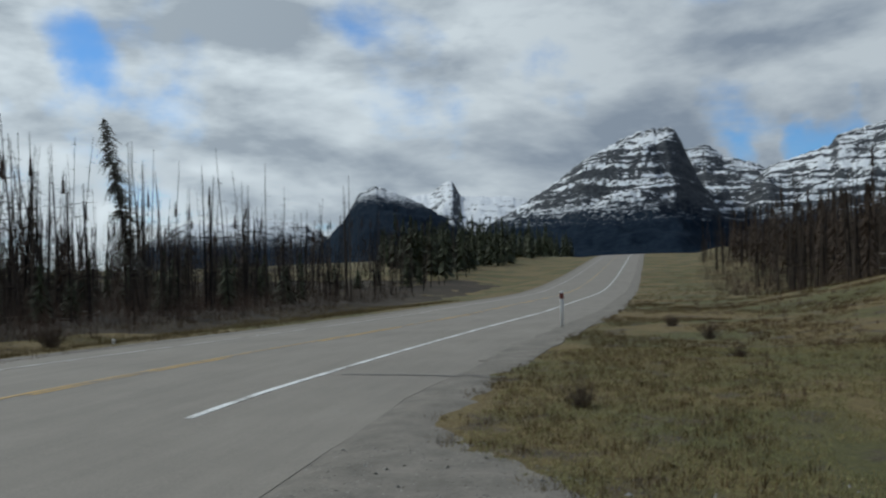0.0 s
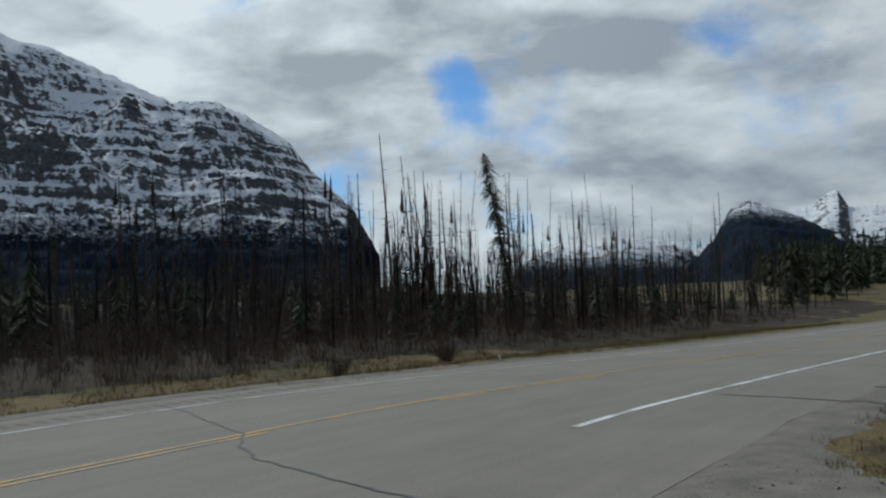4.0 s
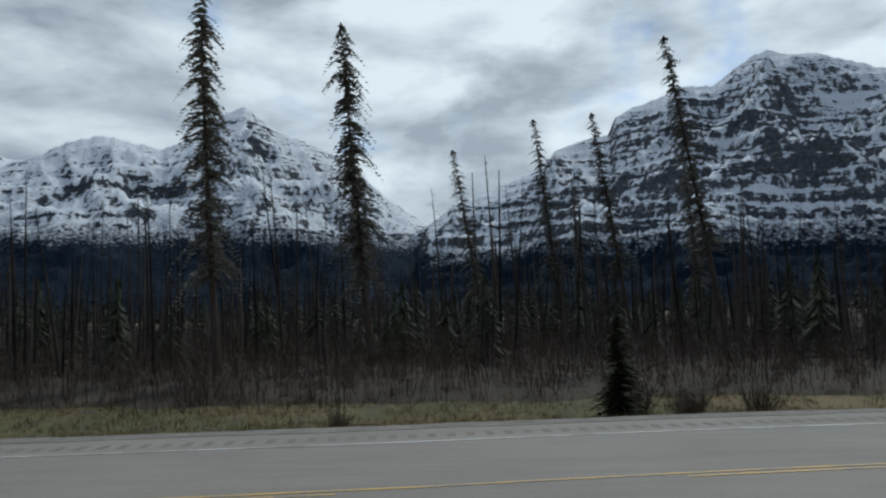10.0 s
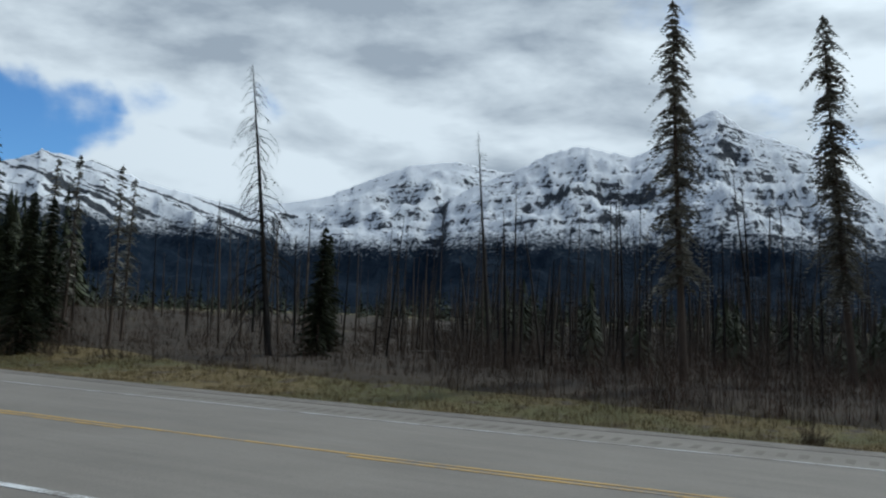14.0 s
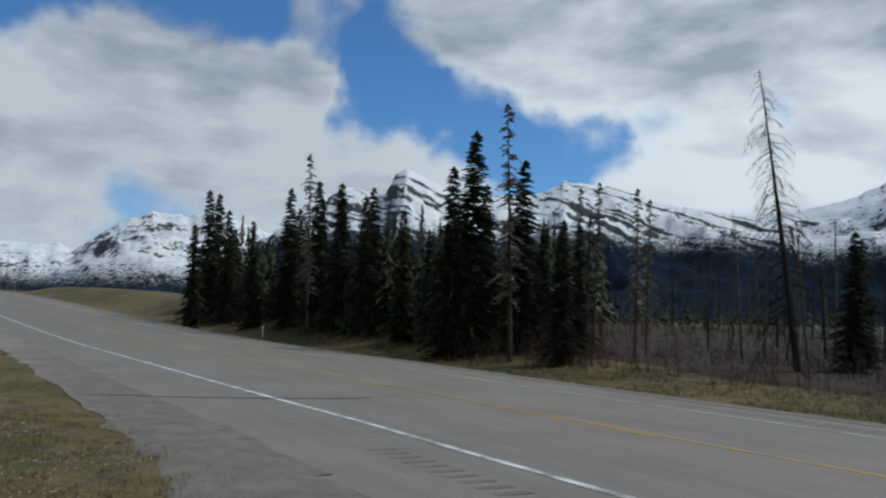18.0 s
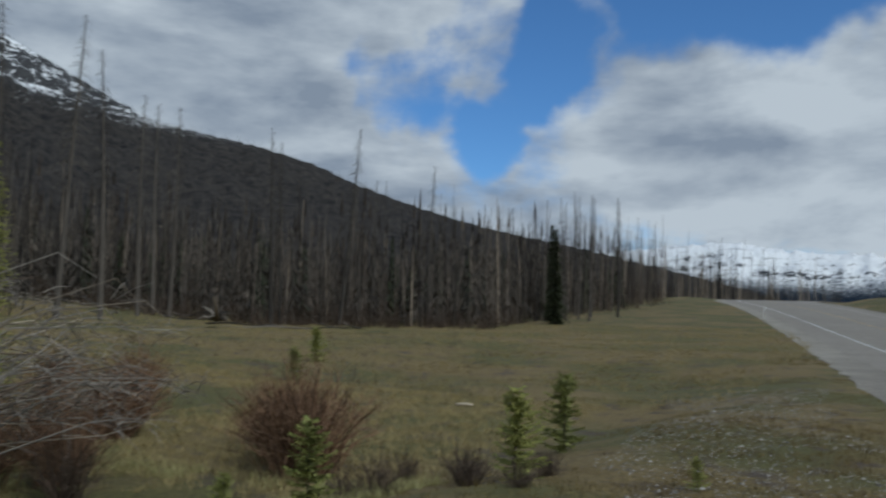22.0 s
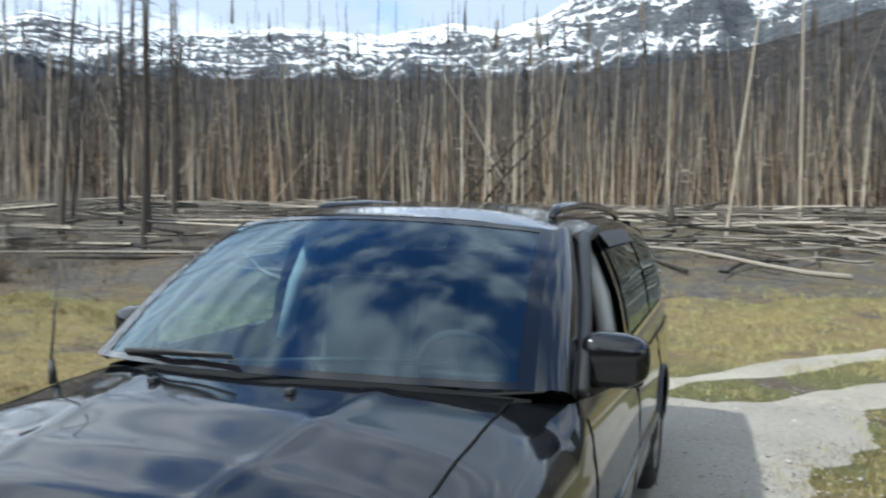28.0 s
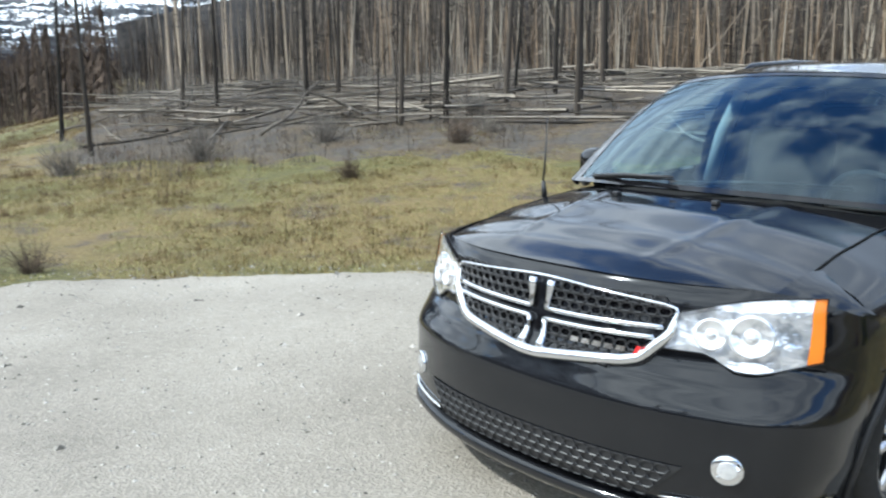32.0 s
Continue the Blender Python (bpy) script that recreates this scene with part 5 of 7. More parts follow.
stuff("dead_conifers", cone_tris(xy, span(4.5, 9.5, len(xy)), span(0.45, 0.8, len(xy)), 14, 5, 0.06), M_HAZE, "grey dead conifers with dry twigs among bare trunks", "woods")
xy = off_road(polar(260, 14, 60, 40, 130), 12)
stuff("dead_conifers", cone_tris(xy, span(4.5, 8.5, len(xy)), span(0.45, 0.9, len(xy)), 14, 5, 0.06), M_BRUSH, "dark dead conifers with dry twigs", "woods")
xy = polar(520, 238, 336, 58, 130)
stuff("dead_conifers", cone_tris(xy, span(8, 13.5, len(xy)), span(0.5, 0.9, len(xy)), 14, 6, 0.06), M_DARKMIX, "dark dead conifers rising above tan trunks", "woods")
xy = polar(420, 236, 336, 46, 120)
stuff("dead_conifers", cone_tris(xy, span(5, 12.5, len(xy)), span(0.45, 0.8, len(xy)), 14, 5, 0.06), M_HAZE, "grey dead conifers among tan trunks", "woods")
# beyond the pullout
wood(232, 262, 34, 120, 780, 4.2, 9, 0.022, 0.06, M_GREYMIX, "dense bare grey trunks beyond the track", twigs=18, lean=0.04, reach=0.9, low=0.12)
wood(232, 262, 34, 120, 220, 4.2, 9, 0.022, 0.06, M_MIXWOOD, "pale trunks scattered among duller ones", twigs=18, lean=0.04, reach=0.9, low=0.12)
wood(258, 334, 40, 110, 1500, 4, 8.8, 0.022, 0.06, M_GREYMIX, "dense tan and grey dead trunks above fallen logs", twigs=18, lean=0.05, reach=0.9, low=0.12)
wood(258, 334, 40, 110, 500, 4, 8.8, 0.022, 0.06, M_MIXWOOD, "pale trunks scattered among duller ones", twigs=18, lean=0.05, reach=0.9, low=0.12)
wood(258, 338, 110, 330, 1400, 7, 12, 0.07, 0.14, M_GREYMIX, "far dead trunks on rising ground", twigs=10, lean=0.03, reach=1.2)
wood(258, 338, 110, 330, 300, 7, 12, 0.07, 0.14, M_MIXWOOD, "pale trunks scattered among duller ones", twigs=10, lean=0.03, reach=1.2)
wood(256, 336, 46, 95, 900, 8.5, 13.0, 0.03, 0.065, M_GREYMIX, "tall grey dead trunks above the burnt wood", twigs=20, lean=0.03, reach=0.8, low=0.35)
wood(322, 343, 36, 110, 260, 6, 10, 0.05, 0.12, M_MIXWOOD, "grey dead trunks behind a meadow", twigs=9)
wood(256, 332, 32, 62, 230, 3.5, 7, 0.022, 0.05, M_PALESTEMS, "pale bleached trunks standing among grey ones", twigs=8, lean=0.06)
M_TANSTEMS = material("orange_tan_bare_stems", two_scale((0.075, 0.053, 0.034), (0.36, 0.262, 0.170), 4, 0.4, 0.0, island=True, vary=0.7), 0.85)
wood(258, 332, 36, 60, 420, 3.0, 6.5, 0.028, 0.058, M_TANSTEMS, "orange-tan trunks with peeling bark among grey ones", twigs=8, lean=0.05)
wood(262, 330, 34, 60, 120, 3.0, 6.0, 0.025, 0.05, M_MIXWOOD, "dead trunks leaning into one another", twigs=8, lean=0.30)
thicket(318, 345, 25, 34, 120, 0.9, 2.0, M_GREYSTEM, "grey bare brush along the meadow edge", 40, 0.008)
thicket(236, 334, 44, 95, 1700, 3.0, 8.0, M_BRUSH, "tall bare twigs between dead trunks", 34, 0.009)
thicket(316, 348, 15, 33, 520, 0.4, 1.2, M_HAZE, "grey heath and bare brush along the meadow edge", 34, 0.006, 2.0)
thicket(252, 322, 18, 42, 1000, 0.25, 0.9, M_HAZE, "low grey brush between fallen logs", 26, 0.006)
thicket(240, 330, 44, 75, 620, 0.8, 2.0, M_BROWNSTEM, "low brown brushwood between dead trunks", 22, 0.018)
xy = off_road(np.column_stack([rng.uniform(2.5, 26, 1100), rng.uniform(-44, -7, 1100)]), 3.0)
stuff("thicket", shrub_tris(xy, span(0.10, 0.34, len(xy)), span(0.10, 0.32, len(xy)), 30, 0.006), M_BROWNSTEM, "low brown heath scattered in the meadow", "thicket")
thicket(338, 359, 12, 70, 900, 0.10, 0.38, M_RUSTBRUSH, "low brown heath in the roadside meadow", 30, 0.006, 1.5)
wood(338, 357, 46, 200, 620, 4, 7.5, 0.05, 0.10, M_DARKMIX, "dark burnt stems behind the roadside meadow", twigs=22, lean=0.04, reach=1.0, low=0.1)
thicket(336, 357, 44, 170, 800, 0.8, 3.4, M_BRUSH, "dark brushwood behind the roadside meadow", 36, 0.012, 6.0)
xy = off_road(polar(330, 345, 355, 55, 230), 14)
stuff("spruce_wood", cone_tris(xy, span(5, 9.5, len(xy)), span(0.7, 1.2, len(xy)), 14, 8, 0.08), M_BRUSH, "dark dead conifers behind a roadside meadow", "woods")
xy = off_road(polar(420, 3, 18, 110, 330), 12)
stuff("spruce_wood", cone_tris(xy, span(6, 10, len(xy)), span(1.1, 1.8, len(xy))), M_NEEDLE, "dark woods along the rising highway", "woods")

# fallen logs
M_LOG = material("fallen_log_wood", two_scale((0.030, 0.026, 0.021), (0.225, 0.196, 0.160), 10, 0.6, 0.02, stretch=(1, 1, 0.15), vary=1.1), 0.85)
log_meshes = []
for i in range(5):
    r = random.Random(200 + i)
    g = Geo()
    pts = [(0.20 * math.sin(k * 0.8 + i) + 0.05 * math.sin(k * 2.9), 0.12 * math.cos(k * 1.1 + 2 * i), k - 3.5) for k in range(8)]
    g.tube(pts, [0.12 - 0.011 * k for k in range(8)], 8)
    for _ in range(7):
        p = Vector(pts[r.randrange(1, 7)])
        g.tube([p, p + Vector((r.uniform(-1, 1), r.uniform(-1, 1), 0.4)) * 0.45], [0.02, 0.005], 3, cap=False)
    log_meshes.append(g.mesh("fallen_log", M_LOG, True))


def fallen(x, y, turn, length, thick=1.0, rise=0.0, lift=0.1):
    ob = new("fallen_log", log_meshes[random.randrange(5)])
    z = land(x, y)
    sx, sy = math.cos(turn), math.sin(turn)
    slope = (land(x + sx, y + sy) - land(x - sx, y - sy)) / 2
    way = Vector((sx, sy, slope + rise))
    ob.matrix_basis = Matrix.Translation((x, y, z + lift + abs(rise) * length * 0.45)) @ way.to_track_quat("Z", "Y").to_matrix().to_4x4() @ Matrix.Diagonal((thick, thick, length / 7, 1))
    return tagged(ob, "weathered grey fallen log lying on burnt ground", "log", "fallen logs")


random.seed(31)
count = 0
while count < 250:
    yaw, d = radians(random.uniform(250, 346)), 15.5 + 20 * random.random() ** 1.2
    x, y = -math.sin(yaw) * d, math.cos(yaw) * d
    if 0.85 * x + 0.5 * y < 15.5 or (yaw > radians(312) and d < 19) or y < -7 + 0.1 * x or (yaw < radians(258) and d < 24) or x - 0.24 * y < 0:
        continue
    fallen(x, y, -yaw + random.gauss(0, 0.75) + (0 if random.random() < 0.75 else 1.3), random.uniform(1.4, 5.0), random.uniform(0.18, 0.50) * (0.7 if yaw > radians(305) else 1.0), random.uniform(-0.03, 0.06), random.uniform(0.03, 0.3))
    count += 1
for _ in range(46):
    yaw, d = radians(random.uniform(25, 125)), random.uniform(38, 66)
    fallen(min(-math.sin(yaw) * d, -28.0), math.cos(yaw) * d, -yaw + random.gauss(0, 0.6), random.uniform(2, 5), random.uniform(0.4, 0.7), random.uniform(-0.02, 0.05), 0.15)
for _ in range(26):
    yaw, d = radians(random.uniform(210, 240)), random.uniform(54, 66)
    fallen(-math.sin(yaw) * d, math.cos(yaw) * d, -yaw + random.gauss(0, 0.6), random.uniform(3, 7), random.uniform(0.4, 0.7), random.uniform(-0.02, 0.06), 0.1)


def log_tris(xy, turn, length, rad, lift, sides=5):
    """Far logs: tapered prisms lying on the ground."""
    n = len(xy)
    way = np.column_stack([np.cos(turn), np.sin(turn), rng.normal(0, 0.04, n)])
    side = np.column_stack([-np.sin(turn), np.cos(turn), np.zeros(n)])
    mid = np.column_stack([xy, heights(xy) + lift])
    a, b = mid - way * (length / 2)[:, None], mid + way * (length / 2)[:, None]
    up, out = np.array((0.0, 0.0, 1.0)), []
    ring = []
    for k in range(sides):
        t = 2 * np.pi * k / sides
        d = side * np.cos(t) + up * np.sin(t)
        ring.append((a + d * rad[:, None], b + d * (rad * 0.45)[:, None]))
    for k in range(sides):
        (p, q), (u, v) = ring[k], ring[(k + 1) % sides]
        out += [np.stack([p, u, v], 1), np.stack([p, v, q], 1)]
    return np.stack(out, 1).reshape(-1, 3, 3)


M_FARLOG = material("bleached_fallen_trunks", two_scale((0.030, 0.026, 0.021), (0.30, 0.262, 0.212), 8, 0.6, 0.0, island=True, vary=1.0), 0.85)
xy = polar(1500, 250, 346, 17, 52, 0.8)
xy = xy[(0.85 * xy[:, 0] + 0.5 * xy[:, 1] > 16.5) & (xy[:, 1] > -7 + 0.1 * xy[:, 0]) & (xy[:, 0] > 0.26 * xy[:, 1])]
turn = np.arctan2(xy[:, 0], -xy[:, 1]) + rng.normal(0, 0.9, len(xy))
stuff("fallen_trunks", log_tris(xy, turn, span(1.0, 5, len(xy)), span(0.018, 0.060, len(xy)), span(0.02, 0.4, len(xy))), M_FARLOG, "crisscrossed bleached fallen trunks on burnt ground", "logs")
# leaning trunks caught in others
for x, y, turn, length, rise in ((33.0, 14.8, 1.2, 6, 1.3), (31, 12.0, -1.9, 5, 0.8), (32.5, 13.0, -1.7, 6, 0.9), (8.6, 17.4, 0.2, 2.2, 0.5), (9.6, 17.0, 2.2, 2.4, 0.4)):
    fallen(x, y, turn, length, 0.4, rise, 0.1)


def hill_wood(ob, n, top, h0, h1, mat, label, width=1.1):
    """Dead conifers scattered over the lower slopes of a hill."""
    me = ob.data
    co = np.empty(len(me.vertices) * 3)
    me.vertices.foreach_get("co", co)
    co = co.reshape(-1, 3)
    corner = np.array([tuple(p.vertices) for p in me.polygons])
    mid = co[corner].mean(1)
    ok = corner[mid[:, 2] < top]
    q = ok[rng.integers(0, len(ok), n)]
    u, v = rng.random(n)[:, None], rng.random(n)[:, None]
    p = (co[q[:, 0]] * (1 - u) + co[q[:, 1]] * u) * (1 - v) + (co[q[:, 3]] * (1 - u) + co[q[:, 2]] * u) * v
    stuff("hillside_wood", cone_tris(p[:, :2], span(h0, h1, n), span(width * 0.6, width * 1.4, n), 4, 4, 0.30, p[:, 2] - 1.0), mat, label, "woods")


hill_wood(shoulder, 6500, 560, 12, 26, M_DARKMIX, "dark burnt conifers on a far hillside", 1.7)
hill_wood(shoulder, 3500, 430, 10, 22, M_HAZE, "grey dead conifers on a far hillside", 1.3)
hill_wood(foothill, 6500, 430, 9, 20, M_DARKMIX, "dark burnt conifers on a foothill", 1.3)
hill_wood(foothill, 5000, 430, 9, 20, M_HAZE, "grey dead conifers on a foothill", 1.1)
# ---- the van ----
def coat_build(col, dust=0.0):
    def build(make, link, bsdf):
        n1, n2 = tex(make, link, 1.5, 4, 0.6), tex(make, link, 60, 4, 0.6)
        lo, hi = col, tuple(min(1, c + 0.004 + dust) for c in col)
        link(colours(make, link, calc(make, link, "ADD", calc(make, link, "MULTIPLY", n1, 0.7), calc(make, link, "MULTIPLY", n2, 0.3)), [(0.35, lo), (0.75, hi)]), bsdf.inputs["Base Color"])
        bsdf.inputs["Roughness"].default_value = 0.10
        bsdf.inputs["Specular IOR Level"].default_value = 0.10
        bsdf.inputs["Coat Weight"].default_value, bsdf.inputs["Coat Roughness"].default_value = 0.80, 0.06
    return build


def glass_build(tint):
    def build(make, link, bsdf):
        tree = bsdf.id_data
        clear, gloss, mixer, fres = make("ShaderNodeBsdfTransparent"), make("ShaderNodeBsdfGlossy"), make("ShaderNodeMixShader"), make("ShaderNodeFresnel")
        clear.inputs[0].default_value = (*tint, 1)
        gloss.inputs["Roughness"].default_value = 0.015
        gloss.inputs["Color"].default_value = (0.74, 0.90, 1.0, 1)
        fres.inputs["IOR"].default_value = 1.8
        link(fres.outputs[0], mixer.inputs[0])
        link(clear.outputs[0], mixer.inputs[1])
        link(gloss.outputs[0], mixer.inputs[2])
        out = next(n for n in tree.nodes if n.type == "OUTPUT_MATERIAL")
        link(mixer.outputs[0], out.inputs["Surface"])
        tree.nodes.remove(bsdf)
    return build


def lamp_build(make, link, bsdf):
    flutes = tex(make, link, 18, 3, 0.5)
    link(colours(make, link, flutes, [(0.35, (0.42, 0.44, 0.47)), (0.5, (0.85, 0.86, 0.88)), (0.7, (0.97, 0.97, 0.98))]), bsdf.inputs["Base Color"])
    bump(make, link, bsdf, flutes, 0.35, 0.012)
    bsdf.inputs["Coat Weight"].default_value = 1.0


M_PAINT = material("black_car_paint", coat_build((0.006, 0.0065, 0.008)), 0.25)
M_PLASTIC = material("black_plastic", plain((0.018, 0.018, 0.019)), 0.5)
M_GLOSSBLACK = material("gloss_black_trim", coat_build((0.004, 0.004, 0.005)), 0.2)
M_CHROME = material("chrome", plain((0.82, 0.83, 0.85), 0.03), 0.07, 1.0)
M_SILVER = material("machined_alloy", plain((0.62, 0.62, 0.63), 0.05), 0.28, 1.0)
M_RIM = material("dark_alloy", plain((0.035, 0.036, 0.038), 0.1), 0.35, 0.6)
M_RUBBER = material("tyre_rubber", two_scale((0.012, 0.012, 0.012), (0.035, 0.033, 0.03), 40, 3, 0.004), 0.85)
M_LAMP = material("headlamp_reflector", lamp_build, 0.12, 0.7)
M_AMBER = material("amber_lens", plain((0.80, 0.22, 0.02), 0.1), 0.2)
M_RED = material("red_badge", plain((0.60, 0.02, 0.02), 0.05), 0.3)
M_SCREEN = material("windscreen_glass", glass_build((0.30, 0.47, 0.54)), 0.02)
M_TINT = material("privacy_glass", glass_build((0.03, 0.035, 0.035)), 0.02)
M_CABIN = material("dark_cabin_trim", plain((0.02, 0.021, 0.022)), 0.7)
M_SEAT = material("grey_seat_cloth", plain((0.06, 0.06, 0.062), 0.15), 0.9)
M_PILLAR = material("pale_pillar_trim", plain((0.42, 0.42, 0.40)), 0.7)
M_SEAM = material("panel_gap", plain((0.002, 0.002, 0.002)), 0.8)


def curve_at(table, x):
    """A smooth value from a short table of places and values."""
    if x <= table[0][0]:
        return table[0][1]
    for (a, va), (b, vb) in zip(table, table[1:]):
        if x <= b:
            k = (x - a) / (b - a)
            return va + (vb - va) * (k * k * (3 - 2 * k) * 0.5 + k * 0.5)
    return table[-1][1]


NOSE = [(0.16, -0.16), (0.22, -0.07), (0.29, -0.005), (0.36, 0.0), (0.5, -0.005), (0.60, -0.035), (0.66, -0.075), (0.84, -0.11), (0.90, -0.135), (0.94, -0.2)]
HOOD = [(-1.3, 1.168), (-1.1, 1.155), (-0.8, 1.125), (-0.5, 1.075), (-0.3, 1.037), (-0.13, 0.985)]
FLANK = [(0.18, 0.88), (0.28, 0.945), (0.42, 0.975), (0.62, 0.995), (0.80, 0.99), (0.95, 0.968), (1.10, 0.92)]
PLAN = [(-5.14, 0.90), (-4.95, 0.955), (-4.4, 0.985), (-3.0, 1.0), (-1.4, 1.0), (-0.95, 0.995), (-0.6, 0.975), (-0.38, 0.942)]
ROOF = [(-5.05, 1.655), (-4.7, 1.715), (-3.8, 1.75), (-2.9, 1.745), (-2.3, 1.715), (-1.75, 1.662)]
BELT = [(-5.1, 1.13), (-3.5, 1.10), (-1.3, 1.055)]


def bow(y):
    k = abs(y) / 0.95
    return 0.20 * k ** 3 + 0.16 * k * k


def raised(z):
    return z + 0.075 * smooth(0.22, 0.46, z)


def front_at(y, z):
    """A point on the nose; past 0.76 m off the middle it rounds the corner into the side."""
    sgn, w = (1 if y >= 0 else -1), abs(y)
    zz = raised(z)

    def line(v):
        return curve_at(NOSE, z) - bow(v) * (0.80 + 0.20 * smooth(0.50, 0.64, z))
    if w <= 0.76:
        return Vector((line(w), y, zz))
    t = min(1.0, (w - 0.76) / 0.18)
    slope = (line(0.76) - line(0.75)) / 0.01
    a, d = Vector((line(0.76), 0.76, zz)), flank(-0.545, zz)
    q = Vector((max(d.x + 0.02, a.x + slope * (d.y - 0.76)), d.y, zz))
    p = a * (1 - t) ** 2 + q * 2 * t * (1 - t) + d * t * t
    return Vector((p.x, sgn * p.y, zz))


def front(y, z, off=0.0):
    """A point off metres proud of the nose."""
    p = front_at(y, z)
    if not off:
        return p
    n = (front_at(y + 0.004, z) - front_at(y - 0.004, z)).cross(front_at(y, z + 0.004) - front_at(y, z - 0.004)).normalized()
    return p + n * off


def hood_z(x, y):
    ridge = 0.004 * math.exp(-((abs(y) - 0.30 - 0.12 * (-x - 0.2)) / 0.035) ** 2) * smooth(-0.15, -0.4, x)
    return curve_at(HOOD, x) - 0.085 * (abs(y) / 0.78) ** 2.4 + ridge


def flank(x, z, off=0.0):
    y = curve_at(FLANK, z) * curve_at(PLAN, x)
    y += 0.008 * math.exp(-((z - 0.93) / 0.02) ** 2) * smooth(-1.2, -1.7, x)
    return Vector((x, y + off, z))


def upper(x, v, off=0.0):
    """The side above the belt: v from 0 at the belt to 1 at the roof's edge."""
    a = Vector((x, 0.925 * curve_at(PLAN, x), curve_at(BELT, x)))
    b = Vector((x, 0.745 * (0.55 + 0.45 * curve_at(PLAN, x)), curve_at(ROOF, x) - 0.115))
    p = a.lerp(b, v)
    p.y += 0.035 * math.sin(math.pi * v)
    return p + Vector((0, off, off * 0.35))


def roof_z(x, y):
    return curve_at(ROOF, x) - 0.115 * (abs(y) / 0.745) ** 2.8


def flip(p):
    return Vector((p[0], -p[1], p[2]))


def wheel_cut(g, hubs, radius):
    """Opens round wheel arches in a side sheet."""
    inside = set()
    for i, v in enumerate(g.v):
        for hx, hz in hubs:
            d = math.hypot(v.x - hx, v.z - hz)
            if d < radius + 0.022:
                if d < radius - 0.022:
                    inside.add(i)
                elif d > 1e-6:
                    v.x, v.z = hx + (v.x - hx) * radius / d, hz + (v.z - hz) * radius / d
    g.f = [f for f in g.f if not any(i in inside for i in f)]


def strip(fn, n, width, side, off=0.0):
    """A thin ribbon along fn(t)."""
    g = Geo()
    g.grid(lambda u, v: fn(u) + side * (v - 0.5) * width, n, 1)
    return g


def both(root, name, mat, make_geo, label="", smooth_it=True):
    """The same part on both sides of the van."""
    for sign in (1, -1):
        g = make_geo()
        if sign < 0:
            g.v = [flip(v) for v in g.v]
            g.f = [tuple(reversed(f)) for f in g.f]
        g.put(name, mat, root, label, smooth_it)


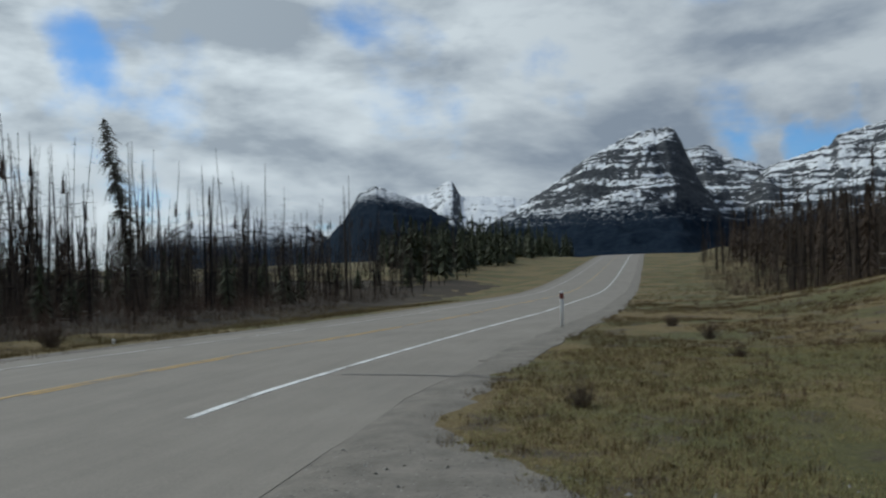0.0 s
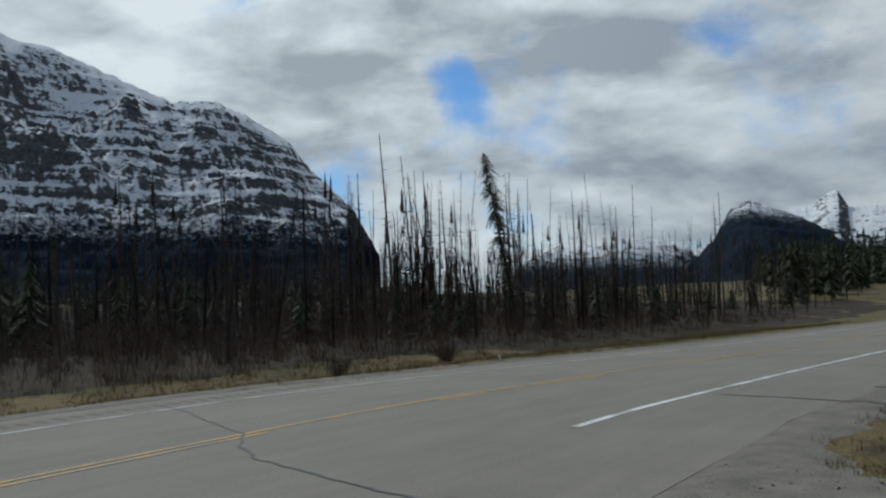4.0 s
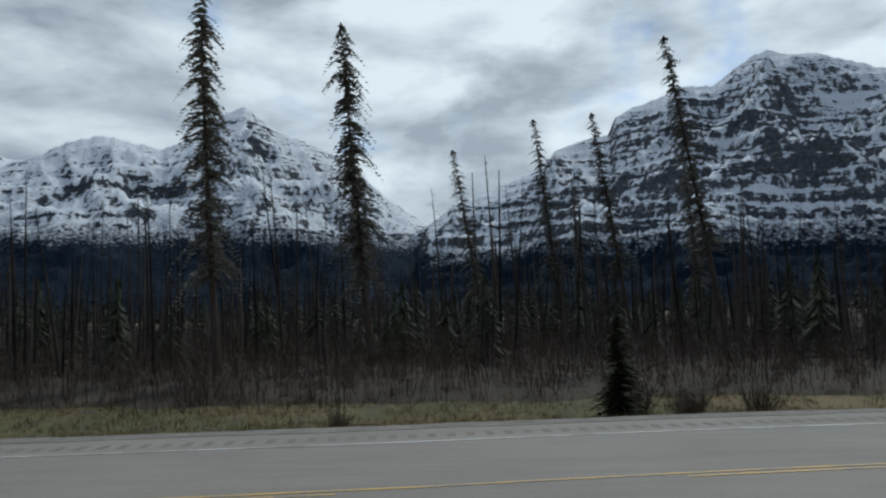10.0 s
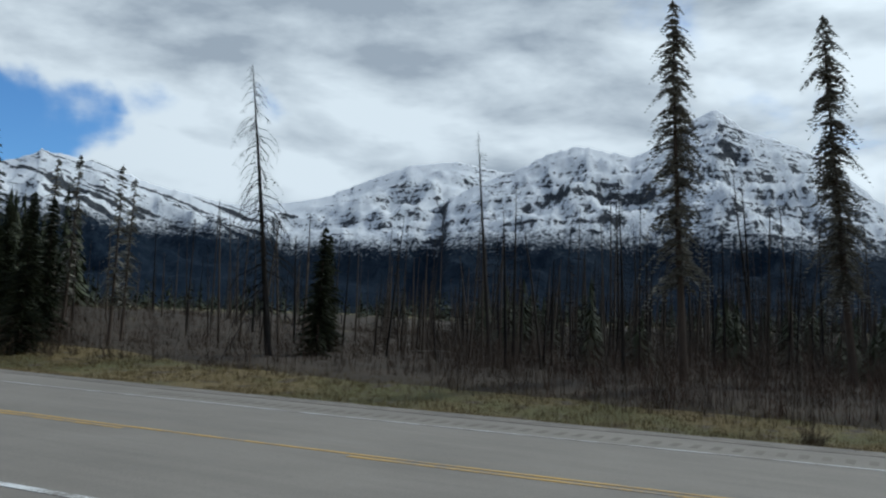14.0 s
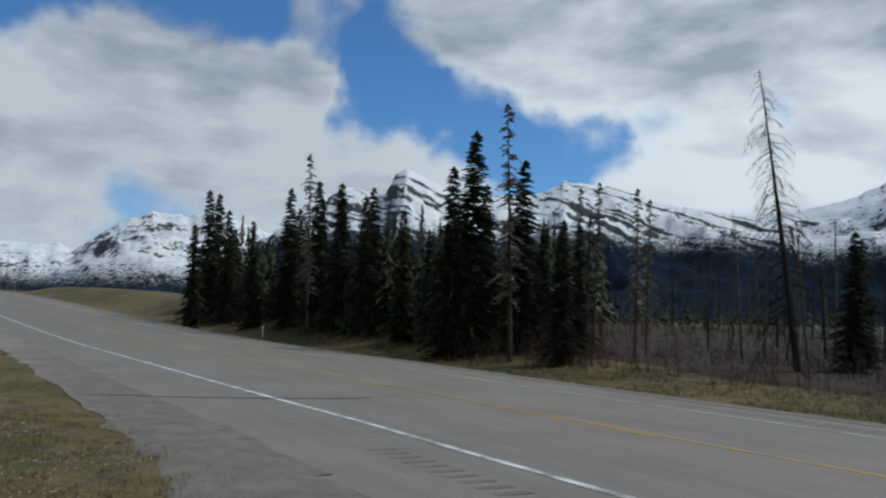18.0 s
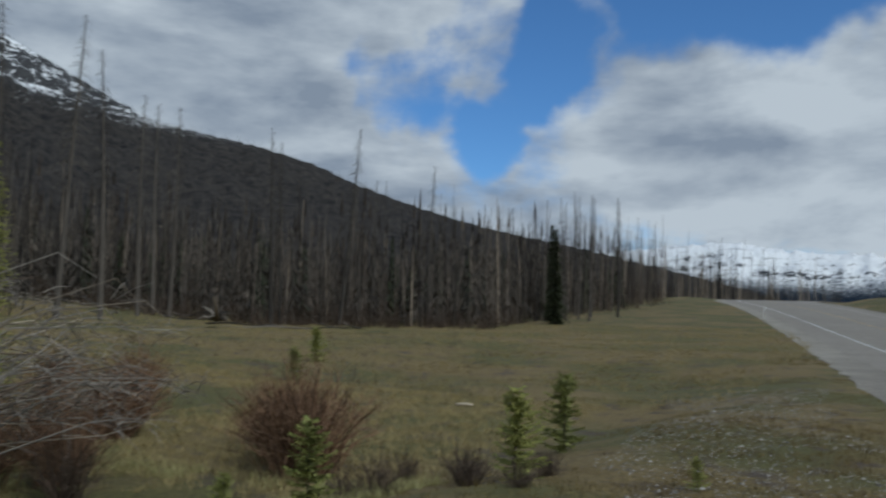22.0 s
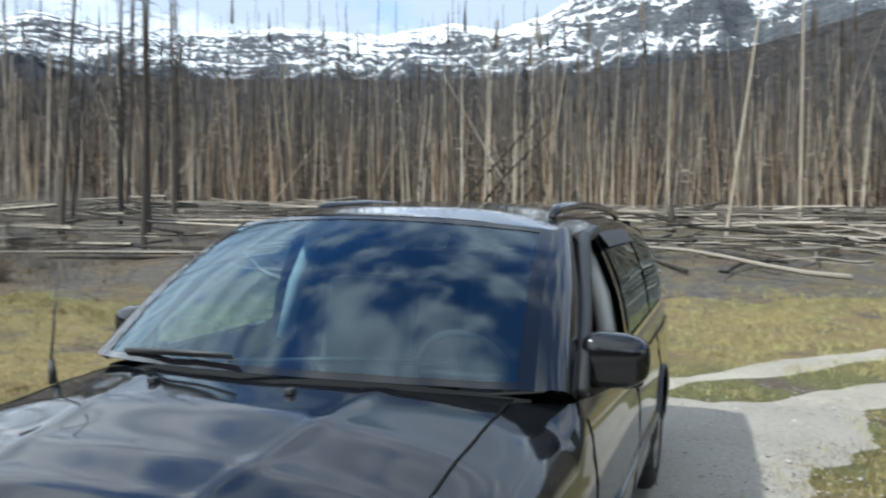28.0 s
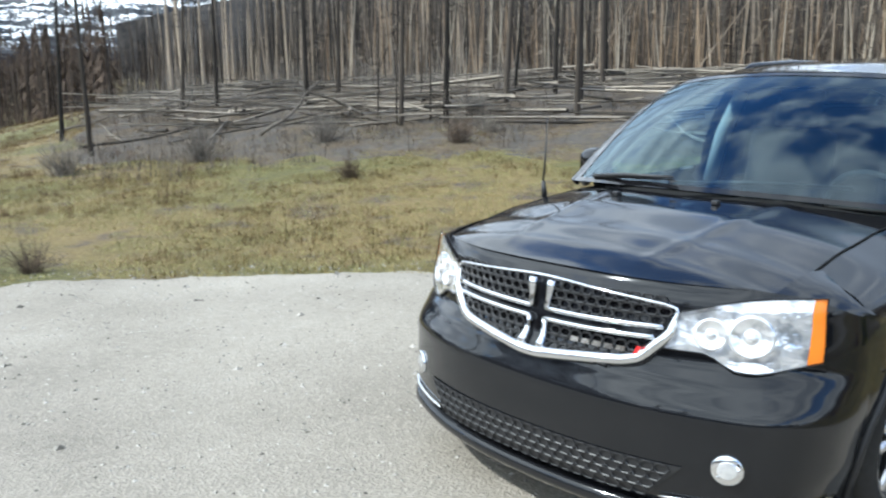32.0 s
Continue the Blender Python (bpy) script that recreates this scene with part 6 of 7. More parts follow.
def make_van():
    van = empty("minivan", "parked black minivan with a chrome crosshair grille on gravel", "van")
    hubs = ((-0.95, 0.36), (-4.03, 0.36))

    # sides: fender, doors and quarter in one pressing
    def side():
        g = Geo()

        def at(u, v):
            x = -0.543 - 4.597 * u
            top = curve_at(BELT, x)
            p = flank(x, 0.20 + (min(top, 1.0) - 0.20) * min(v / 0.78, 1.0))
            if v > 0.78:
                k = (v - 0.78) / 0.22
                f = smooth(-1.5, -1.25, x)
                edge_a, edge_b = upper(x, 0.0), Vector((x, 0.755, hood_z(x, 0.755) - 0.004))
                end = edge_a.lerp(edge_b, f)
                p0 = flank(x, min(top, 1.0) - 0.10 * f)
                p = p0.lerp(end, k) + Vector((0, 0.03 * math.sin(math.pi * k) * f, 0.010 * math.sin(math.pi * k) * f))
            else:
                f = smooth(-1.5, -1.25, x)
                p = flank(x, 0.20 + (min(top, 1.0) - 0.10 * f - 0.20) * v / 0.78)
            return p
        g.grid(at, 140, 30)
        wheel_cut(g, hubs, 0.40)
        return g
    both(van, "body_side", M_PAINT, side)

    def arch(which):
        g = Geo()
        for hx, hz in hubs[which:which + 1]:
            pts = []
            for i in range(25):
                a = radians(-22 + 224 * i / 24)
                x, z = hx + 0.405 * math.cos(a), max(0.19, hz + 0.405 * math.sin(a))
                pts.append(flank(x, z, 0.004))
            g.tube(pts, [0.013] * 25, 6)
            g.grid(lambda u, v, hx=hx, hz=hz: Vector((hx + 0.41 * math.cos(radians(-25 + 230 * u)), 0.60 + 0.34 * v, max(0.17, hz + 0.41 * math.sin(radians(-25 + 230 * u))))), 24, 3)
        return g
    for which in (0, 1):
        both(van, "wheel_arch", M_PLASTIC, lambda: arch(which), "black wheel arch liner")

    # nose
    g = Geo()
    def crown(y):
        """Height of the nose's upper edge."""
        w = abs(y)
        z = hood_z(-0.135 - bow(min(w, 0.755)), min(w, 0.755))
        return z - 0.075 - 0.075 * smooth(0.755, 0.94, w)
    g.grid(lambda u, v: (lambda y: front(y, 0.16 + (crown(y) - 0.155) * v))(-0.94 + 1.88 * u), 96, 44)
    g.put("front_bumper", M_PAINT, van, smooth=True)

    def cap():
        g = Geo()

        def at(u, v):
            y = 0.74 + 0.20 * u
            a = front(y, crown(y))
            b = Vector((-0.60, 0.755, hood_z(-0.60, 0.755) - 0.002)).lerp(flank(-0.60, 0.88), u) + Vector((0, 0.012, 0.012)) * math.sin(math.pi * u)
            return a.lerp(b, v) + Vector((0.0, 0.002, 0.012)) * math.sin(math.pi * v)
        g.grid(at, 12, 8)
        return g
    both(van, "fender_cap", M_PAINT, cap)

    g = Geo()
    g.grid(lambda u, v: (lambda y: Vector((lambda x0, x1: (x0 + (x1 - x0) * v, y, hood_z(x0 + (x1 - x0) * v, y)))(-0.135 - bow(y), -1.0 - 0.30 * (y / 0.75) ** 2)))(-0.752 + 1.504 * u), 170, 44)
    g.put("hood", M_PAINT, van, "black hood with two raised creases", True)
    for sgn in (-1, 1):
        g = Geo()
        pts = [Vector((x, sgn * 0.755, hood_z(x, 0.755) - 0.001)) for x in [-0.36 - 0.95 * i / 16 for i in range(17)]]
        g.tube(pts, [0.0045] * 17, 4)
        g.put("hood_gap", M_SEAM, van)
    # cowl below the windscreen
    g = Geo()
    g.grid(lambda u, v: (lambda y: Vector((-0.98 - 0.30 * (y / 0.75) ** 2 - 0.16 * v, y, hood_z(-1.0, y) - 0.015 - 0.02 * math.sin(math.pi * v) + 0.012 * v)))(-0.78 + 1.56 * u), 40, 4)
    g.put("cowl", M_PLASTIC, van, smooth=True)

    # windscreen, pillars, roof
    def screen(u, v, off=0.0):
        y0, y1 = 0.825 * (2 * u - 1), 0.71 * (2 * u - 1)
        a = Vector((-1.01 - 0.30 * (y0 / 0.825) ** 2, y0, 1.165 - 0.045 * (y0 / 0.825) ** 2))
        b = Vector((-1.80 - 0.28 * (y1 / 0.71) ** 2, y1, 1.664 - 0.05 * (y1 / 0.71) ** 2))
        p = a.lerp(b, v) + Vector((0.25, 0, 0.55)).normalized() * (0.045 * math.sin(math.pi * v) + off)
        return p
    g = Geo()
    g.grid(screen, 40, 24)
    ws = g.put("windscreen", M_SCREEN, van, "tinted windscreen reflecting clouds", True)
    ws.visible_shadow = False
    g = Geo()
    for band in ((0.0, 0.03, 0, 1), (0.97, 1.0, 0, 1), (0, 1, 0.955, 1.0), (0, 1, 0.0, 0.03)):
        g.grid(lambda u, v, b=band: screen(b[0] + (b[1] - b[0]) * u, b[2] + (b[3] - b[2]) * v, 0.003), 16, 16)
    g.put("windscreen_border", M_GLOSSBLACK, van, smooth=True)

    def pillar():
        g = Geo()
        def at(u, v):
            a = screen(1.0, v)
            b = Vector((-1.46, 0.925, 1.075)).lerp(Vector((-2.30, 0.745, 1.59)), v) + Vector((0, 0.02 * math.sin(math.pi * v), 0.03 * math.sin(math.pi * v)))
            return a.lerp(b, u) + Vector((0.3, 0.5, 0.4)) * 0.05 * math.sin(math.pi * u)
        g.grid(at, 6, 24)
        return g
    both(van, "windscreen_pillar", M_PAINT, pillar)
    g = Geo()

    def roof(u, v):
        y = 0.745 * (2 * u - 1)
        x0 = -1.79 - 0.33 * (abs(y) / 0.71) ** 2
        x = x0 + (-5.05 - x0) * v
        return Vector((x, y, roof_z(x, y)))
    g.grid(roof, 32, 50)
    g.put("roof", M_PAINT, van, smooth=True)

    def upper_side():
        g = Geo()
        g.grid(lambda u, v: upper(-2.70 - 2.36 * u, v), 40, 12)
        g.grid(lambda u, v: upper(-2.30 - 0.42 * u, 0.90 + 0.10 * v), 6, 2)
        g.grid(lambda u, v: (lambda x: upper(x, 1.0).lerp(Vector((x, 0.745 * (0.55 + 0.45 * curve_at(PLAN, x)) - 0.03, roof_z(x, 0.735))), v))(-2.24 - 2.82 * u), 40, 2)
        return g
    both(van, "upper_side", M_PAINT, upper_side)

    def pane(x0, x1, lean0, lean1, v0=0.05, v1=0.90):
        def make():
            g = Geo()
            g.grid(lambda u, v: upper(x0 + lean0 * v + (x1 + lean1 * v - x0 - lean0 * v) * u, v0 + (v1 - v0) * v, 0.006), 12, 8)
            return g
        return make
    both(van, "sliding_door_window", M_TINT, pane(-2.80, -3.70, 0.0, 0.0), "dark tinted side window")
    both(van, "quarter_window", M_TINT, pane(-3.80, -4.86, 0.0, 0.10), "dark tinted rear quarter window")

    def visor(x0, x1):
        def make():
            g = Geo()
            g.grid(lambda u, v: upper(x0 + (x1 - x0) * u, 0.80 + 0.14 * v, 0.028 - 0.016 * v), 14, 3)
            return g
        return make
    both(van, "window_visor", M_PLASTIC, visor(-2.78, -3.72), "smoked rain visor above a window")

    def door_frame():
        g = Geo()
        pts = [Vector((-1.52, 0.93, 1.085)), Vector((-1.87, 0.875, 1.31)), Vector((-2.20, 0.81, 1.51)), Vector((-2.36, 0.782, 1.58)), Vector((-2.70, 0.772, 1.607))]
        g.tube(pts, [0.028, 0.03, 0.032, 0.03, 0.028], 6)
        return g
    both(van, "door_frame", M_PLASTIC, door_frame, "smoked visor along the open front window")

    def belt_trim():
        return strip(lambda t: upper(-1.62 - 3.3 * t, 0.0) + Vector((0, 0.012, 0.005)), 30, 0.022, Vector((0, 0.1, 1)))
    both(van, "belt_trim", M_CHROME, belt_trim, "thin bright belt line", False)

    # rear end and floor
    g = Geo()

    def tail(u, v):
        y = 2 * u - 1
        z = 0.25 + 1.40 * v
        half = curve_at(FLANK, min(z, 1.1)) * 0.93 if z < 1.1 else 0.87 - 0.22 * (z - 1.1) / 0.55
        x = -5.14 + 0.10 * abs(y) ** 3 + 0.09 * max(0, v - 0.55) / 0.45
        return Vector((x, y * half, z))
    g.grid(tail, 24, 24)
    g.put("tailgate", M_PAINT, van, smooth=True)
    g = Geo()
    g.box((-2.55, 0, 0.235), (4.7, 1.62, 0.06))
    g.put("underbody", M_PLASTIC, van)
    for sgn in (1, -1):
        g = Geo()
        pts = [Vector((x, sgn * 0.60, roof_z(x, 0.60) + d)) for x, d in ((-2.55, 0.0), (-2.68, 0.035), (-3.2, 0.05), (-3.9, 0.05), (-4.5, 0.04), (-4.66, 0.0))]
        g.tube(pts, [0.016, 0.024, 0.02, 0.02, 0.024, 0.016], 8)
        g.put("roof_rail", M_GLOSSBLACK, van, "low black roof rail", True)

    # seams, handles, mouldings
    def seams():
        g = Geo()
        for x in (-1.52, -2.72, -3.86):
            g.tube([flank(x, z, 0.001) for z in (0.27, 0.4, 0.6, 0.8, 0.95, 1.0)], [0.004] * 6, 4)
        g.tube([flank(-0.62 - 0.10 * i, 0.70 + 0.0 * i, 0.0) for i in range(2)], [0.003] * 2, 4)
        g.tube([flank(x, 0.245, 0.002) for x in (-1.42, -2.0, -2.7, -3.5)], [0.004] * 4, 4)
        return g
    both(van, "door_gap", M_SEAM, seams)

    def rail_slot():
        g = Geo()
        g.tube([flank(x, 0.985, 0.002) for x in (-3.0, -3.5, -4.0, -4.5, -4.85)], [0.007] * 5, 5)
        return g
    both(van, "sliding_door_rail", M_SEAM, rail_slot)

    def handle(x):
        def make():
            g = Geo()
            p = [flank(x, 0.93, 0.004), flank(x - 0.03, 0.935, 0.032), flank(x - 0.15, 0.94, 0.032), flank(x - 0.18, 0.94, 0.004)]
            g.tube(p, [0.012, 0.014, 0.014, 0.012], 8)
            return g
        return make
    both(van, "door_handle", M_GLOSSBLACK, handle(-2.50), "gloss black door handle")
    both(van, "door_handle", M_GLOSSBLACK, handle(-2.78), "gloss black door handle")

    def moulding():
        g = Geo()
        g.tube([flank(x, 0.585, 0.006) for x in (-1.60, -2.1, -2.7, -3.2, -3.55)], [0.012, 0.016, 0.016, 0.016, 0.012], 6)
        return g
    both(van, "side_moulding", M_PAINT, moulding)
    g = Geo()
    g.box((-1.26, 0.94, 0.865), (0.15, 0.014, 0.02), Matrix.Rotation(radians(12), 4, "Y"), 0.004)
    g.put("fender_badge", M_SILVER, van, "small silver fender badge")
    # mirrors
    def mirror_shell():
        g = Geo()
        bm = bmesh.new()
        bmesh.ops.create_uvsphere(bm, u_segments=28, v_segments=18, radius=1)
        for v in bm.verts:
            c = v.co
            c.x, c.y, c.z = [math.copysign(abs(k) ** 0.62, k) for k in c]
            c.x *= 0.075 if c.x > 0 else 0.035
            c.y *= 0.118
            c.z *= 0.098 * (1 - 0.12 * c.y / 0.118)
            c += Vector((-1.745 - 0.25 * c.y, 1.01, 1.165))
        bm.verts.index_update()
        g.v, g.f = [v.co.copy() for v in bm.verts], [tuple(v.index for v in f.verts) for f in bm.faces]
        bm.free()
        return g
    both(van, "mirror_housing", M_GLOSSBLACK, mirror_shell, "glossy black door mirror")

    def mirror_arm():
        g = Geo()
        g.tube([Vector((-1.745, 0.88, 1.07)), Vector((-1.745, 0.93, 1.065)), Vector((-1.745, 0.98, 1.085))], [0.045, 0.035, 0.028], 8)
        return g
    both(van, "mirror_arm", M_PLASTIC, mirror_arm)

    # wipers, nozzles, aerial
    for pts in ([(-1.20, -0.10, 1.135), (-1.28, 0.25, 1.155), (-1.42, 0.58, 1.15)], [(-1.35, -0.62, 1.115), (-1.22, -0.36, 1.15), (-1.16, -0.06, 1.165)]):
        g = Geo()
        q = [Vector(p) + Vector((0.15, 0, 0.055)) for p in pts]
        g.tube(q, [0.010, 0.009, 0.005], 6)
        g.tube([p + Vector((-0.012, 0, -0.012)) for p in q], [0.005, 0.006, 0.004], 5)
        g.put("wiper", M_PLASTIC, van, "black windscreen wiper", True)
    for y in (0.19, -0.29):
        g = Geo()
        g.box((-0.93, y, hood_z(-0.93, y) + 0.008), (0.035, 0.026, 0.018), None, 0.005)
        g.put("washer_nozzle", M_PLASTIC, van)
    g = Geo()
    g.tube([Vector((-1.10, -0.85, 1.05)), Vector((-1.10, -0.86, 1.135))], [0.016, 0.010], 8)
    g.tube([Vector((-1.10, -0.86, 1.135)), Vector((-1.12, -0.865, 1.26)), Vector((-1.15, -0.88, 1.47))], [0.0055, 0.005, 0.003], 6)
    g.put("aerial", M_PLASTIC, van, "thin black whip aerial", True)

    # grille
    def grille_edge(t):
        """The outline of the grille, t from 0 to 1 all the way round."""
        pts = [(-0.50, 0.835), (0, 0.865), (0.50, 0.835), (0.485, 0.74), (0.39, 0.638), (0, 0.597), (-0.39, 0.638), (-0.485, 0.74)]
        for _ in range(2):
            pts = [q for a, b in zip(pts, pts[1:] + pts[:1]) for q in ((a[0] * 0.9 + b[0] * 0.1, a[1] * 0.9 + b[1] * 0.1), (a[0] * 0.1 + b[0] * 0.9, a[1] * 0.1 + b[1] * 0.9))]
        k = t * len(pts)
        i, f = int(k) % len(pts), k - int(k)
        a, b = pts[i], pts[(i + 1) % len(pts)]
        return a[0] + (b[0] - a[0]) * f, a[1] + (b[1] - a[1]) * f

    def half_width(z):
        return curve_at([(0.60, 0.30), (0.632, 0.36), (0.74, 0.47), (0.835, 0.50), (0.865, 0.42)], z)
    g = Geo()
    g.grid(lambda u, v: (lambda z: front((2 * u - 1) * half_width(z), z, 0.006))(0.605 + 0.252 * v), 40, 12)
    grille = g.put("grille", M_GLOSSBLACK, van, "black honeycomb grille", True)
    g = Geo()
    for row in range(8):
        z = 0.625 + 0.031 * row
        for k in range(-12, 13):
            y = (k + (row % 2) * 0.5) * 0.042
            if abs(y) > half_width(z) - 0.03 or abs(y) < 0.05 or abs(z - 0.735) < 0.022:
                continue
            ring = [front(y + 0.023 * math.cos(a), z + 0.0165 * math.sin(a), 0.013) for a in [math.pi / 3 * q for q in range(7)]]
            g.tube(ring, [0.0042] * 7, 4, cap=False)
    tagged(g.put("honeycomb", M_PLASTIC, grille), kind="stuff")
    g = Geo()
    pts = [front(*grille_edge(i / 96), 0.012) for i in range(97)]
    g.tube(pts, [0.006 + 0.016 * smooth(0.84, 0.72, p.z - 0.06) for p in pts], 8, cap=False)
    g.put("grille_surround", M_CHROME, grille, "bright chrome surround", True)
    for z0 in (0.752, 0.716):
        for sgn in (1, -1):
            g = Geo()
            w = half_width(z0) - 0.01
            g.tube([front(sgn * (0.035 + (w - 0.035) * i / 10), z0 + 0.010 * (i / 10) ** 2, 0.018) for i in range(11)], [0.0105] * 11, 6)
            g.put("crossbar", M_CHROME, grille, "", True)
    for sgn in (1, -1):
        for z0, z1 in ((0.752, 0.850), (0.716, 0.612)):
            g = Geo()
            g.tube([front(sgn * (0.035 + 0.008 * i / 6), z0 + (z1 - z0) * i / 6, 0.018) for i in range(7)], [0.0105, 0.011, 0.012, 0.014, 0.016, 0.018, 0.019], 6)
            g.put("upright_bar", M_CHROME, grille, "", True)
    g = Geo()
    for k in range(5):
        a = 0.16 + 0.042 * k
        g.quad(front(a, 0.668, 0.03), front(a + 0.03, 0.668, 0.03), front(a + 0.032, 0.684, 0.03), front(a + 0.002, 0.684, 0.03))
    g.put("badge_letters", M_CHROME, grille, "row of small bright bars")
    for k in range(2):
        g = Geo()
        a = 0.385 + 0.022 * k
        g.quad(front(a, 0.662, 0.031), front(a + 0.014, 0.662, 0.031), front(a + 0.026, 0.692, 0.031), front(a + 0.012, 0.692, 0.031))
        g.put("badge_stripe", M_RED, grille, "red slanted stripe")
    # lower intake and lip
    g = Geo()
    g.grid(lambda u, v: (lambda z: front((2 * u - 1) * (0.60 - 1.3 * (0.37 - z)), z, 0.004))(0.278 + 0.085 * v), 40, 8)
    intake = g.put("lower_intake", M_PLASTIC, van, "black mesh lower intake", True)
    g = Geo()
    for row in range(4):
        z = 0.288 + 0.021 * row
        for k in range(-14, 15):
            y = (k + (row % 2) * 0.5) * 0.046
            if abs(y) > 0.57 - 1.3 * (0.37 - z):
                continue
            ring = [front(y + 0.025 * math.cos(a), z + 0.0115 * math.sin(a), 0.008) for a in [math.pi / 3 * q for q in range(7)]]
            g.tube(ring, [0.0038] * 7, 4, cap=False)
    tagged(g.put("honeycomb", M_PLASTIC, intake), kind="stuff")
    g = Geo()
    g.tube([front(-0.93 + 1.86 * i / 48, 0.225 + 0.04 * (abs(-0.93 + 1.86 * i / 48) / 0.93) ** 3, 0.022) for i in range(49)], [0.012] + [0.034] * 47 + [0.012], 10)
    g.put("bumper_lip", M_PAINT, van, "glossy lower bumper lip", True)
    for sgn in (1, -1):
        g = Geo()
        g.tube([front(sgn * (0.52 + 0.38 * i / 8), 0.285 + 0.012 * i / 8, 0.008) for i in range(9)], [0.004] + [0.008] * 7 + [0.004], 6)
        g.put("bumper_strip", M_CHROME, van, "thin chrome bumper strip", True)
        # fog lamp
        c = front(sgn * 0.715, 0.375, 0.006)
        n = (front(sgn * 0.715, 0.375, 0.05) - c).normalized()
        g = Geo()
        g.tube([c - n * 0.02, c + n * 0.002, c + n * 0.006, c + n * 0.004], [0.048, 0.050, 0.046, 0.036], 20)
        fog = g.put("fog_lamp", M_CHROME, van, "round fog lamp in a chrome ring", True)
        g = Geo()
        g.tube([c + n * 0.003, c + n * 0.007], [0.038, 0.026], 20)
        g.put("lens", M_LAMP, fog, "", True)

        # headlamp
        def lamp_z(y, top):
            k = (abs(y) - 0.50) / 0.325
            hi = 0.815 + 0.07 * k + 0.012 * math.sin(math.pi * k)
            lo = 0.695 - 0.055 * smooth(0.25, 0.6, k) + 0.05 * smooth(0.75, 1.0, k)
            return hi if top else lo

        def lamp(u, v, off, u0=0.0, u1=1.0):
            y = 0.50 + 0.325 * (u0 + (u1 - u0) * u) - 0.035 * (1 - v) * (1 - (u0 + (u1 - u0) * u)) + 0.0
            return front(sgn * y, lamp_z(y, False) + (lamp_z(y, True) - lamp_z(y, False)) * v, off)
        g = Geo()
        g.grid(lambda u, v: lamp(u, v, 0.006, 0.0, 0.94), 24, 10)
        head = g.put("headlamp", M_LAMP, van, "clear headlamp with round reflectors and an amber corner", True)
        g = Geo()
        g.grid(lambda u, v: lamp(u, v, 0.008, 0.94, 1.0), 8, 10)
        g.put("amber_lens", M_AMBER, head, "amber turn signal corner", True)
        for y, z, r in ((0.705, 0.757, 0.064), (0.600, 0.756, 0.048)):
            c = front(sgn * y, z, 0.004)
            n = (front(sgn * y, z, 0.05) - c).normalized()
            e1 = n.orthogonal().normalized()
            e2 = n.cross(e1)
            cup = [(1.12, 0.0), (1.06, 0.016), (0.98, 0.019), (0.92, 0.017), (0.7, 0.009), (0.45, 0.005), (0.24, 0.004), (0.22, 0.012), (0.15, 0.017), (0.01, 0.018)]
            g = Geo()
            g.grid(lambda u, v: (lambda q: c + n * q[1] + (e1 * math.cos(2 * math.pi * u) + e2 * math.sin(2 * math.pi * u)) * (r * q[0]))(cup[int(round(v * 9))]), 28, 9)
            g.put("reflector", M_LAMP, head, "round chrome reflector", True)
        g = Geo()
        ring = [lamp(i / 12, 0, 0.012) for i in range(13)] + [lamp(1, i / 6, 0.012) for i in range(7)] + [lamp(1 - i / 12, 1, 0.012) for i in range(13)] + [lamp(0, 1 - i / 6, 0.012) for i in range(7)]
        g.tube(ring, [0.003] * len(ring), 5, cap=False)
        g.put("lamp_rim", M_GLOSSBLACK, head, "", True)

    # wheels
    def wheel(hx, sgn):
        hub = Vector((hx, sgn * 0.845, 0.36))
        out = Vector((0, sgn, 0))

        def ring(table, n=44):
            g = Geo()
            rows = []
            for off, r in table:
                rows.append(len(g.v))
                for k in range(n):
                    a = 2 * math.pi * k / n
                    g.v.append(hub + out * off + Vector((math.cos(a) * r, 0, math.sin(a) * r)))
            for p, q in zip(rows, rows[1:]):
                for k in range(n):
                    f = (p + k, p + (k + 1) % n, q + (k + 1) % n, q + k)
                    g.f.append(f if sgn > 0 else tuple(reversed(f)))
            return g
        w = ring([(-0.115, 0.23), (-0.115, 0.31), (-0.09, 0.345), (-0.05, 0.355), (0.05, 0.355), (0.085, 0.345), (0.112, 0.315), (0.118, 0.27), (0.105, 0.235), (0.09, 0.226)]).put(
            "wheel", M_RUBBER, van, "alloy wheel with a black tyre", True)
        ring([(0.092, 0.228), (0.098, 0.222), (0.088, 0.212), (0.02, 0.205), (-0.04, 0.20), (-0.04, 0.02)]).put("rim", M_RIM, w, "dark alloy rim", True)
        ring([(0.090, 0.231), (0.104, 0.226), (0.098, 0.213)]).put("rim_edge", M_SILVER, w, "", True)
        for k in range(5):
            a = radians(90 + 72 * k)
            for d in (-0.20, 0.20):
                g = Geo()
                p0 = hub + out * 0.072 + Vector((math.cos(a) * 0.05, 0, math.sin(a) * 0.05))
                p1 = hub + out * 0.088 + Vector((math.cos(a + d) * 0.215, 0, math.sin(a + d) * 0.215))
                g.tube([p0, p0.lerp(p1, 0.5) + out * 0.008, p1], [0.023, 0.018, 0.024], 6)
                g.put("spoke", M_SILVER, w, "machined silver spoke", True)
        g = Geo()
        g.tube([hub + out * 0.04, hub + out * 0.085, hub + out * 0.092], [0.062, 0.05, 0.03], 16)
        g.put("hub_cap", M_RIM, w, "", True)
        for k in range(5):
            a = radians(54 + 72 * k)
            p = hub + Vector((math.cos(a) * 0.055, 0, math.sin(a) * 0.055))
            g = Geo()
            g.tube([p + out * 0.05, p + out * 0.082], [0.011, 0.010], 6)
            g.put("wheel_nut", M_CHROME, w)
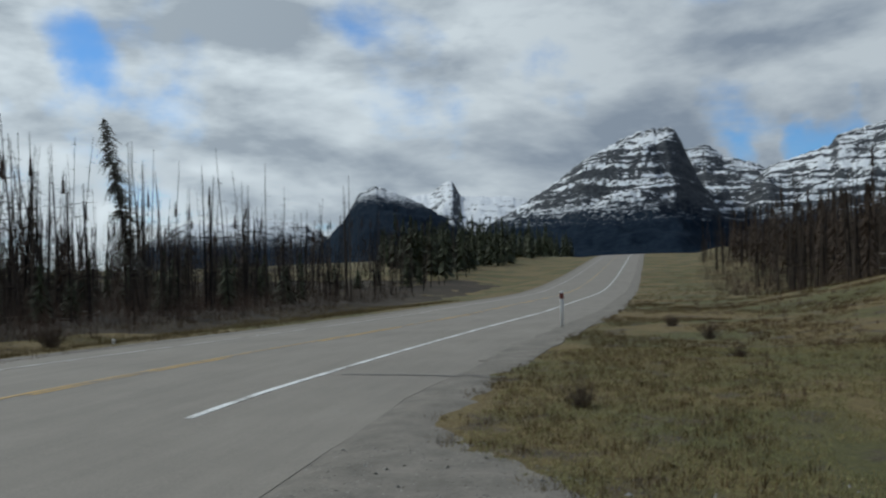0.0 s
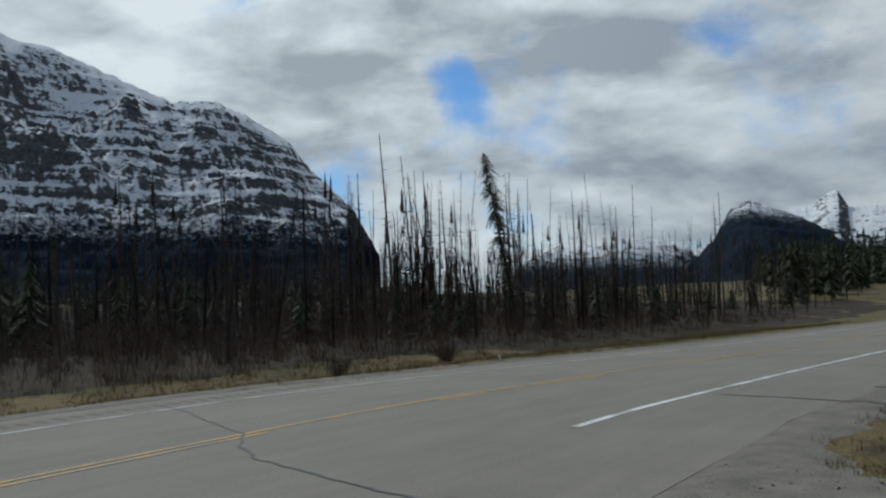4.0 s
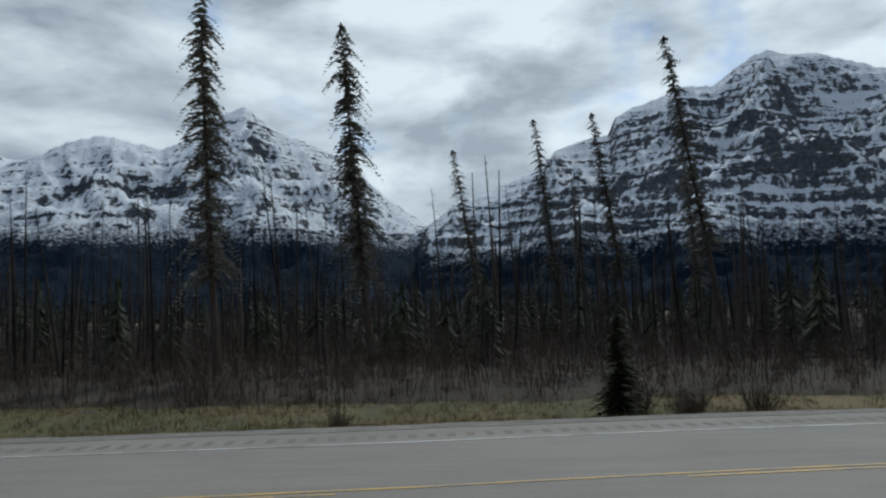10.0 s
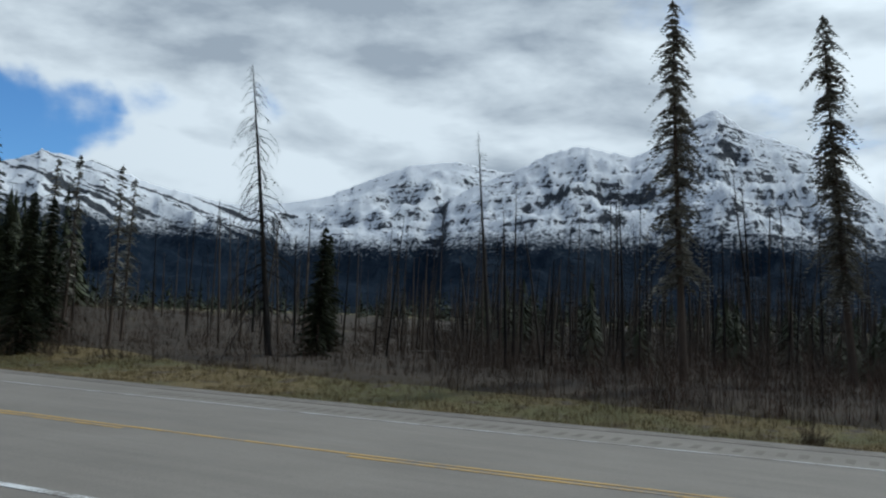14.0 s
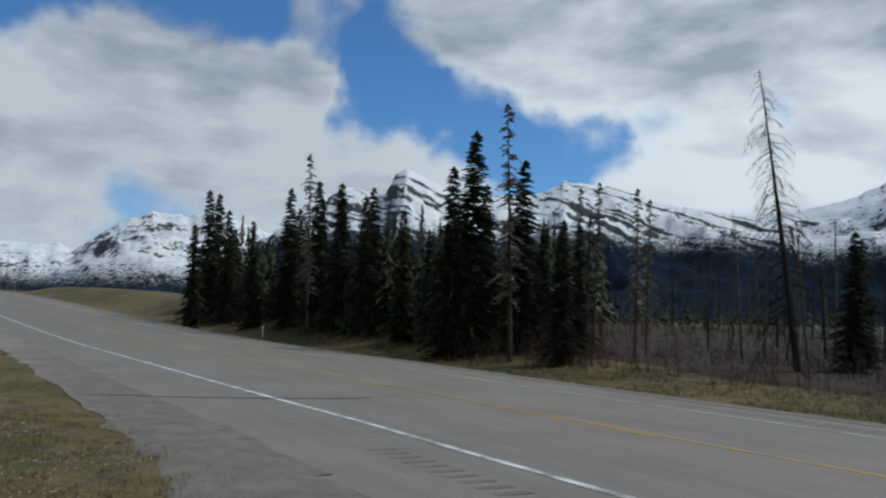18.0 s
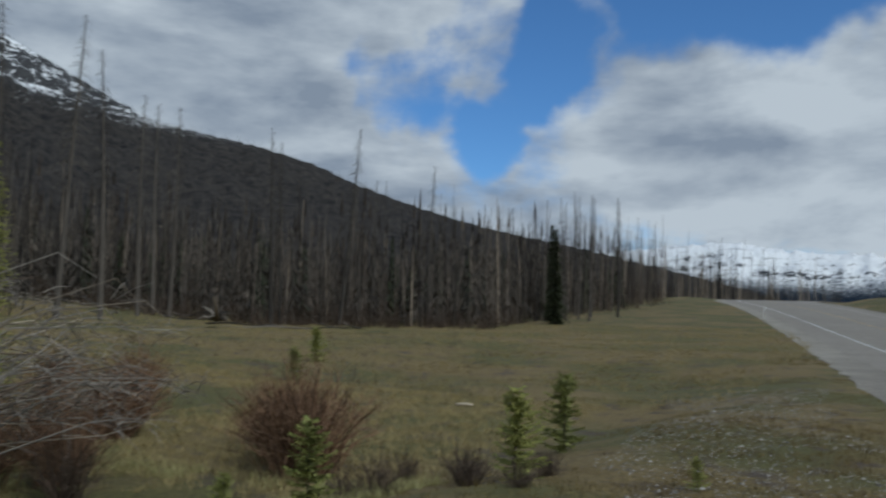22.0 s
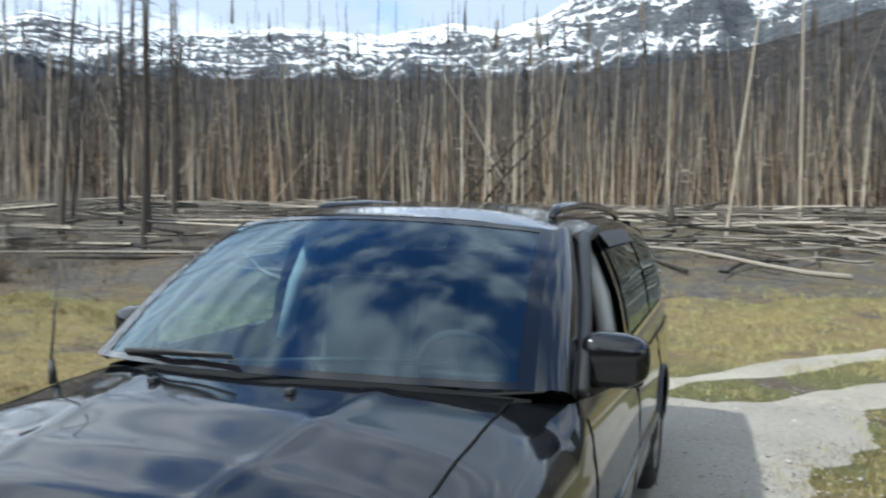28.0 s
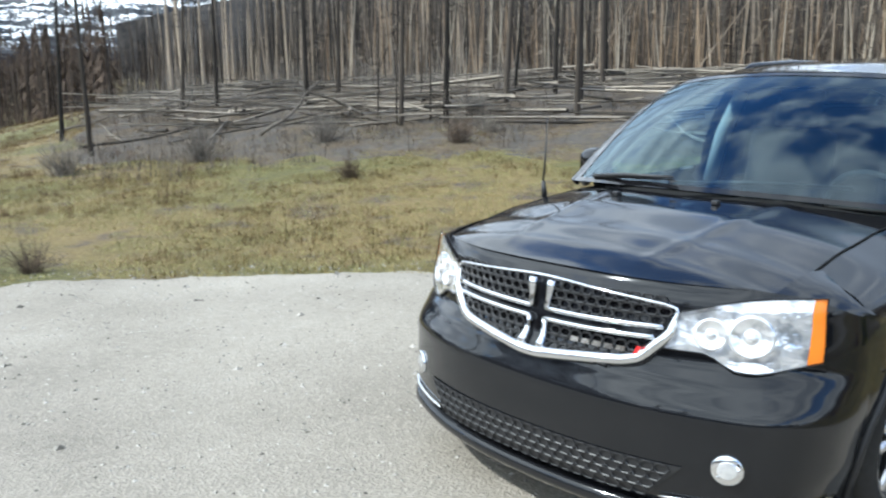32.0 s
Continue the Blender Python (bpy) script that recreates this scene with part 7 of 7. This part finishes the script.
    for hx, _ in hubs:
        for sgn in (1, -1):
            wheel(hx, sgn)

    def flap(hx):
        def make():
            g = Geo()
            g.box((hx - 0.40, 0.875, 0.27), (0.02, 0.20, 0.25), None, 0.006)
            return g
        return make
    both(van, "mud_flap", M_PLASTIC, flap(-0.95))

    # cabin
    g = Geo()
    g.grid(lambda u, v: Vector((-1.22 - 0.32 * ((2 * u - 1)) ** 2 - 0.45 * v, 0.80 * (2 * u - 1), 1.07 - 0.02 * v - 0.12 * v * v)), 20, 8)
    g.box((-1.75, 0, 0.78), (0.25, 1.55, 0.42), None, 0.05)
    g.put("dashboard", M_CABIN, van, "dark dashboard", True)
    for y in (0.38, -0.38):
        g = Geo()
        g.box((-2.45, y, 0.66), (0.52, 0.50, 0.18), None, 0.06)
        g.box((-2.74, y, 1.02), (0.16, 0.48, 0.66), Matrix.Rotation(radians(-14), 4, "Y"), 0.06)
        g.box((-2.86, y, 1.44), (0.10, 0.26, 0.18), Matrix.Rotation(radians(-10), 4, "Y"), 0.04)
        g.put("front_seat", M_SEAT, van, "grey cloth front seat", True)
    g = Geo()
    ring = [Vector((-1.98 + 0.06 * math.sin(a), 0.38 + 0.19 * math.cos(a), 1.02 + 0.18 * math.sin(a))) for a in [2 * math.pi * k / 24 for k in range(25)]]
    g.tube(ring, [0.016] * 25, 6, cap=False)
    g.tube([ring[0], ring[12]], [0.014, 0.014], 6)
    g.put("steering_wheel", M_CABIN, van, "", True)
    g = Geo()
    g.box((-2.06, 0.0, 1.55), (0.03, 0.22, 0.06), None, 0.012)
    g.put("rear_view_mirror", M_CABIN, van)
    g = Geo()
    g.box((-3.9, 0, 1.0), (0.6, 1.5, 0.9), None, 0.08)
    g.put("rear_seat", M_CABIN, van)
    g = Geo()
    g.box((-3.3, 0, 0.32), (3.6, 1.72, 0.04))
    g.put("cabin_floor", M_CABIN, van)

    def inner_pillar():
        g = Geo()
        g.tube([Vector((-2.72, 0.86, 1.0)), Vector((-2.74, 0.80, 1.3)), Vector((-2.76, 0.70, 1.56))], [0.045, 0.045, 0.04], 6)
        return g
    both(van, "inner_pillar", M_PILLAR, inner_pillar, "pale inner door pillar")
    g = Geo()
    g.grid(lambda u, v: Vector((-2.15 - 2.8 * v, 0.66 * (2 * u - 1), curve_at(ROOF, -2.2 - 2.8 * v) - 0.06 - 0.10 * abs(2 * u - 1) ** 3)), 10, 10)
    g.put("headliner", M_PILLAR, van, "pale cloth headliner", True)
    return van


van = make_van()
van.matrix_basis = Matrix.Translation((2.006, 1.912, 0.022)) @ Matrix.Rotation(radians(-173.45), 4, "Z") @ Matrix.Rotation(radians(-0.48), 4, "X") @ Matrix.Rotation(radians(0.41), 4, "Y") @ Matrix.Diagonal((1, 1.02, 1, 1))
# ---- bushes, grass, stones, posts, cracks ----
random.seed(47)
red = [make_bush("red_bush", "round bush of bare reddish willow stems", 1.15, 0.78, 280, M_REDSTEM, 300 + i, "bare bushes in the meadow") for i in range(2)]
for x, y, h in ((9.8, -6.8, 1.4), (9.0, -6.3, 1.3), (10.2, -8.3, 1.3), (10.5, -9.8, 1.3), (6.4, -8.9, 1.6), (7.0, -9.6, 1.4), (8.0, -10.5, 1.1), (9.6, -8.1, 1.05), (10.6, -9.6, 1.2), (12.0, -11.5, 1.3), (8.6, -7.2, 0.9), (13.6, -13.2, 1.4), (14.9, -12.4, 1.3)):
    plant(red[random.randrange(2)], x, y, h, 1.15, wide=1.0)
brown = [make_bush("brown_bush", "low bush of bare brown stems", 0.9, 0.6, 120, M_BROWNSTEM, 310 + i, "bare bushes in the meadow") for i in range(2)]
for x, y, h in ((-1.9, 11.2, 0.45), (0.2, 20.8, 0.5), (-0.5, 24.1, 0.45), (0.4, 16.5, 0.35), (8.3, -4.6, 0.9), (9.6, -6.0, 1.0), (7.8, -6.6, 0.8), (4.6, -7.0, 0.5), (11.0, -7.4, 1.1), (9.1, -3.1, 0.45), (3.6, -7.6, 0.5), (3.1, -8.5, 0.4), (4.1, -8.7, 0.5), (4.4, -7.3, 0.55), (3.0, -7.4, 0.35), (5.2, -9.4, 0.45),
                (6.7, 11.5, 0.5), (1.4, 8.2, 0.45), (1.0, 8.5, 0.4), (9.7, 12.6, 0.7), (-17.7, -1.6, 0.7), (-17.2, 5.5, 0.9), (-17.9, 7.2, 1.0), (-19.2, 5.0, 1.1), (-18.0, 5.8, 0.9), (-16.4, 15.9, 0.8), (-20, 24.9, 1.1)):
    plant(brown[random.randrange(2)], x, y, h, 0.9)
greyb = [make_bush("grey_bush", "bush of pale grey bare twigs", 1.0, 0.75, 170, M_GREYSTEM, 320 + i, "grey brush by the track") for i in range(2)]
for x, y, h in ((8.8, -2.1, 0.85), (8.0, -2.5, 1.0), (8.5, -3.0, 1.3), (9.6, -3.5, 1.3), (9.1, -2.8, 1.1), (11.2, -3.9, 0.9), (12.6, -4.6, 0.8), (14.0, -5.2, 0.9), (10.4, -3.6, 0.55), (15.6, -6.2, 0.9), (17.5, -7.2, 1.0), (12.0, 15.2, 0.9), (8.4, 15.6, 0.8), (6.0, 16.4, 0.9), (3.6, 17.4, 0.9), (10.9, 13.2, 0.5)):
    plant(greyb[random.randrange(2)], x, y, h, 1.0)
drop_proto(*red, *brown, *greyb)

# a fallen willow with long bleached limbs beside the young spruce
arch_root = empty("fallen_willow", "toppled willow with long bleached bare limbs over brown brush", "bush")
r = random.Random(401)
twigs = Geo()


def kink():
    return Vector((r.gauss(0, 0.13), r.gauss(0, 0.13), r.gauss(0, 0.09)))


for i in range(40):
    g = Geo()
    o = Vector((8.2 + r.uniform(-0.4, 0.4), -4.9 + r.uniform(-0.6, 0.4), 0.1))
    o.z = land(o.x, o.y) + r.uniform(0.2, 1.0)
    a = radians(r.uniform(-125, -70))
    length = r.uniform(1.5, 3.3)
    out = Vector((math.cos(a), math.sin(a), 0))
    rise = r.uniform(0.1, 1.5)
    pts = [o, o + out * length * 0.4 + Vector((0, 0, rise * 0.85)) + kink(), o + out * length * 0.75 + Vector((0, 0, rise)) + kink(), o + out * length + Vector((0, 0, rise * 0.6)) + kink()]
    g.tube(pts, [0.012, 0.009, 0.006, 0.002], 5)
    g.put("limb", M_PALEWOOD if i % 4 == 0 else M_GREYSTEM if i % 2 else M_BROWNSTEM, arch_root, smooth=True)
    for _ in range(22):
        q = pts[1].lerp(pts[3], r.random())
        e = q + Vector((r.uniform(-1, 1), r.uniform(-1, 0.4), r.uniform(-0.7, 0.6))) * 0.38
        twigs.tube([q, q.lerp(e, 0.5) + Vector((0, 0, 0.03)), e], [0.005, 0.0035, 0.0015], 3, cap=False)
tagged(twigs.put("twig", M_GREYSTEM, arch_root), kind="stuff")

# saplings
sap = make_snag("sapling", "thin pale leafless sapling", 3.2, 0.03, 30, 0.6, -0.3, M_PALEWOOD, 410, 0.25)
for x, y, h, lean in ((14.8, -6.3, 3.6, 0.1), (14.4, -5.8, 3.2, 0.2), (15.9, -6.2, 2.6, 0.4), (17.5, -8.6, 3.5, 0.0)):
    plant(sap, x, y, h, 3.2, lean)
drop_proto(sap)
small = make_spruce("spruce_seedling", "knee-high yellow-green spruce seedling on gravel", 0.8, 0.24, M_YOUNG, 420, 0.055, 8, 9, 0.85, 0.05, -0.25, 0.5, "spruce seedlings", 0.010, 0.7, 0.25)
for x, y, h in ((3.35, -8.2, 0.95), (3.9, -11.6, 1.1), (1.6, -8.3, 0.35), (4.6, -6.4, 0.85), (5.2, -6.0, 0.5), (7.4, -4.4, 0.6), (8.0, -3.0, 0.5), (7.3, -2.4, 0.35), (13.8, -19, 1.0), (16.5, -24, 1.2)):
    plant(small, x, y, h, 0.8)
drop_proto(small)


def meadow(x0, x1, y0, y1):
    def place(n):
        return np.column_stack([rng.uniform(x0, x1, n), rng.uniform(y0, y1, n)])
    return place


def grass(place, n, h0, h1, mat, label, blades=8, near=3.0, edge=0.1, bare=-0.1):
    """Tufts of bent blades on the ground outside gravel, track and road."""
    xy = place(n)
    ruts = tuple(rut(path, half) for path, half in TRACKS)
    keep = []
    for x, y in xy:
        across = x - edge_line(y)
        patch = noise.noise(Vector((x * 0.35, y * 0.35, 11))) + 0.5 * noise.noise(Vector((x * 1.4, y * 1.4, 5)))
        far = -11.4 if y < -12 else -9.7 if y < 12 else -8.0
        keep.append(not (far < across < near) and pullout(x, y) < edge + 0.35 * patch and patch > bare and all(k(x, y) < 0.10 for k in ruts))
    xy = xy[np.array(keep)]
    n = len(xy)
    base = np.column_stack([xy, heights(xy) - 0.01])
    size = rng.uniform(h0, h1, n)
    out = []
    for _ in range(blades):
        a, lean = rng.uniform(0, 6.28, n), rng.uniform(0.1, 1.0, n)
        o = base + np.column_stack([rng.normal(0, 0.05, (n, 2)), np.zeros(n)])
        tip = o + np.column_stack([np.cos(a) * lean * size, np.sin(a) * lean * size, size * (1.1 - 0.55 * lean)])
        w = np.column_stack([-np.sin(a), np.cos(a), np.zeros(n)]) * (0.003 + 0.010 * size)[:, None]
        out.append(np.stack([o - w, o + w, tip], 1))
    stuff("grass", np.stack(out, 1).reshape(-1, 3, 3), mat, label, "grass")


M_STRAW = material("dry_grass_blades", leaf((0.11, 0.085, 0.034), (0.36, 0.290, 0.130), 0.8), 0.9)
M_BLADE = material("green_yellow_grass_blades", leaf((0.040, 0.029, 0.010), (0.145, 0.108, 0.034), 0.8), 0.9)
M_TUSSOCK = material("brown_tussock_blades", leaf((0.055, 0.040, 0.018), (0.20, 0.150, 0.065), 0.8), 0.9)
M_LUSH = material("pale_yellow_green_grass_blades", leaf((0.11, 0.102, 0.042), (0.36, 0.340, 0.150), 0.8), 0.9)
grass(meadow(-3, 13, 5.5, 18), 16000, 0.02, 0.07, M_STRAW, "short dry yellow grass beyond the gravel", bare=-0.4)
grass(meadow(-3, 13, 5.5, 18), 30000, 0.02, 0.065, M_LUSH, "short green-yellow grass beyond the gravel", bare=-0.4)
grass(meadow(-4, 14, 6.5, 42), 15000, 0.03, 0.10, M_BLADE, "short rough olive roadside grass", bare=0.0)
grass(meadow(-4, 14, 7, 42), 12000, 0.04, 0.13, M_TUSSOCK, "thin dry roadside grass", bare=0.1)
M_HEATH = material("russet_heath_blades", leaf((0.030, 0.019, 0.008), (0.125, 0.078, 0.030), 0.8), 0.9)
grass(meadow(-4, 16, 6.5, 46), 17000, 0.04, 0.15, M_HEATH, "russet heath in the roadside meadow", bare=-0.1)
grass(meadow(-2, 30, 40, 120), 9000, 0.08, 0.22, M_BLADE, "rough tufts on the far roadside meadow", bare=-0.1)
grass(meadow(2, 44, -66, -18), 26000, 0.06, 0.18, M_STRAW, "dry tussock grass in the meadow", bare=-0.3)
grass(meadow(5, 26, -19, -3), 22000, 0.05, 0.16, M_STRAW, "pale straw-coloured meadow grass", bare=-0.3)
grass(meadow(4.2, 12, -8.5, -2.2), 6500, 0.06, 0.20, M_LUSH, "long pale grass below bushes")
grass(meadow(-2, 14, -40, -5), 14000, 0.03, 0.10, M_BLADE, "sparse roadside grass", near=3.6, bare=0.05)
grass(meadow(-23, -14, -60, 60), 26000, 0.08, 0.24, M_TUSSOCK, "brown tussocks on the far verge", blades=5, bare=-0.3)
grass(meadow(-24, -14, -60, 60), 16000, 0.06, 0.20, M_BLADE, "dull olive grass on the far verge", blades=5, bare=-0.3)
grass(meadow(-2.5, 3, -14, -3), 5000, 0.03, 0.10, M_TUSSOCK, "thin brown grass creeping over the gravel edge", near=2.7, edge=0.55, bare=-0.05)
grass(meadow(1, 8, -6, 2), 5000, 0.03, 0.09, M_BLADE, "thin grass growing through gravel", bare=-0.1)
grass(meadow(3, 14, -6, 2), 5000, 0.04, 0.12, M_STRAW, "thin dry grass beside the track", bare=-0.3)
grass(meadow(8, 26, -9, 8), 12000, 0.04, 0.13, M_LUSH, "trampled grass along the wheel track", bare=-0.4)


def pebbles(place, n, s0, s1, mat, label, test):
    xy = place(n)
    xy = xy[np.array([test(x, y) for x, y in xy])]
    n = len(xy)
    c = np.column_stack([xy, heights(xy) + 0.035])
    s = rng.uniform(s0, s1, n) * (1 + 1.2 * (rng.random(n) > 0.97))
    a = rng.uniform(0, 6.28, n)
    ex = np.column_stack([np.cos(a), np.sin(a), np.zeros(n)]) * s[:, None]
    ey = np.column_stack([-np.sin(a), np.cos(a), np.zeros(n)]) * (s * rng.uniform(0.6, 1, n))[:, None]
    ez = np.column_stack([np.zeros((n, 2)), s * 0.55])
    out = []
    for p, q in ((ex, ey), (ey, -ex), (-ex, -ey), (-ey, ex)):
        out.append(np.stack([c + p, c + q, c + ez], 1))
    stuff("gravel_stones", np.stack(out, 1).reshape(-1, 3, 3), mat, label, "gravel")


M_STONE = material("loose_gravel_stones", two_scale((0.09, 0.083, 0.072), (0.38, 0.36, 0.32), 20, 2, 0.0, island=True, vary=0.9), 0.85)
pebbles(meadow(-4, 12, -5, 9), 17000, 0.005, 0.017, M_STONE, "loose pale stones on the pullout", lambda x, y: pullout(x, y) > -0.3)
pebbles(meadow(-1.5, 5.0, -20, -3.5), 19000, 0.004, 0.019, M_STONE, "scattered pale stones beside the road", lambda x, y: x - edge_line(y) > 2.4 and abs(x - 1.0 - 0.1 * (-7 - y)) < 1.2 + 1.6 * noise.noise(Vector((x * 0.6, y * 0.4, 21))))
pebbles(meadow(5, 13.5, -5.5, 1.5), 9000, 0.004, 0.016, M_STONE, "grey stones among grass beside the wheel track", lambda x, y: rut([(6.4, 0.0), (8.2, -1.0), (10.4, -2.2), (12.6, -3.6)], 1.1)(x, y) + 0.6 * noise.noise(Vector((x * 0.8, y * 0.8, 31))) > 0)

# rumble slots cut beside the edge lines
slot = Geo()
slot.box((0, 0, 0), (0.40, 0.13, 0.003), None, 0.0012)
slot_mesh = slot.mesh("rumble_slot", material("rumble_slot_asphalt", plain((0.188, 0.167, 0.139), 0.12), 0.9))
for off, y0, y1 in ((-8.25, -14.0, 14.0), (0.95, -9.5, -3.0), (0.95, 2.0, 6.5)):
    y = y0
    while y < y1:
        ob = new("rumble_slot", slot_mesh)
        ob.parent = road
        x = edge_line(y) + drift(off, y)
        ob.matrix_basis = pose(x, y, road_z(x, y) + 0.004, 0, 0, random.uniform(-2, 2))
        y += 0.31


def crack(points, width):
    """A sealed crack along the road surface."""
    g = Geo()
    fine = []
    for (ax, ay), (bx, by) in zip(points, points[1:]):
        for i in range(6):
            k = i / 6
            x, y = ax + (bx - ax) * k, ay + (by - ay) * k
            fine.append((x + 0.06 * noise.noise(Vector((x * 3, y * 3, 1))), y + 0.06 * noise.noise(Vector((x * 3, y * 3, 9)))))
    rows = []
    for i, (x, y) in enumerate(fine):
        nx, ny = fine[min(i + 1, len(fine) - 1)], fine[max(i - 1, 0)]
        w = Vector((-(nx[1] - ny[1]), nx[0] - ny[0], 0)).normalized() * width * (0.6 + 0.5 * abs(noise.noise(Vector((x * 2, y * 2, 5)))))
        z = max(road_z(x, y), land(x, y) + 0.03) + 0.007
        rows.append((Vector((x, y, z)) - w, Vector((x, y, z)) + w))
    for (a, b), (c, d) in zip(rows, rows[1:]):
        g.quad(a, b, d, c)
    g.put("sealed_crack", M_TAR, road, "dark sealed crack")


crack([(-14.6, 9.6), (-13.4, 9.25), (-12.2, 8.75), (-11.2, 8.35), (-10.2, 8.0), (-9.4, 7.3), (-8.4, 6.8), (-7.4, 6.6), (-6.6, 6.4), (-5.7, 6.2), (-4.6, 6.1)], 0.028)
crack([(-0.6, -16.6), (-2.4, -16.3), (-3.7, -16.0), (-5.0, -15.9), (-6.3, -16.0)], 0.06)
crack([(-6.0, 14.2), (-4.8, 14.1), (-3.9, 13.9), (-3.0, 13.4)], 0.045)


def marker_post(x, y, h, top_mat, label):
    root = empty("marker_post", label, "post", "roadside marker posts")
    z = land(x, y)
    g = Geo()
    g.tube([(0, 0, -0.2), (0, 0, h * 0.6), (0, 0, h - 0.02), (0, 0, h)], [0.045, 0.045, 0.042, 0.03], 10)
    g.put("post", M_POST, root, smooth=True)
    for side in (0.05, -0.05):
        g = Geo()
        g.box((0, side, h - 0.14), (0.10, 0.014, 0.16), None, 0.005)
        g.put("reflector", top_mat, root, "small reflector plate")
    root.matrix_basis = Matrix.Translation((x, y, z))
    return root


M_POST = material("white_plastic_post", plain((0.72, 0.71, 0.68), 0.1), 0.5)
M_REFLECT = material("dark_red_reflector", plain((0.16, 0.03, 0.02), 0.15), 0.3)
marker_post(-3.45, 25.0, 1.05, M_REFLECT, "white roadside marker post with a dark red reflector")
marker_post(7.2, -84.0, 1.15, M_POST, "plain white roadside marker post on a verge")
marker_post(-14.4, -58.0, 0.9, M_POST, "weathered white marker post before spruces")
g = Geo()
g.box((0, 0, 0.05), (0.09, 0.05, 0.14), Matrix.Rotation(0.3, 4, "Y"), 0.02)
tagged(g.put("litter", M_POST), "small crumpled piece of white litter in roadside grass", "litter").matrix_basis = Matrix.Translation((-16.0, 22.5, land(-16.0, 22.5)))
# an upturned root plate with a broken stem at the meadow's edge, and a stick in the grass
r = random.Random(430)
wad = empty("upturned_root", "grey upturned tree root with a broken pale stem", "root")
wad.matrix_basis = Matrix.Translation((32.9, -38.1, land(32.9, -38.1)))
for i in range(16):
    g = Geo()
    a, up = r.uniform(0, 6.283), r.uniform(-0.1, 1.0)
    way = Vector((math.cos(a), math.sin(a), up))
    p = Vector((r.uniform(-0.3, 0.3), r.uniform(-0.3, 0.3), 0.5))
    n = r.uniform(0.5, 1.3)
    g.tube([p, p + way * n * 0.5 + Vector((0, 0, 0.12)), p + way * n + Vector((r.gauss(0, 0.2), r.gauss(0, 0.2), -0.1))], [0.10, 0.06, 0.015], 6)
    g.put("root", M_GREYWOOD if i % 3 else M_CHAR, wad, smooth=True)
g = Geo()
g.tube([(0, 0, 0.5), (-0.7, 0.9, 1.0), (-1.2, 1.7, 1.75)], [0.16, 0.12, 0.05], 8)
g.put("stem", M_PALEWOOD, wad, smooth=True)
g = Geo()
g.tube([(-0.19, 0, 0.06), (-0.05, 0.02, 0.08), (0.10, 0.0, 0.07), (0.20, -0.03, 0.05)], [0.022, 0.03, 0.028, 0.016], 7)
tagged(g.put("stick", M_PALEWOOD, smooth=True), "short bleached piece of wood in meadow grass", "stick").matrix_basis = Matrix.Translation((7.8, -16.9, land(7.8, -16.9))) @ Matrix.Rotation(0.4, 4, "Z")
# a burnt stump on the meadow's edge and one by the track
for x, y, h in ((29.0, -57.0, 2.2), (25.6, -4.9, 1.2), (22.8, 4.6, 0.9), (19.6, -1.4, 0.5)):
    g = Geo()
    g.tube([(0, 0, -0.2), (0.02, 0, h * 0.5), (0.05, 0.02, h)], [0.13, 0.10, 0.05], 9)
    tagged(g.put("burnt_stump", M_CHAR, smooth=True), "charred upright tree stump", "stump", "burnt stumps").matrix_basis = Matrix.Translation((x, y, land(x, y)))
